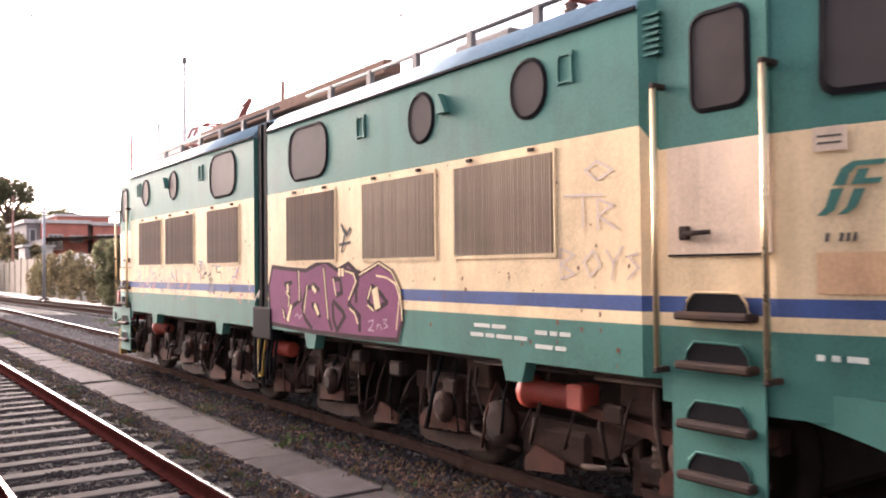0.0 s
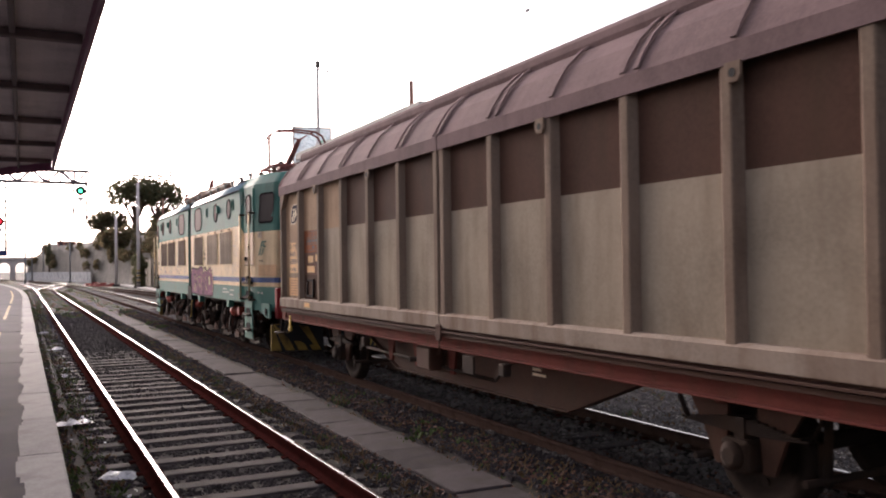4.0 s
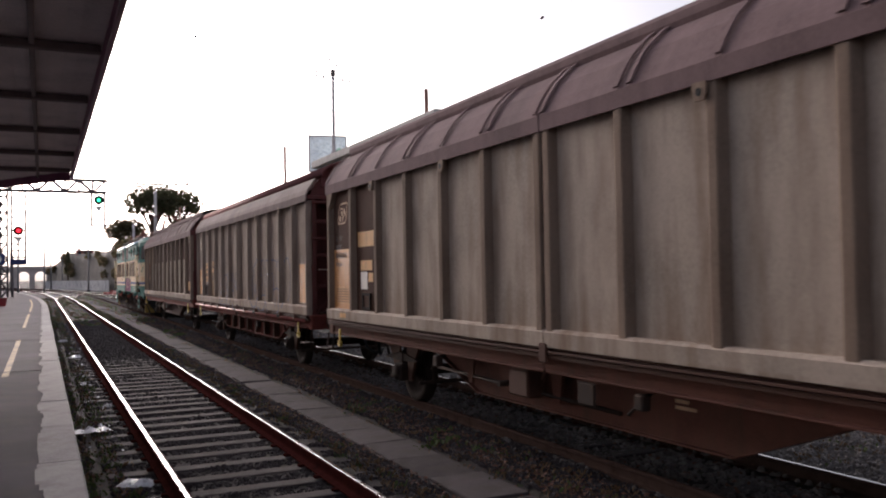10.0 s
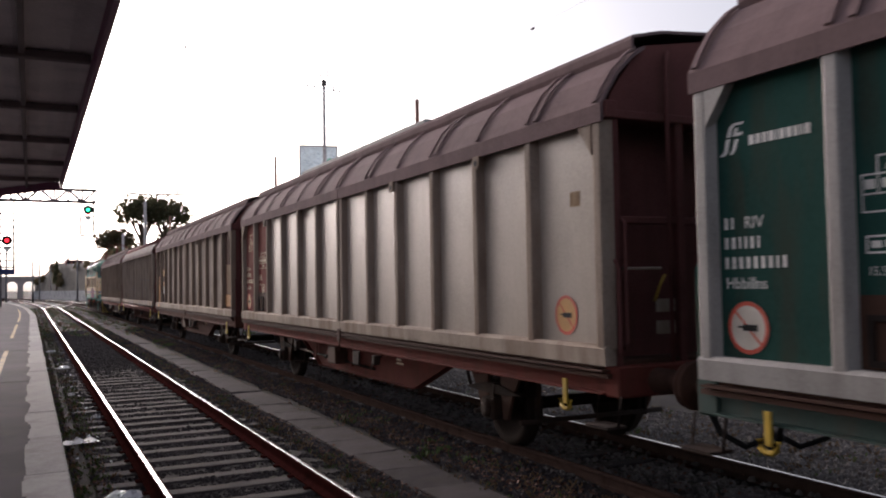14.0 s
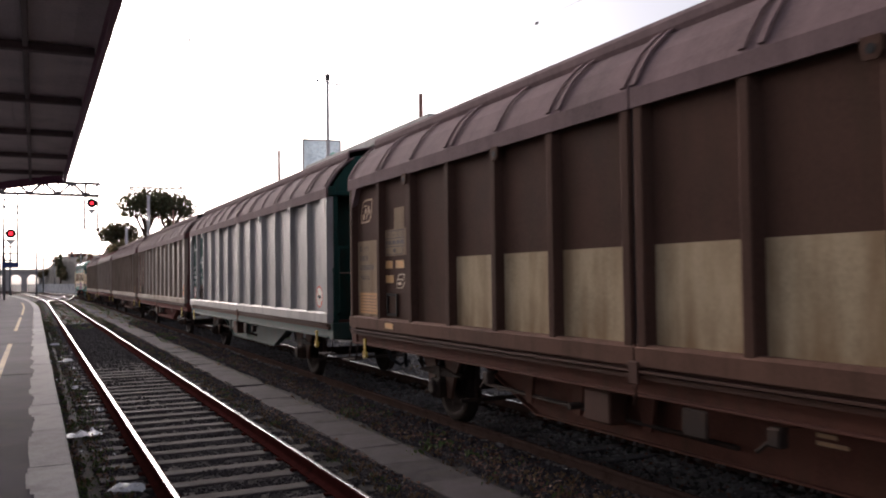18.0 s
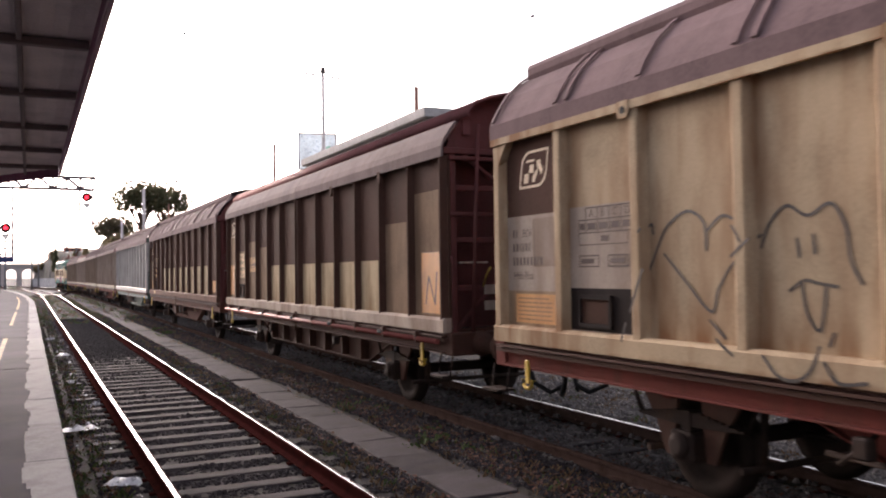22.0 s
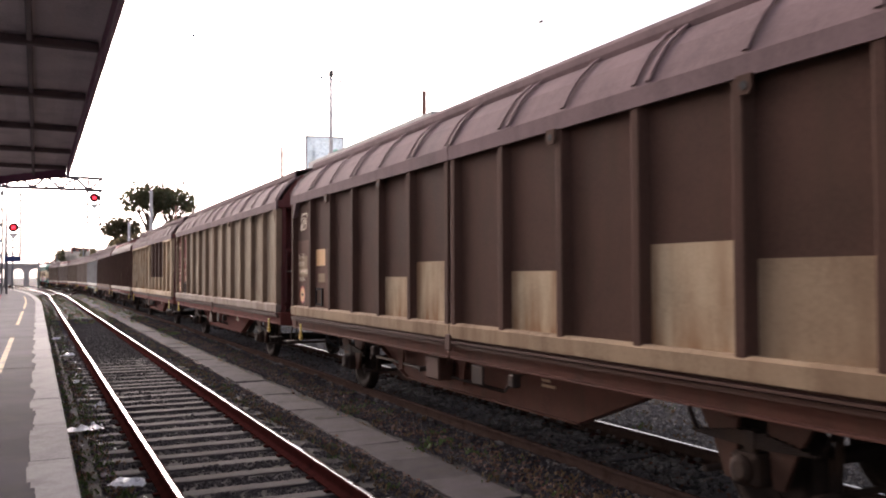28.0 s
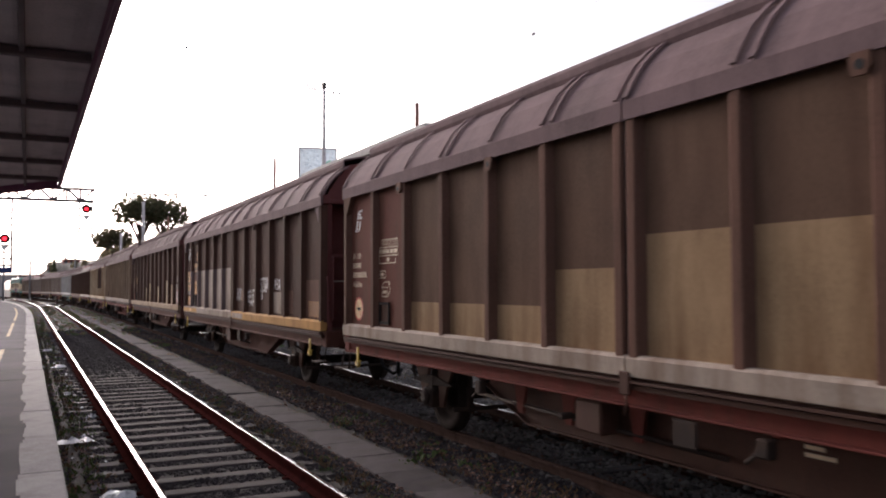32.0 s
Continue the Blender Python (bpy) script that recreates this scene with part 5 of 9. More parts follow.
# ------------------------------------------------------------------ locomotive
M["lgreen"] = material("locomotive_green", (0.058, 0.175, 0.142), spec=0.12, rough=0.65, scale=1.5, fine=40, bump=0.04, streak=0.3, soil=(0.05, 0.09, 0.08))
M["lcream"] = material("locomotive_cream", (0.76, 0.575, 0.35), spec=0.12, rough=0.65, scale=1.5, fine=40, bump=0.04, streak=0.3, soil=(0.32, 0.20, 0.10))
M["lblue"] = material("locomotive_blue_stripe", (0.055, 0.095, 0.235), spec=0.12, rough=0.65, scale=2, fine=40, bump=0.04, streak=0.2)
M["lroof"] = material("locomotive_pale_roof", (0.22, 0.33, 0.38), rough=0.4, scale=1.5, fine=30, bump=0.05, streak=0.2)
M["lwarm"] = material("cab_side_repaint", (0.70, 0.43, 0.24), spec=0.12, rough=0.65, scale=2, fine=40, bump=0.03, streak=0.15)
M["ldoor"] = material("cab_door_cream", (0.70, 0.54, 0.395), spec=0.12, rough=0.65, scale=2, fine=40, bump=0.04, streak=0.25)
M["slat"] = material("grille_aluminium", (0.46, 0.345, 0.24), rough=0.6, metal=0.1, scale=3, fine=40, bump=0.08, streak=0.75, soil=(0.10, 0.06, 0.04), vary=0.45)
M["rustslat"] = material("rust_stained_grille", (0.24, 0.145, 0.09), rough=0.7, scale=3, fine=40, bump=0.08, streak=0.7, soil=(0.08, 0.045, 0.03), vary=0.45)
M["dimplate"] = material("dark_worn_print", (0.10, 0.085, 0.07), rough=0.7, bump=0.0)
M["ploughyellow"] = material("grimy_plough_yellow", (0.26, 0.17, 0.045), rough=0.8, spec=0.1, scale=5, fine=50, bump=0.1, soil=(0.04, 0.03, 0.022), soil_amount=0.9)
M["guard"] = material("red_brown_grime", (0.075, 0.032, 0.023), dark=(0.036, 0.019, 0.015), rough=0.9, spec=0.1, scale=4, fine=50, bump=0.3, soil=(0.035, 0.022, 0.017), soil_amount=0.8)
M["paleink"] = material("faded_pale_lettering", (0.48, 0.52, 0.46), rough=0.7, bump=0.0)
M["rubber"] = material("window_rubber", (0.014, 0.013, 0.014), spec=0.05, rough=0.8, bump=0.02)
M["glass"] = material("dark_window_glass", (0.075, 0.064, 0.06), rough=0.45, spec=0.01, bump=0.0, scale=1, fine=3)
M["rail_pole"] = material("polished_handrail", (0.72, 0.58, 0.36), rough=0.3, metal=0.8, scale=4, fine=60, bump=0.02)
M["bogie"] = material("rusty_bogie", (0.036, 0.0195, 0.0145), dark=(0.018, 0.011, 0.009), light=(0.068, 0.035, 0.024), spec=0.15, rough=0.9, scale=5, fine=50, bump=0.6, soil=(0.02, 0.016, 0.014), soil_amount=0.8)
M["orangecyl"] = material("orange_red_cylinder", (0.36, 0.055, 0.032), rough=0.55, scale=5, fine=50, bump=0.05, soil=(0.08, 0.04, 0.03), soil_amount=0.5)
M["purple"] = material("purple_spray_paint", (0.215, 0.08, 0.14), dark=(0.165, 0.058, 0.105), rough=0.8, spec=0.06, scale=3, fine=40, bump=0.02, soil=(0.18, 0.06, 0.115), soil_amount=0.3)
M["lilac"] = material("pale_lilac_spray", (0.42, 0.27, 0.33), rough=0.6, bump=0.0)
M["sootbrown"] = material("soot_brown_grille_back", (0.20, 0.14, 0.095), rough=0.9, scale=3, fine=40, bump=0.1)
M["plum"] = material("dark_plum_outline", (0.05, 0.03, 0.034), spec=0.06, rough=0.8, scale=4, fine=40, bump=0.0)
M["bufferred"] = material("buffer_beam_red", (0.28, 0.018, 0.02), rough=0.55, scale=4, fine=40, bump=0.06, streak=0.4)
M["pantored"] = material("pantograph_red_brown", (0.26, 0.075, 0.060), rough=0.6, scale=6, fine=60, bump=0.05)
M["roofgear"] = material("roof_equipment_grey", (0.14, 0.12, 0.11), rough=0.7, scale=4, fine=40, bump=0.1)
M["insulator"] = material("brown_insulator", (0.12, 0.05, 0.03), rough=0.25, bump=0.0)
M["lamp_glass"] = material("headlamp_glass", (0.30, 0.30, 0.30), rough=0.1, bump=0.0, spec=0.8)

LOCO_L = 18.29
loco = thing("electric_locomotive", "green and cream articulated electric locomotive with graffiti", "locomotive", group="goods train")
MOVERS.append((loco, -LOCO_L / 2 - 0.2))
LY = lambda e: e - LOCO_L / 2
LW = 1.46
SKIN = [(1.15, "lgreen"), (1.51, "lcream"), (1.60, "lblue"), (1.71, "lcream"), (2.88, "lgreen"), (3.70, None)]


def skin(b, line, z_edges, mats, both=True, soft=False):
    """Painted bands along a plan line of (x, y); mirrored to the other side."""
    for (z0, z1), m in zip(zip(z_edges, z_edges[1:]), mats):
        for (xa, ya), (xb, yb) in zip(line, line[1:]):
            for s in (-1, 1) if both else (-1,):
                b.add([(s * xa, ya, z0), (s * xb, yb, z0), (s * xb, yb, z1), (s * xa, ya, z1)], [(0, 1, 2, 3)], m, soft)


BANDS_Z = [1.15, 1.51, 1.60, 1.71, 2.88, 3.70]
BANDS_M = [0, 1, 2, 1, 0]
SKINS = [M["lgreen"], M["lcream"], M["lblue"], M["lroof"]]


def half_body(e0, e1):
    b = Build()
    skin(b, [(LW, LY(e0)), (LW, LY(e1))], BANDS_Z, BANDS_M)
    for e in (e0, e1):
        b.add([(-LW, LY(e), 1.15), (LW, LY(e), 1.15), (LW, LY(e), 3.7), (-LW, LY(e), 3.7)], [(0, 1, 2, 3)], 0)
    b.add([(-LW, LY(e0), 1.15), (LW, LY(e0), 1.15), (LW, LY(e1), 1.15), (-LW, LY(e1), 1.15)], [(0, 1, 2, 3)], 0)
    o = [(-LW - 0.015, 3.69), (-LW - 0.015, 3.71), (-1.41, 3.79), (-1.30, 3.90), (-1.14, 3.98), (-0.8, 4.03), (0, 4.06)]
    o = o + [(-x, z) for x, z in o[-2::-1]]
    b.prism(o, LY(e0), LY(e1), "y", 3, True)
    part("half_body", b, SKINS, loco)


half_body(2.20, 8.52)
half_body(8.97, 15.02)


def cab(e_in, s):
    """Cab beyond e_in; s=-1 faces back, 1 faces ahead."""
    E = lambda k: LY(e_in + s * k)
    b = Build()
    line = [(LW, E(0)), (1.40, E(0.12)), (1.38, E(0.98)), (1.34, E(1.2)), (1.18, E(1.88)), (1.14, E(1.98)), (1.02, E(2.06)), (0, E(2.14))]
    skin(b, line[:2], [1.15, 1.51, 1.60, 1.71], [0, 1, 2])
    (xa, ya), (xb, yb) = line[:2]
    for t in (-1, 1):
        b.add([(t * xa, ya, 1.71), (t * xb, yb, 1.71), (t * xb, yb, 2.70), (t * xa, ya, 2.88)], [(0, 1, 2, 3)], 1)
        b.add([(t * xa, ya, 2.88), (t * xb, yb, 2.70), (t * xb, yb, 3.74), (t * xa, ya, 3.74)], [(0, 1, 2, 3)], 0)
    skin(b, line[1:], [1.0, 1.51, 1.60, 1.71, 2.70, 3.02], [0, 1, 2, 1, 0], True, True)
    top = [(LW, E(0)), (1.40, E(0.12)), (1.37, E(0.98)), (1.31, E(1.2)), (1.15, E(1.77)), (1.10, E(1.86)), (0.98, E(1.93)), (0, E(2.0))]
    for (xa, ya), (xb, yb), (ua, va), (ub, vb) in zip(line[1:], line[2:], top[1:], top[2:]):
        for t in (-1, 1):
            b.add([(t * xa, ya, 3.02), (t * xb, yb, 3.02), (t * ub, vb, 3.74), (t * ua, va, 3.74)], [(0, 1, 2, 3)], 0, True)
    ring = [(1.44, E(0.0)), (1.40, E(0.12)), (1.37, E(0.98)), (1.31, E(1.2)), (1.15, E(1.77)), (1.10, E(1.86)), (0.98, E(1.93)), (0, E(2.0))]
    ring2 = [(1.25, E(0.0)), (1.22, E(0.12)), (1.2, E(0.98)), (1.15, E(1.2)), (0.98, E(1.58)), (0.93, E(1.66)), (0.8, E(1.72)), (0, E(1.78))]
    ring3 = [(0.6, E(0.0)), (0.6, E(0.12)), (0.6, E(0.98)), (0.55, E(1.2)), (0.47, E(1.4)), (0.44, E(1.46)), (0.4, E(1.5)), (0, E(1.55))]
    for r0, z0, r1, z1 in ((ring, 3.74, ring2, 3.97), (ring2, 3.97, ring3, 4.07)):
        for i in range(len(r0) - 1):
            for t in (-1, 1):
                b.add([(t * r0[i][0], r0[i][1], z0), (t * r0[i + 1][0], r0[i + 1][1], z0), (t * r1[i + 1][0], r1[i + 1][1], z1), (t * r1[i][0], r1[i][1], z1)], [(0, 1, 2, 3)], 0, True)
    b.add([(t * p[0], p[1], 4.07) for t, lst in ((1, ring3), (-1, ring3[::-1])) for p in lst], [tuple(range(16))], 0)
    part("cab_body", b, SKINS, loco)
    # door in its recess, with window, handle and sill line
    for t in (-1, 1):
        xo = t * 1.405
        b = Build().box(min(xo, xo - t * 0.03), max(xo, xo - t * 0.03), min(E(0.19), E(0.96)), max(E(0.19), E(0.96)), 1.98, 2.70)
        b.box(min(xo, xo - t * 0.03), max(xo, xo - t * 0.03), min(E(0.19), E(0.96)), max(E(0.19), E(0.96)), 2.70, 3.66, 1)
        door = part("cab_door", b, [M["ldoor"], M["lgreen"]], loco, "cream and green cab door")
        window_plate(door, "door_window", t * 1.407, (E(0.36) + E(0.88)) / 2, 3.22, 0.46, 0.66, 0.12, t)
        part("door_gap", Build().box(min(xo, xo + t * 0.002), max(xo, xo + t * 0.002), min(E(0.19), E(0.96)), max(E(0.19), E(0.96)), 1.972, 1.986), M["rubber"], door)
        b = Build()
        b.tube([(t * 1.41, E(0.36), 2.12), (t * 1.45, E(0.36), 2.12), (t * 1.45, E(0.56), 2.125)], 0.017, 6)
        b.cbox(min(t * 1.40, t * 1.44), max(t * 1.40, t * 1.44), min(E(0.30), E(0.38)), max(E(0.30), E(0.38)), 2.08, 2.17, 0.01)
        part("door_handle", b, M["iron"], door)
        for k in (0.16, 0.99):
            b = Build()
            b.tube([(t * 1.50, E(k), 1.24), (t * 1.50, E(k), 3.12)], 0.021, 10)
            pole = part("handrail", b, M["rail_pole"], loco, "polished vertical handrail")
            for z in (1.22, 3.12):
                part("handrail_bracket", Build().cbox(min(t * 1.36, t * 1.522), max(t * 1.36, t * 1.522), E(k) - 0.022, E(k) + 0.022, z - 0.02, z + 0.02, 0.008), M["iron"], pole)
        # side window with sliding frame
        yc, zc = (E(1.28) + E(1.84)) / 2, 3.20
        b = Build()
        g = Build()
        out, inn = [], []
        for k, z in rounded(0.0, 0.0, 0.64, 0.66, 0.1):
            lean = 0.06 * (0.33 - z) * (1 if k > 0 else 0.2)
            out.append((k, z))
        xa = lambda k: 1.345 - (k + 0.32) / 0.66 * 0.17
        frame3(b, [(t * (xa(k) + 0.008 - 0.05 * (z + 0.2)), yc + s * k * 0.95, zc + z) for k, z in out], [(t * (xa(k) + 0.012 - 0.05 * (z + 0.2)), yc + s * k * 0.83, zc + z * 0.88) for k, z in out])
        g.add([(t * (xa(k) + 0.004 - 0.05 * (z + 0.2)), yc + s * k * 0.9, zc + z * 0.93) for k, z in out], [tuple(range(len(out)))])
        fr = part("side_window", b, M["rubber"], loco, "black rubber side window frame")
        part("pane", g, M["glass"], fr)
        # orange repainted field under the emblem, inscription bars
        b = Build()
        b.add([(t * 1.348, E(1.22), 1.74), (t * 1.172, E(1.97), 1.74), (t * 1.172, E(1.97), 1.98), (t * 1.348, E(1.22), 1.98)], [(0, 1, 2, 3)])
        part("repainted_field", b, M["lwarm"], loco)
    # end windows
    for t in (-1, 1):
        b, g = Build(), Build()
        o = rounded(0, 0, 0.80, 0.62, 0.08)
        P = lambda k, z, q: (t * (0.52 + k), E(2.115 - 0.10 * (z + 0.3) + q - 0.05 * (0.52 + k)), 3.24 + z)
        frame3(b, [P(k, z, 0.012) for k, z in o], [P(k * 0.88, z * 0.86, 0.02) for k, z in o])
        g.add([P(k * 0.95, z * 0.95, 0.006) for k, z in o], [tuple(range(len(o)))])
        fr = part("end_window", b, M["rubber"], loco, "black rubber end window frame")
        part("pane", g, M["glass"], fr)
        b = Build()
        b.turned([(0, 0.17), (s * 0.10, 0.17), (s * 0.12, 0.15), (s * 0.12, 0.11), (s * 0.09, 0.10)], (t * 0.80, E(2.04), 1.88), "y", 20)
        lamp = part("headlight", b, M["lcream"], loco, "round cream headlight housing")
        part("lens", Build().turned([(0, 0.10), (s * 0.02, 0.09), (s * 0.03, 0.02)], (t * 0.80, E(2.04) + s * 0.10, 1.88), "y", 16), M["lamp_glass"], lamp)
        b = Build().turned([(0, 0.09), (s * 0.09, 0.09), (s * 0.1, 0.06)], (t * 0.52, E(2.07), 1.88), "y", 16)
        part("tail_light", b, M["bufferred"], loco, "red tail light")
        b = Build()
        y0 = E(2.12)
        b.turned([(0, 0.17), (s * 0.02, 0.17), (s * 0.04, 0.13), (s * 0.22, 0.125), (s * 0.22, 0.10), (s * 0.36, 0.10), (s * 0.37, 0.2), (s * 0.42, 0.22), (s * 0.43, 0.2)], (t * 0.875, y0, 1.03), "y", 20)
        part("buffer", b, M["roofgear"], loco)
        b = Build()
        b.tube([(t * 0.95, E(2.06), 2.65), (t * 0.95, E(2.16), 2.64), (t * 0.2, E(2.22), 2.64), (t * 0.2, E(2.14), 2.65)], 0.015, 6)
        part("front_grab_rail", b, M["lgreen"], loco)
    part("wiper", Build().tube([(-0.85, E(2.13), 2.95), (-0.6, E(2.17), 3.05), (-0.4, E(2.12), 3.3)], 0.012, 5), M["rubber"], loco)
    part("waist_band", Build().prism([(-1.02, E(2.075)), (0, E(2.155)), (1.02, E(2.075)), (1.02, E(2.10)), (0, E(2.185)), (-1.02, E(2.10))], 2.66, 2.71, "z"), M["rubber"], loco)
    y0, y1 = sorted((E(1.95), E(2.13)))
    beam = part("buffer_beam", Build().cbox(-1.2, 1.2, y0, y1, 0.86, 1.5, 0.02), M["bufferred"], loco, "scratched red buffer beam")
    b = Build()
    yb = E(2.13) + s * 0.004
    for k, (xx, ww) in enumerate(((-0.5, 0.1), (-0.36, 0.1), (-0.22, 0.1), (0.15, 0.12), (0.33, 0.12))):
        b.add([(xx, yb, 1.22), (xx + ww, yb, 1.22), (xx + ww, yb, 1.38), (xx, yb, 1.38)], [(0, 1, 2, 3)])
    part("number_bars", b, M["white"], beam)
    # skirt, steps and plough
    for t in (-1, 1):
        b = Build()
        xs = t * 1.30
        b.prism([(E(0.98), 1.16), (E(1.97), 1.16), (E(1.97), 0.86), (E(1.72), 0.86), (E(1.3), 0.96), (E(0.98), 1.02)], xs - 0.02, xs + 0.02, "x")
        sk = part("skirt", b, M["lgreen"], loco, "green lower skirt")
        b = Build()
        b.turned([(-0.02 * t, 0.055), (0.012 * t, 0.09), (0.016 * t, 0.055)], (xs + t * 0.02, E(1.72), 0.98), "x", 14)
        part("skirt_eye", b, M["rubber"], sk)
        b = Build()
        xs = t * 1.42
        b.box(min(xs - 0.012 * t, xs + 0.004 * t), max(xs - 0.012 * t, xs + 0.004 * t), min(E(0.22), E(0.92)), max(E(0.22), E(0.92)), 0.36, 1.2)
        lad = part("step_plate", b, M["lgreen"], loco, "green cab step plate")
        for z in (0.55, 0.88, 1.26, 1.58):
            b = Build()
            y0, y1 = sorted((E(0.30), E(0.86)))
            b.cbox(min(xs - 0.14 * t, xs + 0.09 * t), max(xs - 0.14 * t, xs + 0.09 * t), y0, y1, z - 0.02, z + 0.035, 0.015)
            st = part("step", b, M["iron"], lad, "worn black tread")
            # black plate on the uncut step plate stands for shade inside an opening
            b = Build()
            yc = (y0 + y1) / 2
            arc = [(yc + 0.24 * math.cos(math.pi * i / 8), z + 0.03 + 0.13 * min(1, 1.4 * math.sin(math.pi * i / 8))) for i in range(9)]
            b.prism(arc, xs - 0.002 if t > 0 else xs - 0.008, xs + 0.008 if t > 0 else xs + 0.002, "x")
            part("step_opening", b, M["rubber"], st)
            part("step_rim", Build().tube([(xs + t * 0.008, p, q) for p, q in arc], 0.010, 5), M["lcream"] if z > 1.5 else M["lgreen"], st)
    yp = E(1.92)
    for t in (-1, 1):
        b = Build()
        b.add([(t * 0.2, yp + s * 0.25, 0.16), (t * 1.2, yp - s * 0.10, 0.16), (t * 1.22, yp - s * 0.15, 0.74), (t * 0.2, yp + s * 0.12, 0.80), (t * 0.2, yp + s * 0.21, 0.16), (t * 1.2, yp - s * 0.14, 0.16), (t * 1.22, yp - s * 0.19, 0.74), (t * 0.2, yp + s * 0.08, 0.80)], [(0, 1, 2, 3), (7, 6, 5, 4), (1, 5, 6, 2), (0, 4, 5, 1), (3, 2, 6, 7)], 0)
        plough = part("snow_plough", b, M["black"], loco, "black and yellow striped snow plough")
        for k in range(4):
            u0, u1 = 0.06 + 0.26 * k, 0.19 + 0.26 * k
            q = lambda u, v, o=0.0: (t * (0.2 + 1.0 * u), yp + s * ((0.25 - 0.35 * u) * (1 - v) + (0.12 - 0.27 * u) * v + 0.008 - o), 0.17 + 0.58 * v)
            g = [(u0, 0), (u1 + 0.05, 0), (min(1, u1 + 0.31), 0.95), (min(1, u0 + 0.26), 0.95)]
            part("stripe", Build().add([q(*p) for p in g], [(0, 1, 2, 3)]), M["ploughyellow"], plough)
            part("stripe", Build().add([q(*p, 0.056) for p in g], [(3, 2, 1, 0)]), M["ploughyellow"], plough)
        edge = part("plough_edge", Build().box(t * 1.225 - 0.006, t * 1.225 + 0.006, min(yp - s * 0.12, yp - s * 0.21), max(yp - s * 0.12, yp - s * 0.21), 0.16, 0.70), M["ploughyellow"], plough)


def rounded(y, z, w, h, r, n=5):
    """A rounded rectangle about (y, z)."""
    out = []
    for cy, cz, a0 in ((w / 2 - r, h / 2 - r, 0), (-w / 2 + r, h / 2 - r, 90), (-w / 2 + r, -h / 2 + r, 180), (w / 2 - r, -h / 2 + r, 270)):
        for i in range(n + 1):
            a = radians(a0 + 90 * i / n)
            out.append((y + cy + r * math.cos(a), z + cz + r * math.sin(a)))
    return out


def frame3(b, outer, inner):
    n = len(outer)
    for i in range(n):
        j = (i + 1) % n
        b.add([outer[i], outer[j], inner[j], inner[i]], [(0, 1, 2, 3)])


def window_plate(parent, name, x, y, z, w, h, r, t):
    b, g = Build(), Build()
    o, i = rounded(y, z, w, h, r), rounded(y, z, w - 0.06, h - 0.06, max(0.02, r - 0.03))
    frame3(b, [(x + t * 0.004, p, q) for p, q in o], [(x + t * 0.022, p, q) for p, q in i])
    frame3(b, [(x + t * 0.022, p, q) for p, q in i], [(x + t * 0.006, p, q) for p, q in i])
    g.add([(x + t * 0.008, p, q) for p, q in i], [tuple(range(len(i)))])
    fr = part(name, b, M["rubber"], parent)
    part("pane", g, M["glass"], fr)
    return fr


cab(2.20, -1)
cab(15.02, 1)
# dark gangway at the joint
for k in range(5):
    w_ = 1.40 + 0.03 * (k % 2)
    part("bellows_fold", Build().box(-w_, w_, LY(8.525 + 0.088 * k), LY(8.525 + 0.088 * (k + 1)), 1.0, 3.85), M["rubber"], loco, "black rubber gangway fold")
part("joint_box", Build().cbox(-1.48, -1.30, LY(8.4), LY(9.0), 1.0, 1.42, 0.02), M["rubber"], loco)
for k in range(5):
    y = LY(8.42 + 0.12 * k)
    dip = 0.30 + 0.07 * (k % 3)
    b = Build().tube([(-1.36, y, 1.12), (-1.40, y + 0.02, 0.85), (-1.40, y + 0.08, 1.0 - dip - 0.2), (-1.40, y + 0.17, 1.0 - dip - 0.22), (-1.38, y + 0.26, 0.85), (-1.34, y + 0.3, 1.1)], 0.02, 6)
    part("jumper_cable", b, M["dullyellow"] if k == 3 else M["rubber"], loco)

for e0, e1 in ((3.04, 4.40), (4.66, 6.06), (6.63, 7.95), (9.48, 10.80), (11.37, 12.86), (13.06, 14.48)):
    for t in (-1, 1):
        b = Build()
        x = t * (LW + 0.014)
        b.box(min(x, t * LW), max(x, t * LW), LY(e0), LY(e1), 1.99, 2.02)
        b.box(min(x, t * LW), max(x, t * LW), LY(e0), LY(e1), 2.80, 2.83)
        b.box(min(x, t * LW), max(x, t * LW), LY(e0), LY(e0) + 0.025, 2.02, 2.80)
        b.box(min(x, t * LW), max(x, t * LW), LY(e1) - 0.025, LY(e1), 2.02, 2.80)
        fr = part("air_grille", b, M["lcream"], loco, "soot-stained ventilation grille")
        part("grille_back", Build().box(min(t * LW, t * (LW + 0.004)), max(t * LW, t * (LW + 0.004)), LY(e0) + 0.025, LY(e1) - 0.025, 2.02, 2.80), M["sootbrown"], fr)
        if t < 0:
            n = 44
            sl = Build().prism([(-0.006, -0.012), (0.006, 0.005), (0.006, 0.013), (-0.006, -0.003)], 2.02, 2.80, "z").mesh("slat", M["rustslat" if e0 > 6 else "slat"])
            for k in range(n):
                ob = new("slat", sl)
                ob.parent = fr
                ob.location = (-(LW + 0.014), LY(e0) + 0.06 + (e1 - e0 - 0.1) * k / (n - 1), 0)
        for k in (0.2, 0.8):
            y = LY(e0 + (e1 - e0) * k)
            part("grille_clip", Build().box(min(t * LW, t * (LW + 0.035)), max(t * LW, t * (LW + 0.035)), y - 0.025, y + 0.025, 2.83, 2.86), M["iron"], fr)
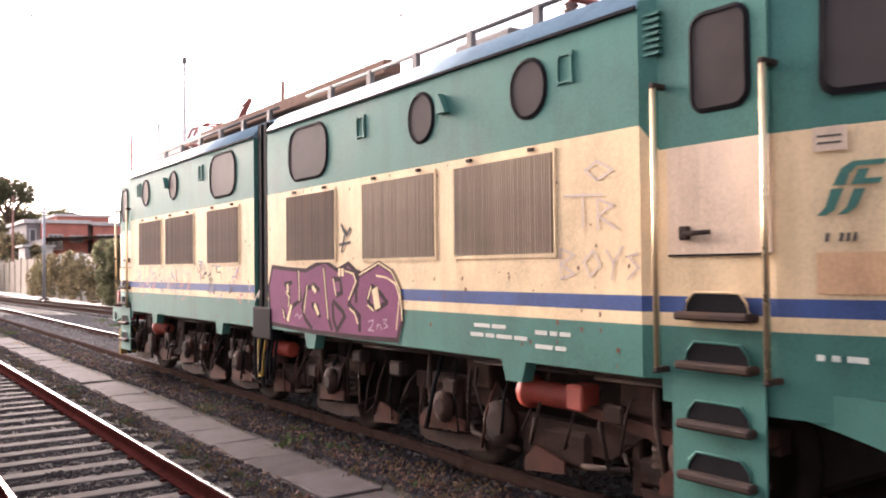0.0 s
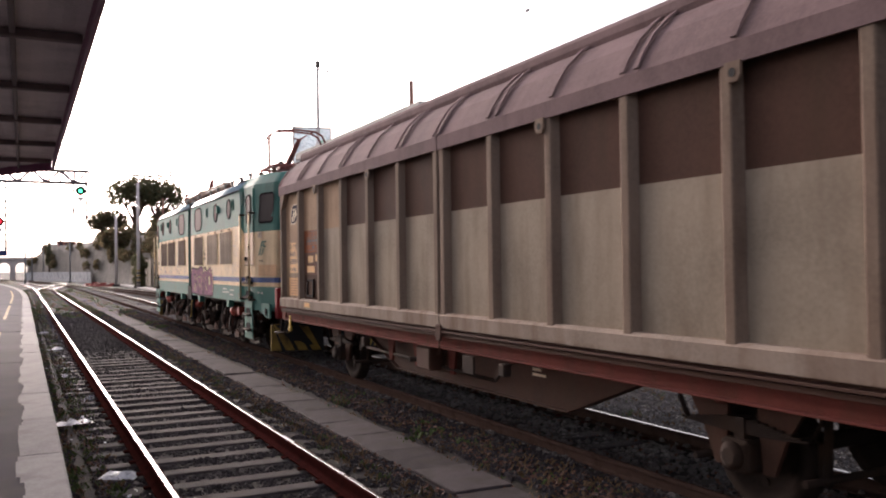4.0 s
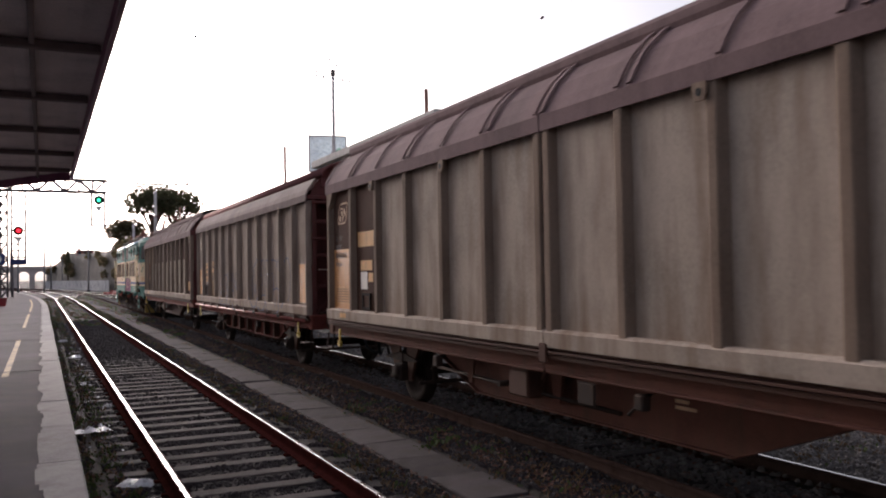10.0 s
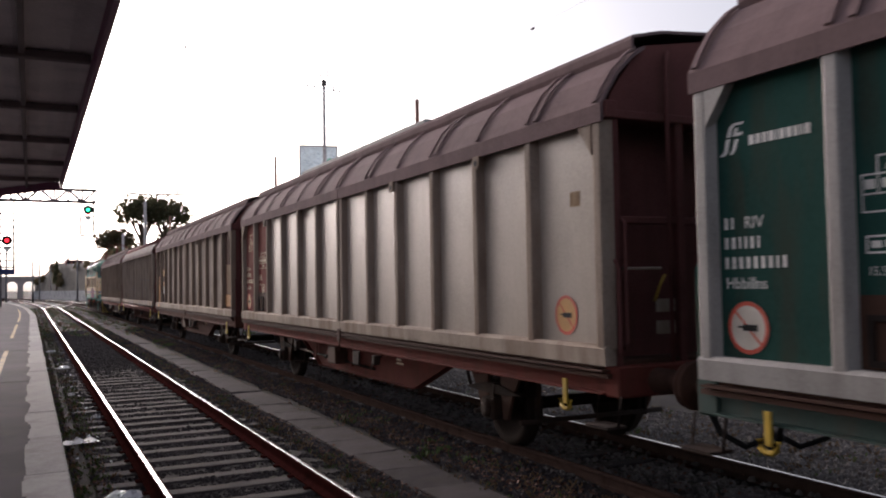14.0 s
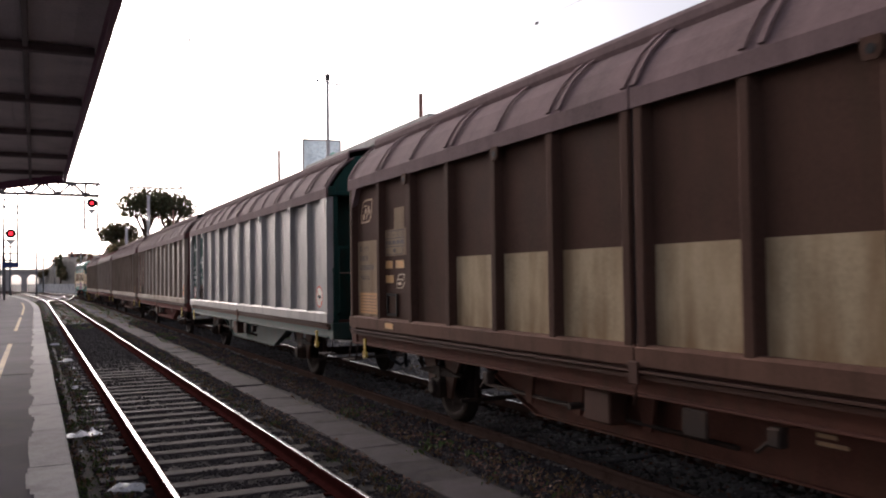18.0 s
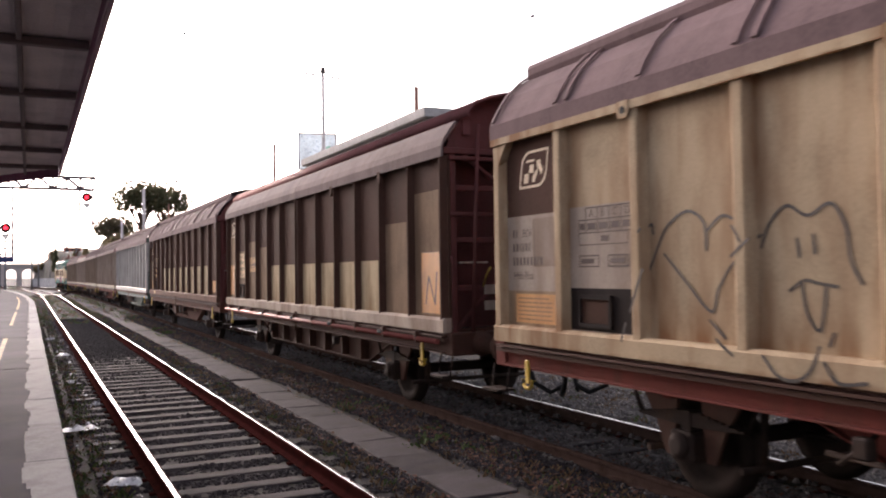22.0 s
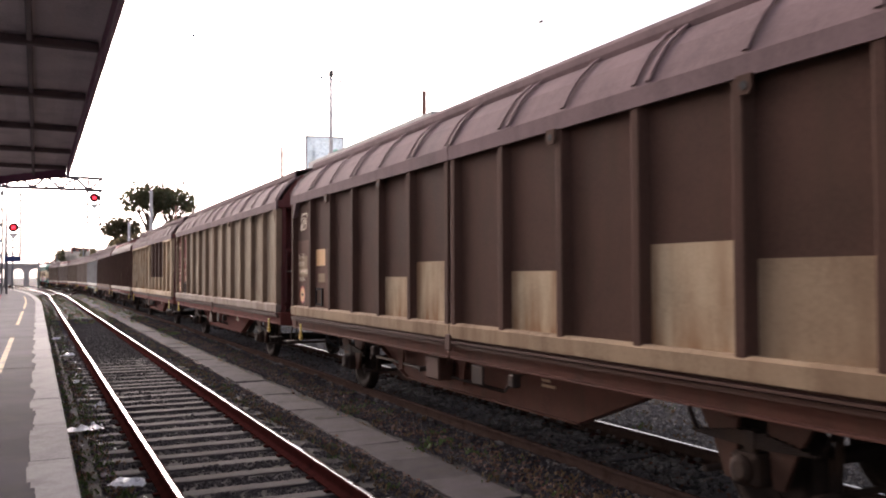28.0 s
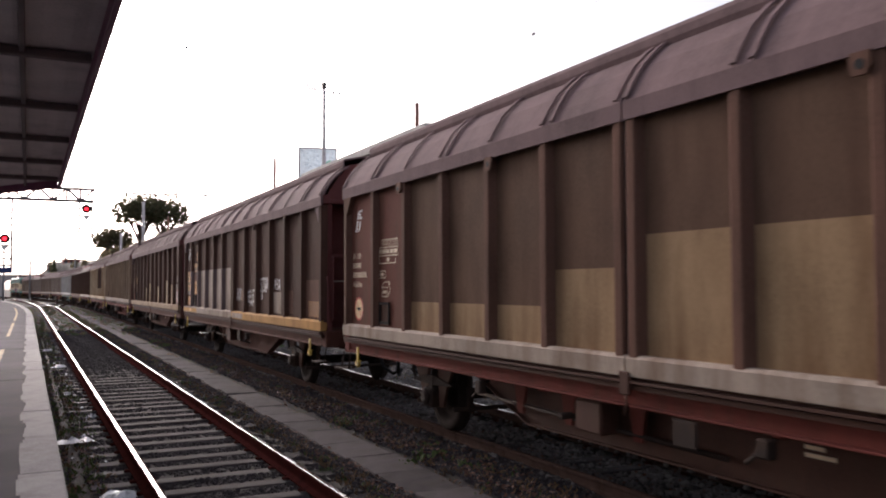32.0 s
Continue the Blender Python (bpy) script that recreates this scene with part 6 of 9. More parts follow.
for e, kind in ((7.33, 1), (4.90, 0), (3.35, 0), (10.12, 1), (12.40, 0), (14.0, 0)):
    for t in (-1, 1):
        if kind:
            window_plate(loco, "engine_room_window", t * LW, LY(e), 3.30, 1.06, 0.66, 0.25, t)
        else:
            window_plate(loco, "porthole", t * LW, LY(e), 3.34, 0.46, 0.50, 0.225, t)
for e in (6.05, 2.92, 11.05, 14.45):
    for t in (-1, 1):
        b = Build()
        x0, x1 = sorted((t * LW, t * (LW + 0.02)))
        for dy, dz, w, h in ((-0.075, 0, 0.014, 0.22), (0.075, 0, 0.014, 0.22), (0, 0.103, 0.136, 0.014), (0, -0.103, 0.136, 0.014)):
            b.box(x0, x1, LY(e) + dy - w / 2, LY(e) + dy + w / 2, 3.42 + dz - h / 2, 3.42 + dz + h / 2)
        for dy in (-0.075, 0.075):
            for dz in (-0.1, 0.1):
                b.box(x0, x1 + 0.004 * (t > 0), LY(e) + dy - 0.016, LY(e) + dy + 0.016, 3.42 + dz - 0.02, 3.42 + dz + 0.02)
        part("lifting_bracket", b, M["lgreen"], loco)
for e in (4.50, 12.75):
    for t in (-1, 1):
        b = Build().prism([(LY(e) - 0.08, 3.32), (LY(e) + 0.06, 3.32), (LY(e) + 0.06, 3.50), (LY(e) + 0.02, 3.50)], min(t * LW, t * (LW + 0.07)), max(t * LW, t * (LW + 0.07)), "x")
        part("side_lamp_hood", b, M["lgreen"], loco)
for k in range(7):
    z = 3.35 + 0.045 * k
    for t in (-1, 1):
        part("louvre", Build().box(min(t * 1.40, t * 1.445), max(t * 1.40, t * 1.445), LY(2.03), LY(2.18), z, z + 0.02), M["lgreen"], loco)
part("body_gutter", Build().box(-LW - 0.03, -LW + 0.01, LY(2.2), LY(8.52), 3.685, 3.71), M["rubber"], loco)
part("body_gutter", Build().box(-LW - 0.03, -LW + 0.01, LY(8.97), LY(15.02), 3.685, 3.71), M["rubber"], loco)
for e in (3.58, 7.3, 10.3, 13.5):
    part("jacking_bracket", Build().prism([(LY(e) - 0.16, 1.16), (LY(e) + 0.16, 1.16), (LY(e) + 0.10, 0.98), (LY(e) - 0.10, 0.98)], -LW, -LW + 0.12, "x"), M["lgreen"], loco)
# emblem of two leaning strokes, inscriptions as bars
b = Build()
X = lambda e: -(1.352 - (2.20 - 1.2 - e) / 0.78 * 0.18)
for pts in (((0.0, 0.0), (0.16, 0.0), (0.30, 0.10), (0.40, 0.50), (0.18, 0.50), (0.13, 0.16)), ((0.20, 0.56), (0.42, 0.56), (0.46, 0.78), (0.58, 0.90), (1.02, 0.90), (1.06, 1.0), (0.48, 1.0), (0.30, 0.88)),
            ((0.36, 0.0), (0.54, 0.02), (0.68, 0.14), (0.78, 0.48), (0.58, 0.48), (0.50, 0.14)), ((0.52, 0.56), (1.0, 0.56), (1.03, 0.66), (0.74, 0.66), (0.78, 0.84), (0.60, 0.84))):
    q = [(0.97 - 0.30 * u - 0.05 * v, 2.19 + 0.30 * v) for u, v in pts]
    b.add([(X(e) - 0.012, LY(e), z) for e, z in q], [tuple(range(len(q)))])
part("side_emblem", b, M["lgreen"], loco, "green two-stroke emblem")
b = Build()
for k in range(4):
    e = 0.93 - (0.0, 0.075, 0.11, 0.145)[k]
    b.add([(X(e) - 0.012, LY(e), 2.04), (X(e - 0.022) - 0.012, LY(e - 0.022), 2.04), (X(e - 0.022) - 0.012, LY(e - 0.03), 2.09), (X(e) - 0.012, LY(e - 0.008), 2.09)], [(0, 1, 2, 3)])
part("side_number_bars", b, M["dimplate"], loco)["kind"] = "stuff"
b = Build()
b.add([(X(e) - 0.010, LY(e), z) for e, z in ((0.985, 2.56), (0.80, 2.56), (0.80, 2.70), (0.985, 2.70))], [(0, 1, 2, 3)])
for z in (2.60, 2.64):
    b.add([(X(e) - 0.013, LY(e), q) for e, q in ((0.96, z), (0.83, z), (0.83, z + 0.012), (0.96, z + 0.012))], [(0, 1, 2, 3)], 1)
part("notice_plate", b, [M["ldoor"], M["dimplate"]], loco, "small cream notice plate")
b = Build()
for e0, z, ws in ((5.0 - 0.9, 1.40, (0.22, 0.18)), (4.15, 1.32, (0.18, 0.12, 0.2, 0.16)), (3.3, 1.38, (0.14, 0.08, 0.12)), (3.3, 1.27, (0.2, 0.12)), (0.98, 1.36, (0.05, 0.05, 0.12))):
    for w in ws:
        xx = -(LW + 0.004) if e0 > 2.2 else X(e0) - 0.02
        b.box(xx - 0.002, xx, LY(e0 - w), LY(e0), z, z + 0.034)
        e0 -= w + 0.03
part("inscription_bars", b, M["paleink"], loco)

# graffiti panel beside the joint: purple field, dark outline, pale letter shapes
b = Build()
x = -(LW + 0.005)
fld = [(8.44, 1.22), (8.48, 1.70), (8.36, 1.95), (7.9, 1.92), (7.4, 1.90), (7.1, 1.97), (6.9, 2.0), (6.6, 1.90), (6.35, 1.97), (6.1, 1.85), (5.7, 1.97), (5.45, 1.88), (5.30, 1.70), (5.26, 1.4), (5.36, 1.20), (6.0, 1.185), (7.2, 1.18)]
b.add([(x, LY(e), z) for e, z in fld], [tuple(range(len(fld)))], 0)


def brush(pts, w, mat, lift):
    for (ya, za), (yb, zb) in zip(pts, pts[1:]):
        dy, dz = yb - ya, zb - za
        k = math.hypot(dy, dz)
        ny, nz, ey, ez = -dz / k * w / 2, dy / k * w / 2, dy / k * w * 0.35, dz / k * w * 0.35
        b.add([(x - lift, LY(ya + ny - ey), za + nz - ez), (x - lift, LY(ya - ny - ey), za - nz - ez), (x - lift, LY(yb - ny + ey), zb - nz + ez), (x - lift, LY(yb + ny + ey), zb + nz + ez)], [(0, 1, 2, 3)], mat)


brush(fld + fld[:1], 0.05, 3, 0.0015)
brush(fld[9:14], 0.02, 1, 0.0045)
OUTLINES = ([(7.61, 1.91), (7.59, 1.73), (7.54, 1.55), (7.79, 1.45), (7.91, 1.28), (8.05, 1.41)], [(7.79, 1.75), (7.98, 1.73), (7.86, 1.65), (7.86, 1.47)], [(7.36, 1.72), (7.5, 1.47), (7.43, 1.33), (7.25, 1.22)],
            [(6.93, 1.93), (6.89, 1.66), (6.83, 1.37), (6.75, 1.24)], [(7.32, 1.69), (7.19, 1.73), (7.06, 1.67)], [(7.23, 1.5), (7.1, 1.49), (7.04, 1.37), (7.21, 1.48)], [(6.7, 1.8), (6.54, 1.8), (6.5, 1.65), (6.62, 1.62)])
BOWLS = ([(6.42, 1.9), (6.18, 1.86), (6.15, 1.74), (6.3, 1.61), (6.34, 1.53), (6.11, 1.41), (6.11, 1.26)], [(6.7, 1.55), (6.48, 1.44), (6.44, 1.39), (6.62, 1.23), (6.7, 1.34), (6.72, 1.51)],
         [(6.11, 1.88), (6.18, 1.69), (6.18, 1.57)], [(5.84, 1.73), (5.66, 1.65), (5.55, 1.57), (5.73, 1.5), (5.88, 1.52), (5.93, 1.59), (5.84, 1.73)])
GLINTS = ([(7.59, 1.89), (7.57, 1.54)], [(6.93, 1.92), (6.89, 1.66), (6.83, 1.35)], [(7.36, 1.72), (7.45, 1.4)], [(6.7, 1.8), (6.64, 1.62)], [(6.42, 1.89), (6.24, 1.86), (6.18, 1.78), (6.34, 1.58)], [(6.32, 1.48), (6.22, 1.44), (6.15, 1.33)],
          [(5.75, 1.84), (5.55, 1.82), (5.38, 1.76), (5.31, 1.63), (5.37, 1.31)], [(5.86, 1.72), (5.93, 1.6)], [(5.93, 1.53), (5.82, 1.48)], [(7.95, 1.63), (7.86, 1.57), (7.88, 1.46)], [(8.05, 1.41), (8.0, 1.31)])
PATCHES = ([(7.81, 1.46), (7.91, 1.29)], [(7.91, 1.71), (7.9, 1.65)], [(7.21, 1.70), (7.15, 1.66)], [(7.16, 1.49), (7.08, 1.4)], [(6.55, 1.90), (6.56, 1.85)], [(6.48, 1.90), (6.48, 1.85)])
SMALL = ([(5.92, 1.36), (5.82, 1.38), (5.84, 1.32), (5.92, 1.27), (5.81, 1.27)], [(5.75, 1.28), (5.74, 1.33), (5.68, 1.34), (5.66, 1.29)], [(5.62, 1.39), (5.55, 1.4), (5.6, 1.36), (5.53, 1.33), (5.62, 1.3)], [(7.7, 1.34), (7.62, 1.38), (7.58, 1.32), (7.5, 1.37)])
for pts in OUTLINES + BOWLS:
    brush(pts, 0.055, 3, 0.002)
for pts in PATCHES:
    brush(pts, 0.055, 1, 0.003)
brush([(5.78, 1.67), (5.74, 1.54)], 0.12, 1, 0.003)
for pts in GLINTS:
    brush(pts, 0.021, 1, 0.0038)
for pts in SMALL:
    brush(pts, 0.012, 4, 0.0042)
brush([(6.5, 2.1), (6.42, 2.3), (6.5, 2.4), (6.38, 2.28), (6.3, 2.35)], 0.035, 2, 0.002)
brush([(6.55, 2.18), (6.3, 2.2)], 0.03, 2, 0.002)
part("graffiti", b, [M["purple"], M["lcream"], M["black"], M["plum"], M["lilac"]], loco, "purple sprayed graffiti lettering")
M["scribble"] = material("faint_grey_scribble", (0.50, 0.40, 0.34), rough=0.6, bump=0.0)
M["chip"] = material("rust_chip_brown", (0.14, 0.055, 0.03), rough=0.9, bump=0.2)
M["redscribble"] = material("faded_red_scribble", (0.42, 0.14, 0.10), rough=0.6, bump=0.0)
M["bluescribble"] = material("blue_grey_scribble", (0.10, 0.12, 0.22), rough=0.6, bump=0.0)
b = Build()
r = random.Random(31)
for k in range(70):
    e = r.uniform(9.0, 14.8)
    z = r.uniform(1.5, 1.98)
    pts = [(e, z)]
    for _ in range(5):
        pts.append((pts[-1][0] + r.uniform(-0.13, 0.13), min(2.05, max(1.45, pts[-1][1] + r.uniform(-0.14, 0.14)))))
    pts = [p for i, p in enumerate(pts) if i == 0 or math.dist(p, pts[i - 1]) > 0.01]
    brush(pts, r.choice((0.01, 0.014, 0.018)), r.choice((0, 0, 1, 1, 2, 3)), -0.003 + 0.004 + 0.0001 * k)
part("scribbles", b, [M["bluescribble"], M["redscribble"], M["black"], M["scribble"]], loco, "thin coloured scribbles")["kind"] = "stuff"
chips = Build()
for k in range(190):          # rust chips and scratches low on the body
    e, z, q = r.uniform(2.3, 15.0), r.choice((r.uniform(1.2, 1.9), r.uniform(1.6, 2.9))), r.uniform(0.006, 0.022)
    if 8.45 < e < 9.02:
        continue
    chips.add([(-(LW + 0.0035), LY(e) + q * r.uniform(0.5, 1) * math.cos(a), z + q * r.uniform(0.6, 1.6) * math.sin(a)) for a in (0, 1.2, 2.3, 3.3, 4.4, 5.3)], [(0, 1, 2, 3, 4, 5)])
part("rust_chip", chips, M["chip"], loco, "small rust chips")["kind"] = "stuff"
b = Build()
for pts in ([(2.72, 2.62), (2.6, 2.68), (2.45, 2.6), (2.6, 2.54), (2.72, 2.62)], [(2.95, 2.45), (2.55, 2.43)], [(2.75, 2.45), (2.75, 2.2)], [(2.6, 2.18), (2.6, 2.4), (2.45, 2.35), (2.6, 2.28), (2.42, 2.18)], [(3.0, 1.82), (3.0, 2.05), (2.85, 2.0), (3.0, 1.93), (2.85, 1.86), (3.0, 1.82)], [(2.75, 1.95), (2.65, 2.03), (2.58, 1.92), (2.68, 1.84), (2.75, 1.95)], [(2.52, 2.03), (2.45, 1.93), (2.37, 2.05)], [(2.45, 1.93), (2.47, 1.82)], [(2.22, 2.0), (2.31, 1.98), (2.22, 1.9), (2.32, 1.82)]):
    b = Build()
    brush(pts, 0.016, 0, 0.001)
    part("faint_letter", b, M["scribble"], loco, "faint grey scribbled letter")

# ---------------- bogies
for c in (3.40, 8.55, 13.70):
    for a in (-1.425, 1.425):
        wheelset(loco, LY(c + a), 0.60)
    for t in (-1, 1):
        x = t * 1.12
        b = Build()
        b.prism([(LY(c) - 2.05, 0.72), (LY(c) - 2.05, 0.88), (LY(c) - 0.75, 0.90), (LY(c) - 0.5, 0.66), (LY(c) + 0.5, 0.66), (LY(c) + 0.75, 0.90), (LY(c) + 2.05, 0.88), (LY(c) + 2.05, 0.72), (LY(c) + 0.95, 0.66), (LY(c) + 0.62, 0.44), (LY(c) - 0.62, 0.44), (LY(c) - 0.95, 0.66)], x - 0.06, x + 0.06, "x")
        fr = part("bogie_frame", b, M["bogie"], loco, "rusty bogie side frame")
        for a in (-1.425, 1.425):
            y = LY(c + a)
            b = Build().cbox(x - 0.14, x + 0.14, y - 0.2, y + 0.2, 0.42, 0.80, 0.04)
            b.turned([(0, 0.15), (t * 0.05, 0.15), (t * 0.09, 0.07)], (x + t * 0.14, y, 0.6), "x", 14)
            part("axle_box", b, M["bogie"], fr)
            for k in (-0.32, 0.32):
                b = Build().turned([(0.06 * i + o, q) for i in range(5) for o, q in ((0.0, 0.06), (0.012, 0.085), (0.036, 0.085), (0.048, 0.06))], (x + t * 0.03, y + k, 0.46), "z", 10)
                part("coil_spring", b, M["iron"], fr)
            b = Build()
            k = 0.56
            b.cbox(x - 0.05, x + 0.08, y + k - 0.05, y + k + 0.05, 0.22, 0.78, 0.015)
            b.cbox(x - 0.08, x + 0.08, y + k - 0.34, y + k - 0.04, 0.32, 0.52, 0.03)
            part("brake_block_hanger", b, M["bogie"], fr)
            b = Build()
            b.prism([(y - 0.55, 0.26), (y - 0.1, 0.20), (y + 0.45, 0.22), (y + 0.5, 0.30), (y, 0.34), (y - 0.5, 0.38)], x + t * 0.05, x + t * 0.09, "x")
            part("brake_lever", b, M["bogie"], fr)
            b = Build().tube([(x + t * 0.1, y + 0.3, 1.1), (x + t * 0.14, y + 0.28, 0.8), (x + t * 0.12, y + 0.2, 0.35)], 0.03, 6)
            part("sand_pipe", b, M["iron"], fr)
            b = Build().tube([(x + t * 0.08, y - 0.35, 1.1), (x + t * 0.16, y - 0.4, 0.85), (x + t * 0.1, y - 0.3, 0.4)], 0.02, 6)
            part("sand_pipe", b, M["iron"], fr)
        b = Build().turned([(-0.26, 0.07), (-0.24, 0.10), (0.2, 0.10), (0.22, 0.14), (0.30, 0.14), (0.31, 0.08)], (x + t * 0.12, LY(c) - 0.05, 0.88), "y", 14)
        part("brake_cylinder", b, M["orangecyl"], fr, "orange-red brake cylinder")
        b = Build()
        b.cbox(x - 0.1, x + 0.12, LY(c) - 0.42, LY(c) + 0.40, 0.30, 0.62, 0.05)
        b.turned([(0, 0.2), (t * 0.07, 0.2), (t * 0.1, 0.1)], (x + t * 0.1, LY(c) + 0.62, 0.55), "x", 14)
        part("drive_case", b, M["bogie"], fr)
        for k in (-0.95, 0.95):
            b = Build().cbox(x - 0.12, x + 0.10, LY(c + k) - 0.18, LY(c + k) + 0.18, 0.82, 1.12, 0.02)
            part("sand_box", b, M["bogie"], fr)
            b = Build().tube([(x + t * 0.05, LY(c + k) + 0.2, 0.5), (x + t * 0.14, LY(c + k) + 0.05, 0.42), (x + t * 0.12, LY(c + k * 0.4), 0.36)], 0.024, 6)
            part("air_pipe", b, M["iron"], fr)
    part("motor_block", Build().cbox(-0.62, 0.62, LY(c) - 1.9, LY(c) + 1.9, 0.3, 1.1, 0.08), M["iron"], loco)
r = random.Random(52)
for k in range(52):           # hoses, pipes and conduits hanging along the bogies
    e = 1.5 + 13.6 * k / 51 + r.uniform(-0.1, 0.1)
    x0, z0, z1, run = r.uniform(-1.32, -1.2), r.uniform(0.85, 1.08), r.uniform(0.3, 0.62), r.uniform(-0.35, 0.35)
    pts = [(x0 + 0.08, LY(e), z0), (x0, LY(e + 0.2 * run), (z0 + z1) / 2 + 0.05), (x0 - r.uniform(0, 0.05), LY(e + 0.6 * run), z1), (x0 + 0.1, LY(e + run), z1 + r.uniform(0.02, 0.25))]
    part("hose", Build().tube(pts, r.choice((0.012, 0.016, 0.024)), 6), M[r.choice(("rubber", "iron", "guard", "bogie"))], loco)
for k in range(11):           # guard plates under the bogies
    e, w_ = 1.9 + 1.25 * k + r.uniform(-0.15, 0.15), r.uniform(0.45, 0.75)
    z0 = r.uniform(0.24, 0.40)
    part("guard_plate", Build().prism([(LY(e), z0 + 0.02), (LY(e + w_), z0 - 0.03), (LY(e + w_), z0 + 0.08), (LY(e + 0.7 * w_), z0 + 0.2), (LY(e), z0 + 0.12)], -1.275, -1.25, "x"), M["guard"], loco, "rusty guard plate")
for k in range(14):           # valves and junction boxes
    e, z0, q = 1.6 + 0.98 * k + r.uniform(-0.2, 0.2), r.uniform(0.55, 0.92), r.uniform(0.06, 0.12)
    part("valve_box", Build().cbox(-1.30, -1.17, LY(e) - q, LY(e) + q, z0, z0 + 1.4 * q, 0.02), M[r.choice(("bogie", "iron", "guard"))], loco)
for e in (1.5, 3.0, 5.0, 6.6, 9.4, 11.0, 13.0, 14.6):
    part("conduit", Build().tube([(-1.31, LY(e), 1.09), (-1.31, LY(e + 1.3), 1.075)], 0.018, 6), M["iron"], loco)
part("air_tank_plate", Build().prism([(LY(1.7), 0.60), (LY(3.5), 0.84), (LY(3.5), 0.90), (LY(1.7), 0.72)], -1.27, -1.10, "x"), M["guard"], loco, "red-brown slanted frame plate")
part("cylinder_flange", Build().cbox(-1.34, -1.14, LY(2.92), LY(3.10), 0.80, 1.0, 0.015), M["orangecyl"], loco, "bright red flange box")
part("frame_channel", Build().cbox(-1.30, 1.30, LY(0.5), LY(16.8), 1.08, 1.16, 0.02), M["iron"], loco)

# ---------------- roof equipment
for t in (-1, 1):
    for e0, e1 in ((2.4, 8.1), (9.0, 14.8)):
        b = Build().tube([(t * 1.08, LY(e0), 4.14), (t * 1.08, LY(e1), 4.14)], 0.022, 6)
        rr = part("roof_pipe", b, M["roofgear"], loco)
        e = e0 + 0.3
        while e < e1:
            part("pipe_stand", Build().cbox(t * 1.08 - 0.03, t * 1.08 + 0.03, LY(e) - 0.05, LY(e) + 0.05, 3.97, 4.16, 0.01), M["roofgear"], rr)
            e += 0.95
part("cable_duct_roof", Build().cbox(-0.95, -0.72, LY(6.4), LY(12.6), 4.12, 4.30, 0.02), M["dullbrown"], loco, "brown roof cable duct")
for e0, e1, x0, x1, h in ((4.3, 5.2, -0.85, 0.5, 0.12), (5.6, 6.3, -0.7, 0.6, 0.06), (11.6, 12.5, -0.8, 0.6, 0.22), (9.3, 10.3, -0.5, 0.8, 0.16)):
    part("roof_box", Build().cbox(x0, x1, LY(e0), LY(e1), 4.03, 4.06 + h, 0.03), M["roofgear"], loco)


def pantograph(c, raised, s):
    """Single-arm pantograph; c its base's middle, s the way its knee points."""
    b = Build()
    for t in (-1, 1):
        b.tube([(0.55 * t, LY(c) - 0.6, 4.36), (0.55 * t, LY(c) + 0.6, 4.36)], 0.035, 6)
    for k in (-0.6, 0.6):
        b.tube([(-0.55, LY(c) + k, 4.36), (0.55, LY(c) + k, 4.36)], 0.035, 6)
    p = part("pantograph", b, M["pantored"], loco, "red-brown single-arm pantograph")
    for t in (-1, 1):
        for k in (-0.6, 0.6):
            q = Build()
            q.turned([(0, 0.04), (0.02, 0.09), (0.05, 0.05), (0.08, 0.09), (0.11, 0.05), (0.14, 0.09), (0.17, 0.05), (0.2, 0.08), (0.24, 0.04)], (0.55 * t, LY(c) + k, 4.08), "z", 12)
            part("insulator", q, M["insulator"], p)
    y0 = LY(c) + 0.3 * s
    if raised:
        knee, head = Vector((0, LY(c) - 0.75 * s, 5.0)), Vector((0, LY(c) - 0.30 * s, 5.17))
        knee = Vector((0, y0 - 1.15 * s, 4.95))
        head = Vector((0, y0 - 0.85 * s, 5.16))
    else:
        knee, head = Vector((0, y0 + 0.95 * s, 4.98)), Vector((0, y0 - 0.2 * s, 4.62))
    part("lower_arm", Build().tube([(0, y0, 4.4), tuple(knee)], [0.085, 0.05], 8), M["pantored"], p)
    part("arm_base", Build().cbox(-0.2, 0.2, y0 - 0.16, y0 + 0.16, 4.34, 4.52, 0.03), M["pantored"], p)
    for t in (-1, 1):
        part("upper_arm", Build().tube([tuple(knee), (0.28 * t, head.y, head.z - 0.04)], 0.018, 6), M["pantored"], p)
    b = Build()
    for k in (-0.16, 0.16):
        b.tube([(-0.70, head.y + k, head.z - 0.22), (-0.62, head.y + k, head.z - 0.06), (-0.45, head.y + k, head.z + 0.03), (0, head.y + k, head.z + 0.06), (0.45, head.y + k, head.z + 0.03), (0.62, head.y + k, head.z - 0.06), (0.70, head.y + k, head.z - 0.22)], 0.024, 6)
    for t in (-0.4, 0.4):
        b.tube([(t, head.y - 0.16, head.z + 0.03), (t, head.y + 0.16, head.z + 0.03)], 0.02, 6)
    part("collector_head", b, M["pantored"], p)
    b = Build()
    for t in (-0.3, 0.3):
        b.tube([(t, y0 + 0.1, 4.42), (t, y0 - 0.7 * s, 4.46)], 0.045, 8)
    part("raising_spring", b, M["roofgear"], p)


pantograph(3.2, True, 1)
pantograph(13.9, False, -1)
b = Build().turned([(0, 0.12), (-0.1, 0.12), (-0.13, 0.09)], (-0.0, LY(0.42), 3.92), "y", 16)
part("roof_headlight", b, M["lgreen"], loco)


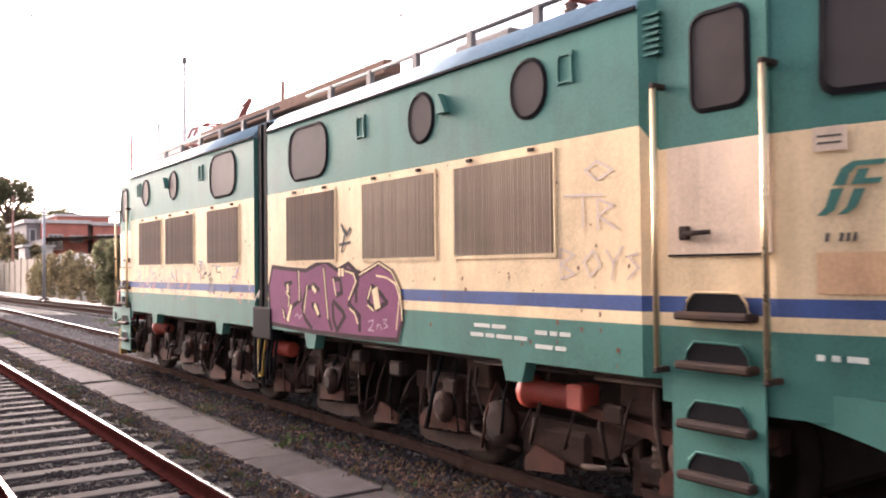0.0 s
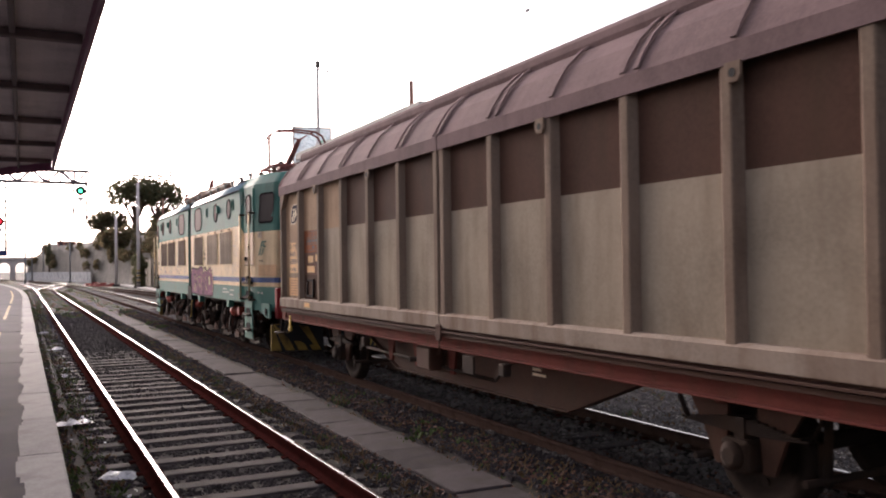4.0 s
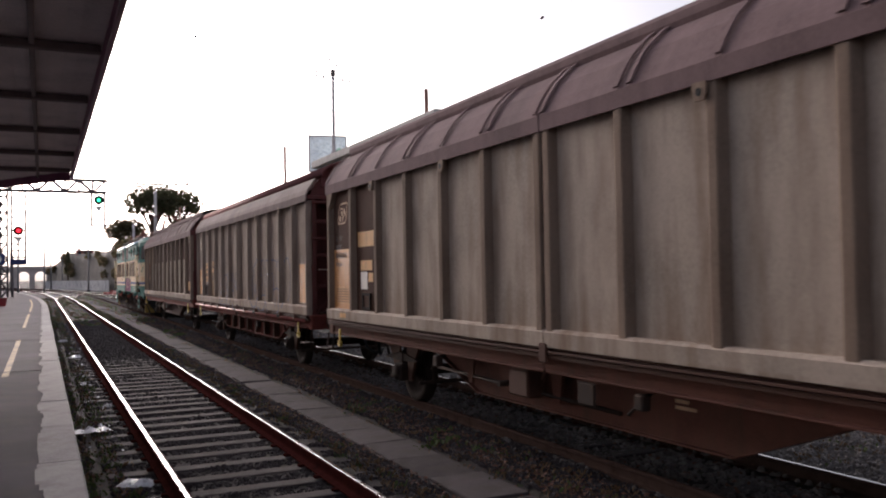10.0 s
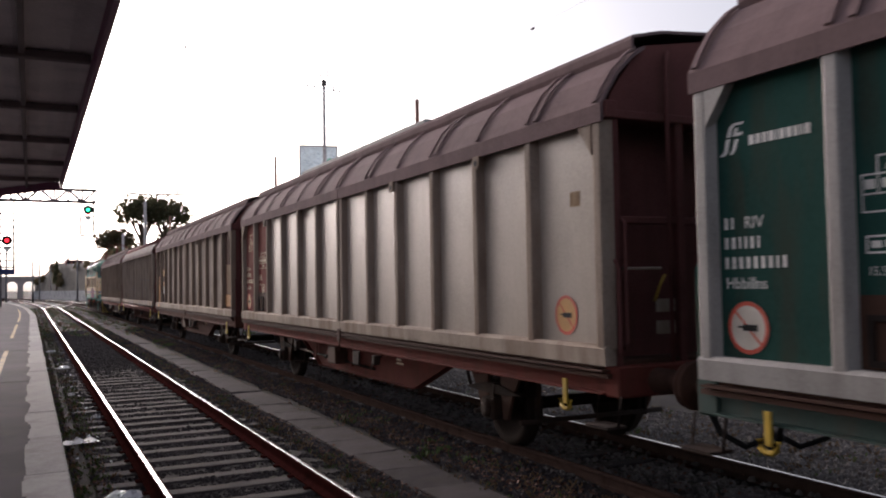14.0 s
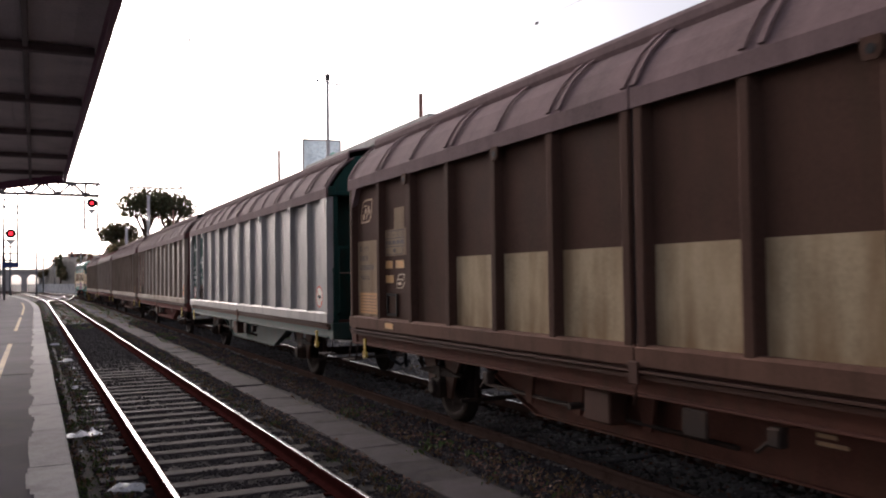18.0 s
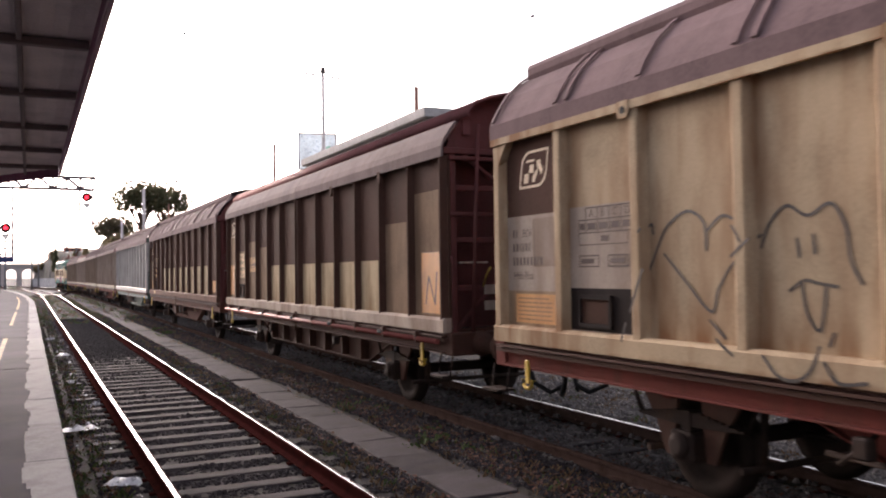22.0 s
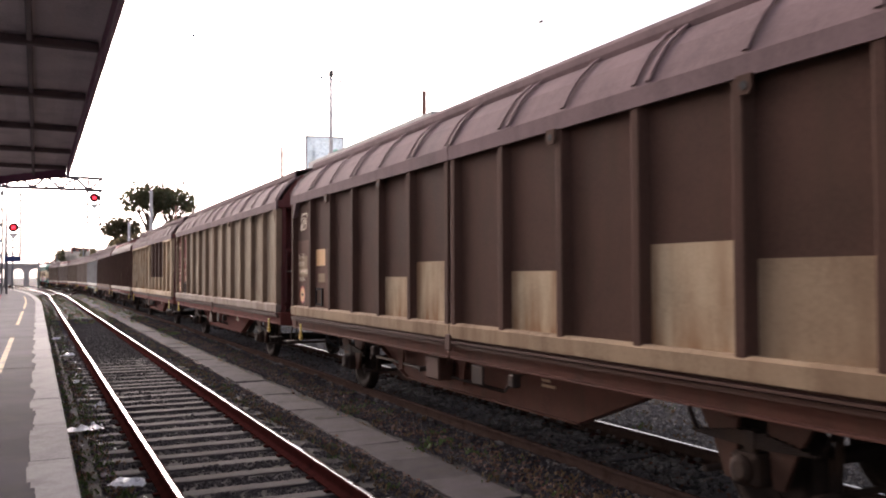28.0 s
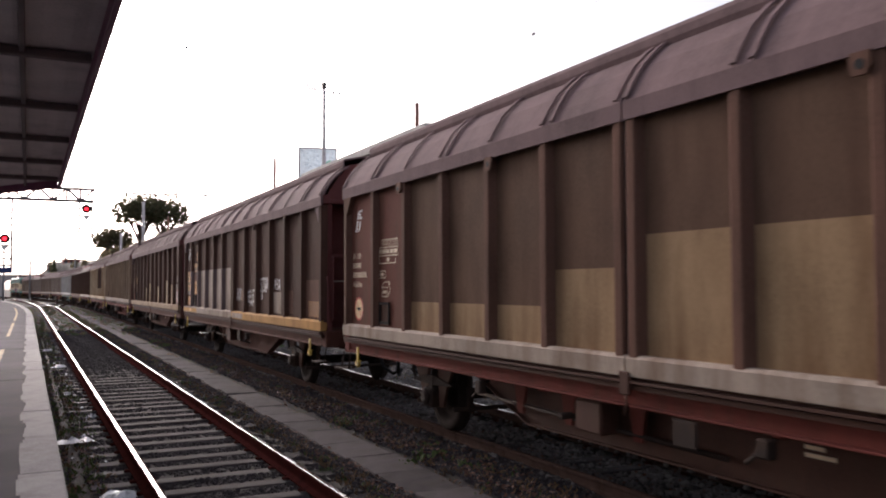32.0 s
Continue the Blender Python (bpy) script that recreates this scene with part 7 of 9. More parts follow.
# ------------------------------------------------------------------ signals, wires and masts
M["galv"] = material("galvanised_steel", (0.34, 0.34, 0.35), rough=0.5, metal=0.5, scale=3, fine=40, bump=0.05, soil=(0.2, 0.17, 0.15), soil_amount=0.5)
M["lattice"] = material("painted_lattice_steel", (0.17, 0.155, 0.155), rough=0.8, metal=0.0, scale=3, fine=40, bump=0.05, soil=(0.16, 0.09, 0.07), soil_amount=0.5)
M["wire"] = material("copper_wire", (0.12, 0.10, 0.09), rough=0.5, metal=0.6, bump=0.0)
M["redlight"] = glowing("red_signal_light", (1.0, 0.02, 0.03), 2.6)
M["greenlight"] = glowing("green_signal_light", (0.03, 0.80, 0.36), 2.2)
M["sign_blue"] = material("blue_sign", (0.02, 0.035, 0.13), rough=0.4, bump=0.0)

GY = 88.0


def lattice(parent, name, p0, p1, w, bays, r=0.035, up=Vector((0, 0, 1))):
    """A square lattice girder from p0 to p1: chords and zigzags."""
    p0, p1 = Vector(p0), Vector(p1)
    d = (p1 - p0).normalized()
    u = d.cross(up)
    u = u.normalized() if u.length > 0.1 else Vector((1, 0, 0))
    v = u.cross(d)
    b = Build()
    cs = [u * (w / 2 * a) + v * (w / 2 * c) for a in (-1, 1) for c in (-1, 1)]
    for c in cs:
        part(name + "_chord", Build().tube([p0 + c, p1 + c], r, 4), M["lattice"], parent)
    b = Build()
    for i in range(bays):
        a, e = p0 + (p1 - p0) * (i / bays), p0 + (p1 - p0) * ((i + 1) / bays)
        for m, n in ((0, 1), (2, 3), (0, 2), (1, 3)):
            b.tube([a + cs[m], e + cs[n]] if i % 2 else [a + cs[n], e + cs[m]], r * 0.85, 4)
            b.tube([a + cs[m], a + cs[n]], r * 0.85, 4)
    part(name + "_bracing", b, M["lattice"], parent)["kind"] = "stuff"


gantry = thing("signal_gantry", "lattice steel signal gantry over the tracks", "signal gantry")
lattice(gantry, "beam", (-9.0, GY, 10.85), (5.65, GY, 10.85), 1.15, 12, 0.095)
lattice(gantry, "tower", (-3.2, GY, 0.3), (-3.2, GY, 10.4), 0.6, 14, 0.075, Vector((0, 1, 0)))


def hanging_frame(x, z0, z1, w):
    b = Build()
    for s in (-1, 1):
        b.tube([(x + s * w / 2, GY - 0.6, z0), (x + s * w / 2, GY - 0.6, z1)], 0.09, 4)
    f = part("hanging_frame", b, M["lattice"], gantry)
    z = z0
    while z < z1:
        part("frame_rung", Build().tube([(x - w / 2, GY - 0.6, z), (x + w / 2, GY - 0.6, z)], 0.07, 4), M["lattice"], f)
        z += 0.62


hanging_frame(4.86, 7.0, 10.4, 1.15)
hanging_frame(-1.98, 3.4, 10.4, 1.15)
part("frame_tray", Build().cbox(4.25, 5.45, GY - 0.9, GY - 0.3, 6.93, 7.03, 0.01), M["lattice"], gantry)
part("mast_post", Build().tube([(-2.5, GY - 0.4, 0.3), (-2.5, GY - 0.4, 4.2)], 0.11, 8), M["lattice"], gantry)
part("blue_plate", Build().cbox(-2.7, -1.35, GY - 0.75, GY - 0.68, 3.35, 3.85, 0.01), M["sign_blue"], gantry, "dark blue name plate")


def signal_head(x, z, light_name):
    s = thing("railway_signal", "round black railway signal with lit lens on a gantry", "railway signal", pose(x, GY - 0.75, z), group="signals")
    b = Build()
    b.turned([(0.0, 0.44), (-0.02, 0.45), (-0.04, 0.43), (-0.04, 0.18), (0.0, 0.18)], (0, 0, 0), "y", 28, closed=True)
    part("target_disc", b, M["black"], s, "black round target disc")
    b = Build()
    for i in range(10):
        a0, a1 = math.pi * (i / 10) - 0.0, math.pi * ((i + 1) / 10)
        p = [(0.28 * math.cos(a), 0.28 * math.sin(a)) for a in (a0, a1)]
        b.add([(p[0][0], -0.02, p[0][1]), (p[1][0], -0.02, p[1][1]), (p[1][0], -0.35, p[1][1] * 0.95), (p[0][0], -0.35, p[0][1] * 0.95)], [(0, 1, 2, 3), (3, 2, 1, 0)])
    part("hood", b, M["black"], s)
    b = Build().prism([(-0.40, -0.62), (0.40, -0.62), (0.0, -1.15)], -0.02, 0.02)
    part("triangle_plate", b, M["galv"], s, "grey-edged triangular plate")
    part("triangle_field", Build().prism([(-0.25, -0.68), (0.25, -0.68), (0.0, -1.02)], -0.03, -0.024), M["white"], s)
    part("lamp_case", Build().turned([(0.62, 0.30), (0.30, 0.36), (0.12, 0.44)], (0, 0, 0), "y", 16), M["black"], s)
    return s


SIG_A = signal_head(4.92, 9.48, "green")
SIG_B = signal_head(-1.98, 6.49, "red")
part("lens", Build().turned([(0.0, 0.24), (-0.03, 0.22), (-0.05, 0.1), (-0.055, 0.01)], (0, 0.02, 0), "y", 20), M["redlight"], SIG_B, "lit red lens")
# searchlight mechanism: the coloured lenses sit on a carrier that swings behind the disc's opening
b = Build().cbox(-0.05, 0.05, 0.01, 0.03, -0.34, 0.34, 0.005)
carrier = part("lens_carrier", b, M["black"], SIG_A)
part("lens", Build().turned([(0.0, 0.165), (-0.01, 0.16), (-0.02, 0.1), (-0.024, 0.01)], (0, 0.0, 0.175), "y", 20), M["greenlight"], carrier, "lit green lens")
part("lens", Build().turned([(0.0, 0.165), (-0.01, 0.16), (-0.02, 0.1), (-0.024, 0.01)], (0, 0.0, -0.175), "y", 20), M["redlight"], carrier, "lit red lens")

# overhead wires
M["porcelain"] = material("grey_porcelain", (0.10, 0.09, 0.09), rough=0.3, bump=0.0)
for cx, zc, ins in ((NEAR, 5.22, 11.8), (FAR, 5.24, 9.3)):
    w = thing("overhead_line", "thin contact and messenger wires over a track", "overhead wire")
    pts = [(curve_x(y, cx), y, zc) for y in [-40, 20, 60, 85] + list(range(95, 255, 12))]
    part("contact_wire", Build().tube(pts, 0.005 if cx == NEAR else 0.0016, 4), M["wire"], w)
    pts = [(curve_x(y, cx), y, zc + 0.35 + 0.9 * ((y + 8) % 50 / 25 - 1) ** 2) for y in range(-42, 250, 5)]
    part("messenger_wire", Build().tube(pts, 0.004 if cx == NEAR else 0.0014, 4), M["wire"], w)
    for y in range(-38, 120, 8):
        top = zc + 0.35 + 0.9 * ((y + 8) % 50 / 25 - 1) ** 2
        part("dropper", Build().tube([(cx, y, zc), (cx, y, top)], 0.002, 4), M["wire"], w)
    part("wire_clamp", Build().turned([(-0.04, 0.008), (-0.025, 0.018), (0.025, 0.018), (0.04, 0.008)], (cx, ins, zc - 0.01), "y", 10), M["porcelain"], w)

span = thing("span_wire", "cross-span wire with insulators beyond the gantry", "overhead wire")
part("wire", Build().tube([(5.65, GY, 11.3), (11, GY, 11.22), (16.5, GY, 11.35)], 0.09, 5), M["wire"], span)
for x in (12.2, 13.3):
    part("insulator", Build().turned([(-0.35, 0.03), (-0.2, 0.09), (0.2, 0.09), (0.35, 0.03)], (x, GY, 11.6), "z", 8), M["porcelain"], span)


def mast(name, label, x, y, h, r0, r1, mat, stripes=False):
    t = thing(name, label, "mast", pose(x, y, -0.3))
    part("shaft", Build().tube([(0, 0, 0), (0, 0, h)], [r0, r1], 10), mat, t)
    part("footing", Build().cbox(-r0 * 2.2, r0 * 2.2, -r0 * 2.2, r0 * 2.2, -0.2, 0.3, 0.03), M["concrete"], t)
    if stripes:
        for k in range(6):
            part("stripe", Build().turned([(0.6 + 0.28 * k, r0 + 0.012), (0.74 + 0.28 * k, r0 + 0.012)], (0, 0, 0), "z", 12), M["yellow"] if k % 2 else M["black"], t)
    return t


M["palemast"] = material("pale_concrete_mast", (0.55, 0.50, 0.48), rough=0.8, scale=2, fine=30, bump=0.1)
M["rustmast"] = material("rusty_mast", (0.30, 0.15, 0.11), rough=0.8, scale=2, fine=30, bump=0.1)
mast("line_mast", "tall pale mast with yellow and black striped foot", 12.15, 105, 12.4, 0.22, 0.16, M["palemast"], True)
mast("line_mast", "pale mast beside the retaining wall", 10.9, 118, 9.4, 0.2, 0.15, M["palemast"])
mast("line_mast", "galvanised mast at the foot of the wall", 11.6, 67, 7.4, 0.13, 0.10, M["galv"])
mast("line_mast", "rusty slim mast in front of the wall", 14.4, 101, 10.4, 0.13, 0.10, M["rustmast"])
for x, y, h in ((0.3, 150, 9), (1.6, 190, 10), (-2.9, 126, 8), (7.2, 158, 9), (-4.2, 140, 8.5), (4.0, 205, 10)):
    m_ = mast("line_mast", "distant slim line mast", x, y, h, 0.14, 0.1, M["galv"])
    part("cantilever", Build().tube([(0, 0, h * 0.7), (-2.4, 0, h * 0.74)], 0.04, 5), M["galv"], m_)

tall = mast("antenna_mast", "very tall slim mast with antennas at its head", 26.2, 80, 22.6, 0.28, 0.13, M["palemast"])
part("head_box", Build().cbox(-0.2, 0.2, -0.2, 0.2, 22.0, 22.6, 0.03), M["roofgear"], tall)
part("lower_sleeve", Build().tube([(0, 0, 8.0), (0, 0, 14.4)], [0.5, 0.30], 10), M["palemast"], tall)
for k, (dx, dz) in enumerate(((-1.7, 21.7), (-1.0, 21.7), (-0.35, 22.9), (0.4, 22.9), (1.0, 21.5), (1.7, 21.4))):
    part("antenna", Build().tube([(dx, 0, dz), (dx, 0, dz + 0.8)], 0.07, 5), M["galv"], tall)
part("antenna_arm", Build().tube([(-1.75, 0, 21.9), (1.75, 0, 21.6)], 0.06, 5), M["galv"], tall)
mast("chimney_pole", "slim metal flue standing above the roofs", 21.25, 80, 14.7, 0.17, 0.13, M["rustmast"])

# billboard
M["boardwhite"] = material("billboard_print", (0.60, 0.66, 0.70), rough=0.5, scale=4, fine=12, bump=0.0, through_light=0.85)
M["printgreen"] = material("print_green", (0.25, 0.50, 0.38), rough=0.5, bump=0.0)
M["printblue"] = material("print_blue_grey", (0.32, 0.40, 0.48), rough=0.5, bump=0.0)
board = thing("billboard", "white roadside billboard with pale green and grey drawing", "billboard", pose(28.75, 90, 0, 0, 0, -8))
part("panel", Build().cbox(-2.05, 2.05, -0.08, 0.08, 13.4, 17.3, 0.02), M["boardwhite"], board)
b = Build()
for x0, x1, z0, z1 in ((-2.15, -2.02, 13.3, 17.4), (2.02, 2.15, 13.3, 17.4), (-2.15, 2.15, 17.28, 17.42), (-2.15, 2.15, 13.3, 13.42)):
    b.box(x0, x1, -0.12, 0.1, z0, z1)
part("board_frame", b, M["canopybeam"], board)
for x in (-1.3, 1.3):
    part("post", Build().tube([(x, 0.2, -0.3), (x, 0.2, 16)], 0.14, 8), M["galv"], board)
b = Build()
n = 16
for i in range(n):
    a0, a1 = math.pi * i / n, math.pi * (i + 1) / n
    b.add([(0.1 + 1.25 * math.cos(a), -0.09, 13.9 + 1.25 * math.sin(a)) for a in (a0, a1)] + [(0.1 + 1.12 * math.cos(a), -0.09, 13.9 + 1.12 * math.sin(a)) for a in (a1, a0)], [(0, 1, 2, 3)])
part("printed_arch", b, M["printblue"], board)
part("printed_leaf", Build().prism([(0.95, 15.2), (1.5, 14.8), (1.75, 15.6), (1.35, 16.1), (0.9, 15.9)], -0.092, -0.088), M["printgreen"], board)
r = random.Random(8)
b = Build()
for _ in range(46):
    x, z = r.uniform(-1.9, 1.8), r.uniform(15.2, 17.1)
    a = r.uniform(0, 3.1)
    dx, dz = 0.16 * math.cos(a), 0.16 * math.sin(a)
    b.add([(x - dx, -0.09, z - dz), (x + dx, -0.09, z + dz), (x + dx + 0.05, -0.09, z + dz + 0.05), (x - dx + 0.05, -0.09, z - dz + 0.05)], [(0, 1, 2, 3)])
part("printed_sketch", b, M["printblue"], board)["kind"] = "stuff"

# ------------------------------------------------------------------ buildings, walls and far ground
M["brickpink"] = material("salmon_brick_facade", (0.42, 0.15, 0.11), rough=0.85, scale=1.2, fine=20, bump=0.1)
M["plaster"] = material("pale_plaster", (0.50, 0.47, 0.44), rough=0.85, scale=0.8, fine=14, bump=0.1, soil=(0.28, 0.25, 0.22), soil_amount=0.5)
M["darkplaster"] = material("shaded_grey_render", (0.20, 0.18, 0.175), rough=0.85, scale=0.8, fine=14, bump=0.1)
M["wallstone"] = material("beige_concrete_wall", (0.33, 0.27, 0.205), rough=0.9, scale=0.6, fine=12, bump=0.2, streak=0.45, soil=(0.13, 0.11, 0.09))
M["tuff"] = material("overgrown_cutting", (0.22, 0.19, 0.165), dark=(0.11, 0.10, 0.085), light=(0.30, 0.265, 0.24), rough=0.95, scale=0.25, fine=2.2, bump=1.0, soil=(0.12, 0.115, 0.07), soil_amount=0.7)
M["leaf"] = material("dark_green_foliage", (0.17, 0.17, 0.10), dark=(0.12, 0.12, 0.07), light=(0.23, 0.23, 0.14), rough=0.8, spec=0.1, scale=0.8, fine=9, bump=0.0, through_light=0.75)
M["dryleaf"] = material("olive_brown_foliage", (0.19, 0.15, 0.09), dark=(0.11, 0.095, 0.06), light=(0.28, 0.22, 0.13), rough=0.8, spec=0.1, scale=0.8, fine=9, bump=0.0, through_light=0.75)
M["bark"] = material("pine_bark", (0.13, 0.085, 0.06), rough=0.95, scale=3, fine=20, bump=0.6)
M["winglass"] = material("far_window_glass", (0.05, 0.055, 0.06), rough=0.15, bump=0.0)


def leaves(blobs, count, size, seed, flat=0.5):
    """Many small leaf tufts in and on rounded lumps."""
    r = random.Random(seed)
    b = Build()
    for _ in range(count):
        cx, cy, cz, rx, ry, rz = r.choice(blobs)
        while True:
            p = Vector((r.uniform(-1, 1), r.uniform(-1, 1), r.uniform(-1, 1)))
            if 0.45 < p.length < 1:
                break
        c = Vector((cx + p.x * rx, cy + p.y * ry, cz + p.z * rz))
        s = size * r.uniform(0.6, 1.3)
        for _k in range(2):
            u = Vector((r.uniform(-1, 1), r.uniform(-1, 1), r.uniform(-flat, flat))).normalized()
            w = u.cross(Vector((r.uniform(-1, 1), r.uniform(-1, 1), r.uniform(-1, 1)))).normalized()
            b.add([c - u * s, c + w * s * 0.5 - u * 0.2 * s, c + u * s * 0.9, c - w * s * 0.55 + u * 0.1 * s], [(0, 1, 2, 3)], r.random() < 0.22 and 1 or 0)
    return b


def raw(b, name, mats):
    me = bpy.data.meshes.new(name)
    me.from_pydata(b.v, [], b.f)
    for m in mats:
        me.materials.append(m)
    me.polygons.foreach_set("material_index", b.m)
    return me


def pine(x, y, h, crown, seed, lean=0.0, label="umbrella pine with flat dark crown and bare trunk"):
    """Umbrella pine: h the crown's middle, crown its radius."""
    r = random.Random(seed)
    t = thing("pine_tree", label, "tree", pose(x, y, -0.3), group="pines")
    part("trunk", Build().tube([(0, 0, 0), (lean * 0.3, 0.1, h * 0.35), (lean * 0.7, 0, h * 0.7), (lean, 0, h * 0.85)], [0.5, 0.4, 0.32, 0.22], 9), M["bark"], t)
    blobs = []
    n = 11
    for k in range(n):
        a = 2 * math.pi * k / n + r.uniform(-0.2, 0.2)
        d = crown * r.uniform(0.45, 0.8)
        px, py, pz = lean + d * math.cos(a), d * math.sin(a), h + r.uniform(-0.12, 0.05) * crown
        part("limb", Build().tube([(lean * 0.85, 0, h * r.uniform(0.6, 0.76)), (lean + d * 0.5 * math.cos(a), d * 0.5 * math.sin(a), h * 0.85), (px, py, pz - 0.3)], [0.17, 0.12, 0.05], 6), M["bark"], t)
        blobs.append((px, py, pz, crown * r.uniform(0.3, 0.42), crown * r.uniform(0.3, 0.42), crown * r.uniform(0.38, 0.5)))
    for k in range(5):
        a = 2 * math.pi * k / 5
        blobs.append((lean + 0.35 * crown * math.cos(a), 0.35 * crown * math.sin(a), h + 0.16 * crown, crown * 0.46, crown * 0.46, crown * 0.5))
    blobs.append((lean, 0, h + 0.1 * crown, crown * 0.6, crown * 0.6, crown * 0.3))
    part("crown", raw(leaves(blobs, int(620 * crown), 0.27, seed + 1), "crown", [M["dryleaf"], M["leaf"]] if "brownish" in label else [M["leaf"], M["dryleaf"]]), None, t)
    return t


pine(20.3, 150, 14.9, 4.7, 11, 0.4)
pine(17.0, 148, 15.1, 4.5, 12, -0.4, "umbrella pine with dense dark crown behind the wall")
pine(13.4, 152, 10.3, 3.3, 13, -0.6, "smaller leaning pine with thin brownish crown")
pine(22.8, 156, 11.0, 3.6, 14, 0.5, "smaller pine behind the brick building")
pine(27.5, 150, 10.4, 3.8, 15, 0.5, "broad pine behind the brick building")
# brownish shrubs under the pines
bush = thing("tree_belt", "olive-brown scrub and thin trees above the cutting", "shrubs", kind="stuff")
r = random.Random(4)
part("foliage", raw(leaves([(12 + k * 1.35 + r.uniform(-0.6, 0.6), 138 + r.uniform(-4, 4), 6.6 + r.uniform(-1, 1.4) + 0.06 * k, 1.5, 1.6, 1.6) for k in range(16)], 3800, 0.36, 21), "foliage", [M["dryleaf"], M["leaf"]]), None, bush)["kind"] = "stuff"

# cutting: a tall overgrown face that runs along the line towards the bridge
cut = Build()
pts = [(16.0, 100, 5.4), (15.4, 112, 5.8), (14.6, 125, 6.4), (13.4, 140, 7.5), (11.2, 158, 8.0), (9.9, 166, 7.2), (9.2, 172, 6.0), (7.4, 184, 6.6), (5.2, 196, 7.0), (3.9, 205, 7.4), (2.6, 213, 6.2), (1.2, 221, 4.4), (0.2, 227, 3.4)]
nz = 7
r = random.Random(6)
grid = []
for i in range(len(pts) - 1):
    for s in range(5):
        k = s / 5
        x, y, h = (pts[i][j] + (pts[i + 1][j] - pts[i][j]) * k for j in range(3))
        h += r.uniform(-0.35, 0.35)
        grid.append([(x + 1.2 * z / nz + r.uniform(-0.25, 0.25), y + r.uniform(-0.2, 0.2), -0.6 + (h + 0.6) * z / nz) for z in range(nz + 1)] + [(x + 14, y, h + 0.6)])
v = [p for col in grid for p in col]
m_ = nz + 2
cut.add(v, [(i * m_ + j, (i + 1) * m_ + j, (i + 1) * m_ + j + 1, i * m_ + j + 1) for i in range(len(grid) - 1) for j in range(m_ - 1)], 0, True)
solid("cutting_face", cut, M["tuff"], "tall dark overgrown cutting face along the line", "embankment", kind="structure")
lumps = []
for (xa, ya, ha), (xb, yb, hb_) in zip(pts, pts[1:]):
    for k in range(9 if ya < 150 else 2):
        q = r.random()
        z = r.uniform(0.35, 1.08)
        lumps.append((xa + (xb - xa) * q + 1.0 * z - 0.2, ya + (yb - ya) * q, (ha + (hb_ - ha) * q) * z, 0.6, 2.2, 0.9))
ivy = leaves(lumps, 4600, 0.30, 77)
tagged(new("cutting_ivy", raw(ivy, "cutting_ivy", [M["dryleaf"], M["leaf"]])), "brownish creepers hanging on the cutting", "creepers", kind="stuff")
# graffiti-covered low wall at the cutting's foot
M["graywall"] = material("painted_low_wall", (0.42, 0.42, 0.43), dark=(0.16, 0.17, 0.20), light=(0.62, 0.62, 0.62), rough=0.8, scale=0.9, fine=5, bump=0.05)
b = Build()
for i in range(4, len(pts) - 2):
    (xa, ya, _), (xb, yb, _) = pts[i], pts[i + 1]
    b.add([(xa - 0.7, ya, -0.4), (xb - 0.7, yb, -0.4), (xb - 0.7, yb, 1.6), (xa - 0.7, ya, 1.6), (xa - 0.4, ya, 1.6), (xb - 0.4, yb, 1.6)], [(0, 1, 2, 3), (3, 2, 5, 4)])
solid("low_wall", b, M["graywall"], "low grey wall covered with pale graffiti", "wall", kind="structure")

# beige boundary wall with its coping, piers and the white path before it
bw = thing("boundary_wall", "stained beige concrete boundary wall beside the siding", "wall", kind="structure")
y = 44.0
k = 0
while y < 132:
    x = 13.3 + 0.012 * (y - 44)
    part("wall_bay", Build().cbox(x, x + 0.3, y, y + 3.95, -0.6, 3.25 + 0.12 * math.sin(y * 0.3) - 0.004 * (y - 44), 0.02), M["wallstone"] if y > 72 else M["plaster"], bw)
    part("wall_pier", Build().cbox(x - 0.08, x + 0.1, y + 3.8, y + 4.1, -0.6, 3.3, 0.02), M["wallstone"], bw)
    y += 4.0
part("path", Build().box(11.9, 13.3, 40, 130, -0.5, -0.16), M["plaster"], bw, "pale dusty path along the wall")
hedge = leaves([(13.0 + r.uniform(-0.1, 0.2), y, r.uniform(0.2, 2.7), 0.35, 1.3, 0.8) for y in [58 + 0.55 * i for i in range(44)]], 3600, 0.16, 33)
tagged(new("wall_creeper", raw(hedge, "wall_creeper", [M["dryleaf"], M["leaf"]])), "dusty creepers covering the boundary wall", "creepers", kind="stuff")
hb = thing("cypress_hedge", "dense dark green clipped hedge before the wall", "hedge", pose(12.9, 52.6, -0.3))
part("stems", Build().tube([(0, 0, 0), (0, 0.2, 2.6)], [0.09, 0.04], 7), M["bark"], hb)
part("foliage", raw(leaves([(r.uniform(-0.3, 0.3), r.uniform(-1.8, 2.2), 0.35 + 0.3 * i, 0.55, 0.9, 0.5) for i in range(12) for _ in range(2)], 5200, 0.13, 35), "foliage", [M["leaf"], M["leaf"]]), None, hb)
hb2 = copy_thing(hb, pose(12.6, 108, -0.3))
hb2["label"] = "dark green hedge at the striped mast"

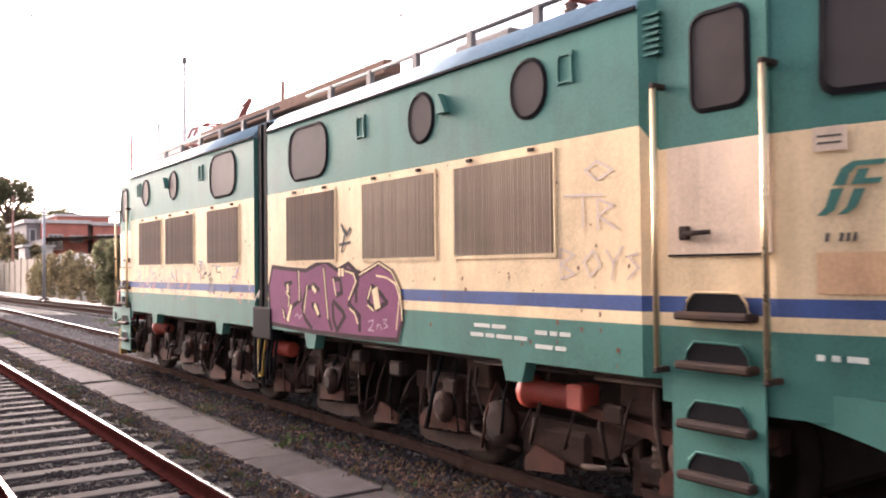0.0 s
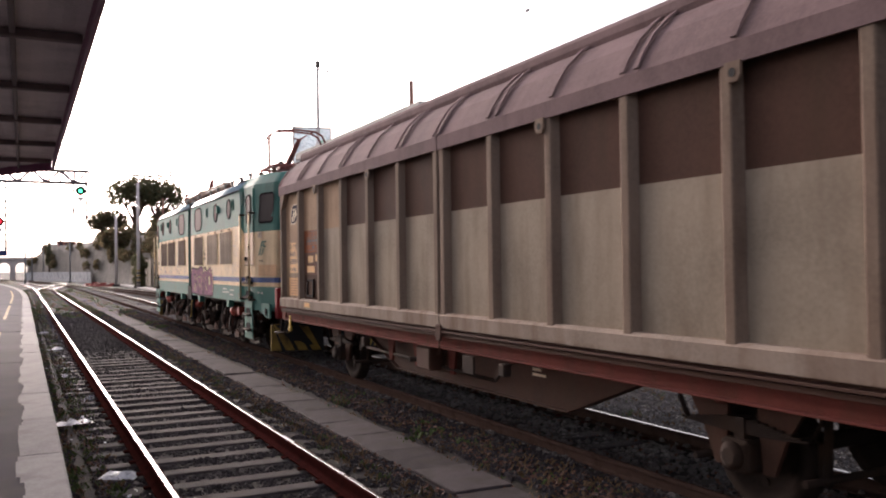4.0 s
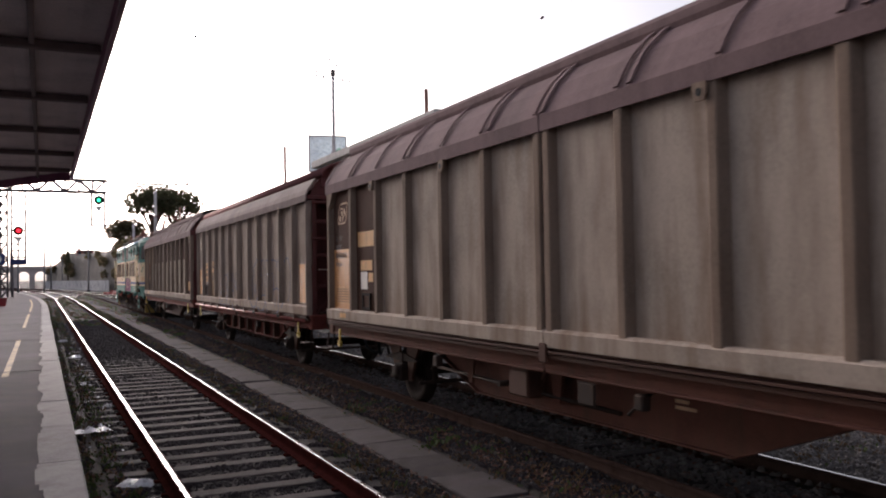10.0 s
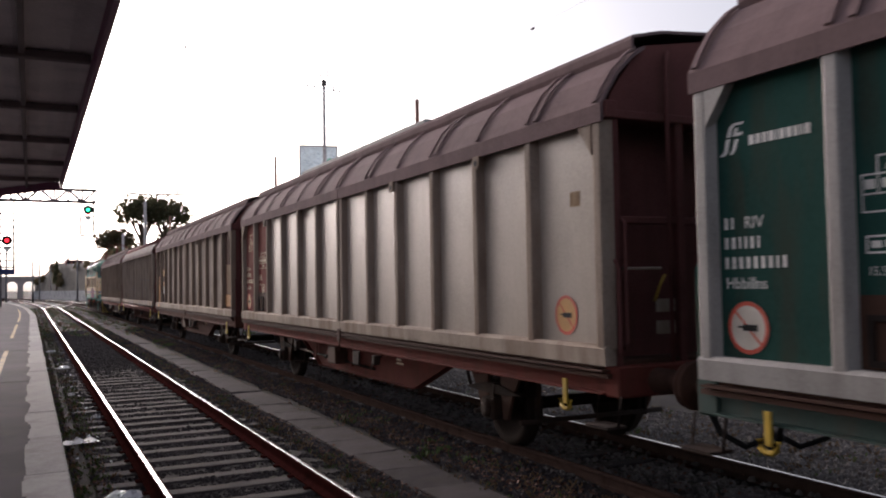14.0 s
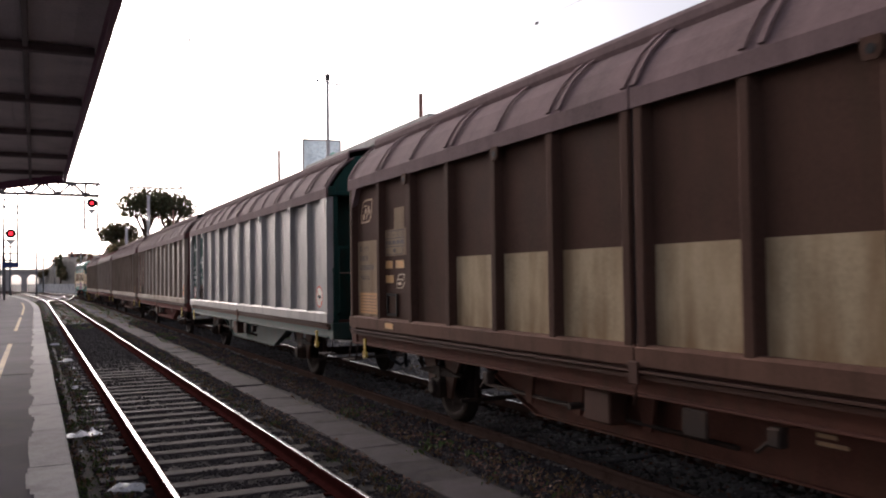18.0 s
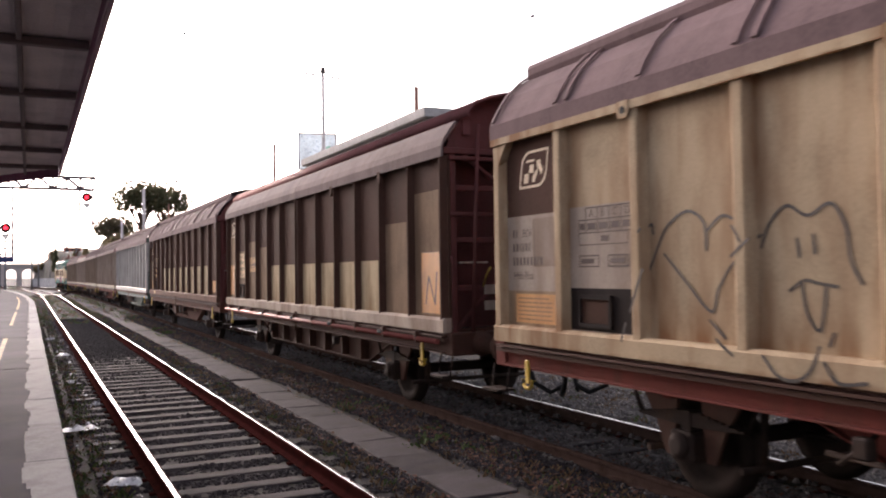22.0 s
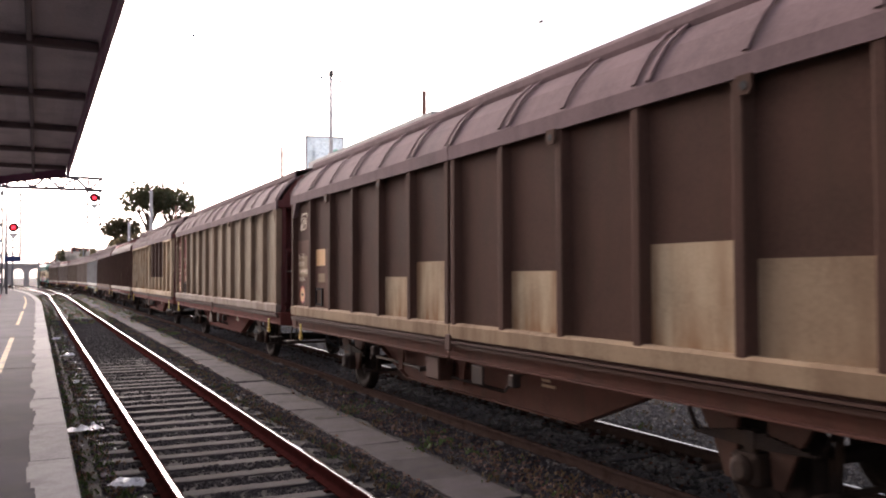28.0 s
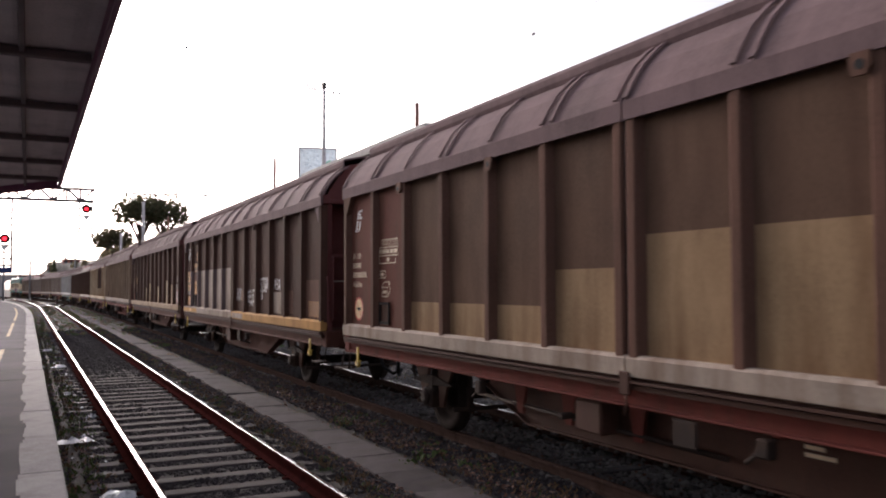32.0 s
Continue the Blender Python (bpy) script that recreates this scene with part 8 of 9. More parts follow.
# salmon brick building
bd = thing("brick_building", "low salmon-pink brick building with flat white roof edges", "building")
def block(x0, x1, y0, y1, z0, z1, mat, cap=0.0):
    part("wall", Build().cbox(x0, x1, y0, y1, z0, z1, 0.02), mat, bd)
    if cap:
        part("roof_edge", Build().cbox(x0 - 0.3, x1 + 0.3, y0 - 0.35, y1 + 0.3, z1, z1 + cap, 0.03), M["plaster"], bd)
block(17.8, 22.9, 105, 118, 0, 7.45, M["brickpink"], 0.4)
block(16.4, 17.8, 105.3, 118, 0, 7.45, M["darkplaster"], 0.4)
block(23.6, 29.5, 105.4, 119, 0, 7.3, M["brickpink"], 0.4)
block(22.9, 23.6, 106.5, 119, 0, 7.3, M["canopybeam"])
block(20.8, 27.0, 112, 122, 7.3, 8.7, M["brickpink"], 0.3)
block(15.6, 18.4, 101, 105.3, 0, 4.6, M["plaster"], 0.25)
for x0, x1, z0, z1 in ((18.6, 20.2, 4.4, 6.2), (20.9, 22.4, 5.3, 6.1), (24.2, 26.2, 5.0, 5.9), (27.0, 29.0, 5.0, 5.9), (16.7, 17.4, 5.0, 6.8)):
    y = 105.0 if x1 < 23 else 105.4
    if x0 < 17:
        y = 105.3
    w = part("window", Build().cbox(x0, x1, y - 0.05, y + 0.02, z0, z1, 0.01), M["plaster"], bd)
    n = 3 if x1 - x0 > 1 else 1
    for k in range(n):
        a, c = x0 + 0.1 + (x1 - x0 - 0.1) * k / n, x0 + (x1 - x0 - 0.1) * (k + 1) / n
        part("pane", Build().box(a, c, y - 0.07, y - 0.052, z0 + 0.1, z1 - 0.1), M["winglass"], w)
part("window_hood", Build().cbox(23.9, 29.3, 104.7, 105.4, 6.05, 6.25, 0.02), M["plaster"], bd)

# long pale building whose roof edge shows over the wagons
lb = thing("long_building", "long pale grey flat-roofed building beyond the train", "building")
part("wall", Build().cbox(22.0, 34.0, 46.8, 72, -0.3, 11.35, 0.05), M["plaster"], lb)
part("roof_edge", Build().cbox(21.6, 34.4, 46.4, 72.4, 11.35, 11.95, 0.05), M["plaster"], lb)
for i in range(6):
    for z in (2.2, 5.6, 8.8):
        y = 48.5 + 4.1 * i
        w = part("window", Build().cbox(21.93, 22.02, y, y + 1.5, z, z + 1.6, 0.01), M["darkplaster"], lb)
        part("pane", Build().box(21.915, 21.925, y + 0.1, y + 1.4, z + 0.1, z + 1.5), M["winglass"], w)
part("roof_flue", Build().tube([(23.0, 50.6, 11.9), (23.0, 50.6, 14.1)], 0.14, 8), M["rustmast"], lb)

# arched bridge across the line and the town edge behind it
M["bridgebrick"] = material("pale_bridge_masonry", (0.58, 0.50, 0.46), rough=0.9, scale=0.5, fine=5, bump=0.2)
br = thing("arch_bridge", "old masonry bridge with round arches across the line", "bridge")
def arch_wall(x0, x1, ztop, cx, rad, spring):
    n = 12
    arc = [(cx + rad * math.cos(math.pi * i / n), spring + rad * math.sin(math.pi * i / n)) for i in range(n + 1)]
    b = Build()
    for y in (229.0, 236.0):
        b.add([(x1, y, -0.6), (x1, y, ztop), (x0, y, ztop), (x0, y, -0.6)] + [(cx - rad, y, -0.6)] + [(p, y, q) for p, q in arc[::-1]] + [(cx + rad, y, -0.6)], [tuple(range(4 + 1 + n + 1 + 1))])
    for (p0, q0), (p1, q1) in zip(arc, arc[1:]):
        b.add([(p0, 229, q0), (p1, 229, q1), (p1, 236, q1), (p0, 236, q0)], [(0, 1, 2, 3)])
    b.add([(x0, 229, ztop), (x1, 229, ztop), (x1, 236, ztop), (x0, 236, ztop)], [(0, 1, 2, 3)])
    part("arch", b, M["bridgebrick"], br)
for k in range(10):
    c = -0.4 - 3.75 * k
    arch_wall(c - 1.875, c + 1.875, 4.6, c, 1.28, 2.65)
part("parapet", Build().cbox(-36, 4.2, 228.7, 229.1, 4.6, 5.2, 0.05), M["bridgebrick"], br)
part("abutment", Build().cbox(1.475, 4.4, 228.95, 236, -0.6, 4.6, 0.1), M["bridgebrick"], br)
cy = thing("cypress_tree", "pointed dark cypress beside a reddish chimney", "tree", pose(5.0, 199, 3.4))
part("trunk", Build().tube([(0, 0, -4), (0, 0, 3)], [0.2, 0.08], 6), M["bark"], cy)
part("crown", raw(leaves([(0, 0, 0.2 + 0.55 * i, 0.9 - 0.1 * i, 0.9 - 0.1 * i, 0.6) for i in range(8)], 900, 0.28, 41), "crown", [M["leaf"], M["leaf"]]), None, cy)
tb = thing("hilltop_house", "small reddish house on top of the cutting", "building")
part("wall", Build().cbox(6.6, 10.0, 196, 202, 4.5, 7.9, 0.05), M["brickpink"], tb)
part("roof", Build().cbox(6.4, 10.2, 195.7, 202.3, 7.9, 8.1, 0.03), M["darkplaster"], tb)
for k in range(3):
    part("window", Build().box(6.9 + 1.1 * k, 7.5 + 1.1 * k, 195.95, 196.0, 7.1, 7.7), M["winglass"], tb)
part("chimney", Build().cbox(7.0, 7.4, 198, 198.4, 7.9, 8.7, 0.02), M["brickpink"], tb)
# parked cars and litter heap by the cutting's foot
M["carred"] = material("faded_red_heap", (0.35, 0.07, 0.06), rough=0.5, bump=0.05)
for k, (x, y, m_) in enumerate(((9.6, 121, "carred"), (10.4, 123.5, "plaster"), (9.0, 125, "carred"))):
    h = thing("rubble_heap", "low heap of coloured rubble beside the siding", "rubble", pose(x, y, -0.3, 0, 0, 30 * k))
    b = Build()
    r2 = random.Random(60 + k)
    for _ in range(14):
        px, py, s = r2.uniform(-1.1, 1.1), r2.uniform(-0.8, 0.8), r2.uniform(0.15, 0.4)
        b.cbox(px - s, px + s, py - s * 0.7, py + s * 0.7, 0, s * r2.uniform(0.8, 1.6), 0.04)
    part("pile", b, M[m_], h)["kind"] = "stuff"

# ------------------------------------------------------------------ platform furniture
ps = thing("platform_sign", "round blue platform number sign on a post", "sign", pose(-2.55, 60, PLAT))
part("post", Build().tube([(0, 0, 0), (0, 0, 3.6)], 0.05, 8), M["galv"], ps)
part("plate", Build().cbox(-0.42, 0.42, -0.05, -0.01, 2.55, 3.25, 0.02), M["sign_blue"], ps)
part("number_disc", Build().turned([(-0.055, 0.24), (-0.052, 0.24)], (0, 0, 2.9), "y", 20), M["white"], ps)
lettering(ps, "3", 0.36, M["sign_blue"], Matrix.Translation((-0.10, -0.062, 2.78)) @ pose(0, 0, 0, 90, 0, 0), "number")
pl = thing("planter", "dark red plastic planter tub on the platform", "planter", pose(-2.45, 58, PLAT))
part("tub", Build().prism([(-0.42, 0), (0.42, 0), (0.5, 0.5), (-0.5, 0.5)], -0.3, 0.3), M["bufferred"], pl)
part("soil", Build().box(-0.44, 0.44, -0.26, 0.26, 0.44, 0.505), M["ballast"], pl)

# ------------------------------------------------------------------ litter and weeds
M["foil"] = material("crumpled_white_foil", (0.75, 0.75, 0.76), rough=0.35, scale=12, fine=40, bump=0.6)
def crumple(x, y, z, sx, sy, seed, rot, label):
    r = random.Random(seed)
    b = Build()
    nx, ny = 7, 5
    v = [((i / (nx - 1) - 0.5) * sx + r.uniform(-0.02, 0.02), (j / (ny - 1) - 0.5) * sy + r.uniform(-0.02, 0.02), r.uniform(0.0, 0.07) * (1 if 0 < i < nx - 1 and 0 < j < ny - 1 else 0.25)) for j in range(ny) for i in range(nx)]
    w = [(p[0] * 0.98, p[1] * 0.98, p[2] - 0.006) for p in v]
    f = [(j * nx + i, j * nx + i + 1, (j + 1) * nx + i + 1, (j + 1) * nx + i) for j in range(ny - 1) for i in range(nx - 1)]
    b.add(v, f)
    b.add(w, [q[::-1] for q in f])
    o = solid("litter", b, M["foil"], label, "litter", group="litter")
    z = max(bed_height(x + a * sx, y + c * sx) for a in (-0.5, 0, 0.5) for c in (-0.3, 0, 0.3))
    o.matrix_basis = pose(x, y, z + 0.012, 0, 0, rot)
crumple(0.60, 12.55, bed_height(0.60, 12.55) + 0.015, 0.46, 0.26, 1, 12, "crumpled white plastic sheet lying beside the rail")
crumple(0.86, 9.15, bed_height(0.86, 9.15) + 0.015, 0.34, 0.24, 2, -20, "crumpled white bag lying beside the rail")
crumple(0.78, 24.6, bed_height(0.78, 24.6) + 0.015, 0.34, 0.30, 3, 40, "white scrap of plastic beside the rail")
crumple(0.95, 14.8, bed_height(0.95, 14.8) + 0.015, 0.13, 0.10, 4, 40, "small white scrap beside the rail")
crumple(0.72, 18.2, bed_height(0.72, 18.2) + 0.015, 0.14, 0.08, 5, 70, "small pale scrap beside the rail")
crumple(0.62, 31.2, bed_height(0.62, 31.2) + 0.015, 0.3, 0.12, 6, 10, "small pale scrap near the platform")
r = random.Random(71)
b = Build()
def tuft(x, y, h, n, m=0):
    z = bed_height(x, y) - 0.01
    for _ in range(n):
        a, l = r.uniform(0, 6.28), h * r.uniform(0.5, 1.2)
        dx, dy = math.cos(a) * l * 0.7, math.sin(a) * l * 0.7
        px, py = x + r.uniform(-0.08, 0.08), y + r.uniform(-0.08, 0.08)
        w = 0.008 + 0.05 * h
        b.add([(px - w * math.sin(a), py + w * math.cos(a), z), (px + w * math.sin(a), py - w * math.cos(a), z), (px + dx * 0.6, py + dy * 0.6, z + l * 0.8), (px + dx, py + dy, z + l * 0.7)], [(0, 1, 2), (1, 3, 2)], m)
for _ in range(1500):
    y = 3.5 + 50 * r.random() ** 1.5
    tuft(r.uniform(0.36, 0.85), y, r.uniform(0.03, 0.10), 5, r.random() < 0.3)
for _ in range(2200):
    y = 6 + 40 * r.random() ** 1.5
    tuft(r.choice((r.uniform(4.1, 4.95), r.uniform(3.0, 3.3), r.uniform(7.2, 9.5))), y, r.uniform(0.025, 0.085), 6, r.random() < 0.82)
for x, y, h, n in ((4.35, 9.4, 0.10, 40), (4.45, 9.7, 0.08, 24), (4.6, 8.8, 0.08, 18), (4.5, 12.4, 0.1, 24), (4.3, 31, 0.16, 60), (4.4, 34, 0.14, 40), (8.4, 34, 0.15, 60), (8.8, 38, 0.15, 60), (8.2, 30, 0.12, 40)):
    for _ in range(n // 6):
        tuft(x + r.uniform(-0.22, 0.22), y + r.uniform(-0.3, 0.3), h, 6, 0)
for _ in range(1300):
    y = r.uniform(40, 105)
    x = curve_x(y, NEAR) + r.choice((r.uniform(-1.7, -0.95), r.uniform(-0.5, 0.5), r.uniform(1.0, 1.5), r.uniform(2.0, 3.0)))
    tuft(x, y, r.uniform(0.06, 0.15), 6, r.random() < 0.4)
sc_ = Build()
for _ in range(70):
    x, y, q = r.uniform(0.36, 1.0), 5 + 34 * r.random() ** 1.3, r.uniform(0.012, 0.03)
    a, z = r.uniform(0, 6.28), bed_height(x, y) + 0.03
    u, v = Vector((math.cos(a) * q, math.sin(a) * q, 0.3 * q)), Vector((-math.sin(a) * q, math.cos(a) * q, 0.4 * q))
    c = Vector((x, y, z))
    sc_.add([c - u, c + v, c + u * 1.4, c - v * 0.7], [(0, 1, 2, 3)])
tagged(new("paper_scraps", raw(sc_, "paper_scraps", [M["foil"]])), "small white scraps of paper beside the rail", "litter", kind="stuff")
M["leaflitter"] = material("brown_leaf_litter", (0.105, 0.042, 0.026), dark=(0.05, 0.024, 0.016), light=(0.17, 0.085, 0.05), rough=0.9, scale=3, fine=20, bump=0.0)
lt = Build()
for _ in range(15000):
    y = 4 + 42 * r.random() ** 1.6
    x = r.choice((r.gauss(4.62, 0.2), r.gauss(4.62, 0.2), r.gauss(4.4, 0.15), r.uniform(3.2, 3.6), r.uniform(5.2, 6.6), r.uniform(0.35, 0.75)))
    a, q, z = r.uniform(0, 6.28), r.uniform(0.012, 0.03), bed_height(x, y) + r.uniform(0.012, 0.034)
    u, v = Vector((math.cos(a) * q, math.sin(a) * q, r.uniform(-0.5, 0.5) * q)), Vector((-math.sin(a) * q * 0.6, math.cos(a) * q * 0.6, r.uniform(-0.5, 0.5) * q))
    c = Vector((x, y, z))
    lt.add([c - u, c + v, c + u, c - v], [(0, 1, 2, 3)], 0)
tagged(new("leaf_litter", raw(lt, "leaf_litter", [M["leaflitter"]])), "brown fallen leaves between the rails and slabs", "leaves", kind="stuff")
M["weed"] = material("weed_green", (0.075, 0.11, 0.028), rough=0.8, scale=2, fine=9, bump=0.0)
M["dryweed"] = material("dry_weeds", (0.16, 0.10, 0.05), rough=0.9, scale=2, fine=9, bump=0.0)
tagged(new("weeds", raw(b, "weeds", [M["weed"], M["dryweed"]])), "sparse green and dry weeds in the ballast", "weeds", kind="stuff")


def signal_change():
    """The carrier of the signal over the line swings from green to red as the locomotive passes."""
    off = lambda z: Matrix.Translation((0, 0.04, z))
    walk(carrier, [(0, off(-0.175)), (15.4, off(-0.175)), (15.7, off(0.175)), (32, off(0.175))])


# ------------------------------------------------------------------ inscriptions, patches and scrawls on the wagons
M["pocket"] = material("dark_pocket_paint", (0.028, 0.021, 0.019), spec=0.08, rough=0.8, bump=0.03)
M["blueink"] = material("faded_blue_spray", (0.06, 0.075, 0.15), rough=0.6, scale=5, fine=50, bump=0.0, soil=(0.2, 0.19, 0.2), soil_amount=0.4)
M["darkink"] = material("dark_grey_spray", (0.07, 0.058, 0.052), rough=0.6, scale=5, fine=50, bump=0.0, soil=(0.22, 0.17, 0.12), soil_amount=0.4)
M["whiteink"] = material("white_spray", (0.88, 0.84, 0.80), rough=0.6, scale=5, fine=50, bump=0.0)
M["goldink"] = material("yellowed_lettering", (0.78, 0.60, 0.40), rough=0.6, scale=6, fine=60, bump=0.02, soil=(0.3, 0.2, 0.12), soil_amount=0.5)
M["dimgold"] = material("faded_orange_lettering", (0.56, 0.35, 0.20), rough=0.7, scale=6, fine=60, bump=0.02, soil=(0.2, 0.08, 0.05), soil_amount=0.6)
M["noticefilm"] = material("yellowed_notice_film", (0.66, 0.35, 0.14), spec=0.1, rough=0.6, scale=3, fine=50, bump=0.02, streak=0.4, soil=(0.28, 0.13, 0.06))
M["palelabel"] = material("pale_orange_film", (0.76, 0.52, 0.27), spec=0.2, rough=0.6, scale=3, fine=50, bump=0.02, streak=0.2)
M["emblem_dark"] = material("faded_dark_emblem", (0.03, 0.024, 0.032), spec=0.06, rough=0.8, bump=0.0)
M["dimink"] = material("worn_dark_lettering", (0.12, 0.085, 0.07), rough=0.7, bump=0.02)
M["faintprint"] = material("faded_brown_print", (0.36, 0.19, 0.09), rough=0.7, bump=0.0)
M["whitefilm"] = material("white_label_film", (0.72, 0.66, 0.58), rough=0.4, scale=3, fine=50, bump=0.02, soil=(0.4, 0.3, 0.2), soil_amount=0.4)


def field(w, d0, d1, z0, z1, mat, name="paint_patch", label="", lift=0.001):
    L = LONG[w]
    return part(name, plate(L, d0, d1, z0, z1, lift, 0.002), M[mat], WAGONS[w - 1], label)


def pocket(w, d, z=1.36, wide=0.38, high=0.32):
    """Card pocket: a framed recess."""
    L, x = LONG[w], SIDE - PANEL_IN
    b = Build()
    for d0, d1, z0, z1 in ((d, d + 0.04, z, z + high), (d + wide - 0.04, d + wide, z, z + high), (d, d + wide, z, z + 0.04), (d, d + wide, z + high - 0.04, z + high)):
        b.box(-x - 0.03, -x - 0.004, L / 2 - d1, L / 2 - d0, z0, z1)
    p = part("label_pocket", b, M["pocket"], WAGONS[w - 1], "dark framed label pocket")
    part("pocket_back", plate(L, d + 0.04, d + wide - 0.04, z + 0.04, z + high - 0.04, 0.004, 0.003), M["brown"], p)


def outline(w, d0, z0, wide, high, mat, fill=()):
    """A ruled box with bars of small writing."""
    L, x = LONG[w], SIDE - PANEL_IN + INK
    b = Build()
    y = L / 2 - d0
    stroke(b, [(y, z0), (y - wide, z0), (y - wide, z0 + high), (y, z0 + high), (y, z0)], 0.013, -x)
    bars(b, d0 + 0.03, z0 + high * 0.28, fill, high * 0.44, L, x, gap=0.025)
    part("small_inscription", b, M[mat], WAGONS[w - 1])


def cube_mark(w, d, z, s, mat):
    L, x = LONG[w], SIDE - PANEL_IN + INK
    b = Build()
    y = L / 2 - d
    k = 0.35 * s
    stroke(b, [(y, z), (y - s, z), (y - s, z + 0.6 * s), (y, z + 0.6 * s), (y, z)], 0.014, -x)
    stroke(b, [(y, z + 0.6 * s), (y - k, z + 0.95 * s), (y - s - k, z + 0.95 * s), (y - s - k, z + 0.35 * s), (y - s, z)], 0.014, -x)
    stroke(b, [(y - s, z + 0.6 * s), (y - s - k, z + 0.95 * s)], 0.014, -x)
    bars(b, d + 0.04, z + 0.2 * s, [s * 0.6], 0.2 * s, L, x)
    part("volume_mark", b, M[mat], WAGONS[w - 1], "ruled cube symbol")["kind"] = "stuff"


def notice(w, d0, d1, z0, z1, mat="label", rows=6):
    """Printed film notice: plain lines on a bright ground."""
    f = field(w, d0, d1, z0, z1, "noticefilm" if mat == "label" else mat, "notice_film", "yellowed printed notice film")
    L, x = LONG[w], SIDE - PANEL_IN + INK
    b = Build()
    r = random.Random(w * 7 + int(d0 * 10))
    h = (z1 - z0) / (rows + 1)
    for i in range(rows):
        u = d0 + 0.05
        while u < d1 - 0.12:
            k = min(r.uniform(0.06, 0.2), d1 - 0.05 - u)
            b.box(-x - 0.002, -x, L / 2 - u - k, L / 2 - u, z0 + h * (i + 0.75), z0 + h * (i + 1.1))
            u += k + 0.012
    part("printed_text", b, M["faintprint"] if mat != "pocket" else M["white"], f)["kind"] = "stuff"


def words(w, text, d, z, size, mat, name="lettering", squeeze=1.0):
    lettering(WAGONS[w - 1], text, size, M[mat], side_pose(LONG[w], d, z, INK + 0.001 - PANEL_IN), name, squeeze=squeeze)


def smooth(pts, k=5):
    """Rounded line through hand-set points."""
    out = []
    for i in range(len(pts) - 1):
        p = [Vector(pts[max(0, min(len(pts) - 1, j))]) for j in (i - 1, i, i + 1, i + 2)]
        for s in range(k):
            t = s / k
            out.append(tuple(0.5 * (2 * p[1] + (p[2] - p[0]) * t + (2 * p[0] - 5 * p[1] + 4 * p[2] - p[3]) * t * t + (3 * p[1] - p[0] - 3 * p[2] + p[3]) * t**3)))
    return out + [tuple(pts[-1])]


def scrawl(w, lines, width, mat, label, shift=0.0):
    """Spray-can lines that run over panels and ribs; each line of (d, z) rides on the face under it."""
    L = LONG[w]
    b = Build()
    edges = EDGES["a" if L > 15 else "b"]
    for line in lines:
        pts = smooth([(u + shift, v) for u, v in line])
        for a, c in zip(pts, pts[1:]):
            m_ = (a[0] + c[0]) / 2
            on_rib = min(abs(m_ - e) for e in edges) < 0.075 or m_ > edges[-1] - 0.15
            x = SIDE + 0.002 if on_rib else SIDE - PANEL_IN + INK + 0.001
            if min(a[1], c[1]) < SILL1 + 0.03:
                x = SIDE + 0.016
            stroke(b, [(L / 2 - a[0], a[1]), (L / 2 - c[0], c[1])], width, -x)
    part("scrawl", b, M[mat], WAGONS[w - 1], label)["kind"] = "stuff"


GLYPHS = {
    "D": [[(0, 0), (0, 1)], [(0, 1), (0.5, 0.8), (0.6, 0.4), (0, 0)]], "A": [[(0, 0), (0.35, 1), (0.65, 0)], [(0.1, 0.4), (0.6, 0.35)]], "Y": [[(0, 1), (0.3, 0.5)], [(0.65, 1), (0.2, -0.1)]],
    "S": [[(0.6, 0.95), (0.15, 0.9), (0.1, 0.6), (0.55, 0.45), (0.5, 0.05), (0, 0.0)]], "E": [[(0.6, 1), (0.1, 0.95), (0.05, 0.05), (0.6, 0.0)], [(0.1, 0.5), (0.5, 0.52)]],
    "L": [[(0.15, 1), (0.05, 0), (0.55, 0.05)]], "T": [[(0, 0.95), (0.75, 1.05)], [(0.4, 1), (0.35, -0.1)]], "N": [[(0, 0), (0.1, 1), (0.5, 0.1), (0.65, 1.1)]],
    "Q": [[(0.55, 0.85), (0.2, 0.95), (0.0, 0.4), (0.3, 0.05), (0.6, 0.4), (0.5, 0.9)], [(0.35, 0.35), (0.7, -0.15)]]}


def tag(w, text, d, z, h, mat, slope=0.0, squeeze=1.0):
    r = random.Random(text)
    lines = []
    for ch in text:
        for st in GLYPHS[ch]:
            lines.append([(d + h * squeeze * (0.85 * u + 0.12 * v), z + h * v + r.uniform(-0.01, 0.01) * h) for u, v in st])
        d += h * 0.78 * squeeze
        z += slope * h
    scrawl(w, lines, 0.026, mat, "sprayed tag " + text)


LONG = {i + 1: sp["length"] for i, sp in enumerate(SPECS)}


def badge(w, d, z, mat, wide=0.46, high=0.36):
    emblem(WAGONS[w - 1], LONG[w], d, z, wide, high, M[mat], None)


def numbers(w, d, z, mat):
    number_block(WAGONS[w - 1], LONG[w], d, z, M[mat])


def number_film(w, d, z, mat="label"):
    """Bright film behind a vehicle inscription, stepped to the length of its rows."""
    L, x = LONG[w], SIDE - PANEL_IN + 0.003
    wide = (0.62, 0.66, 0.42, 0.36)
    o = [(d - 0.03, z - 0.03)]
    for i, k in enumerate(wide):
        o += [(d + k, z - 0.03 + 0.145 * i), (d + k, z - 0.03 + 0.145 * (i + 1))]
    o.append((d - 0.03, z - 0.03 + 0.145 * 4))
    part("number_film", Build().add([(-x, L / 2 - u, v) for u, v in o], [tuple(range(len(o)))]), M[mat], WAGONS[w - 1], "orange film behind the inscription")
    numbers(w, d, z, "dimink")


def disc(w, d, z, r, back):
    warning_disc(WAGONS[w - 1], LONG[w], d, z, r, M[back])


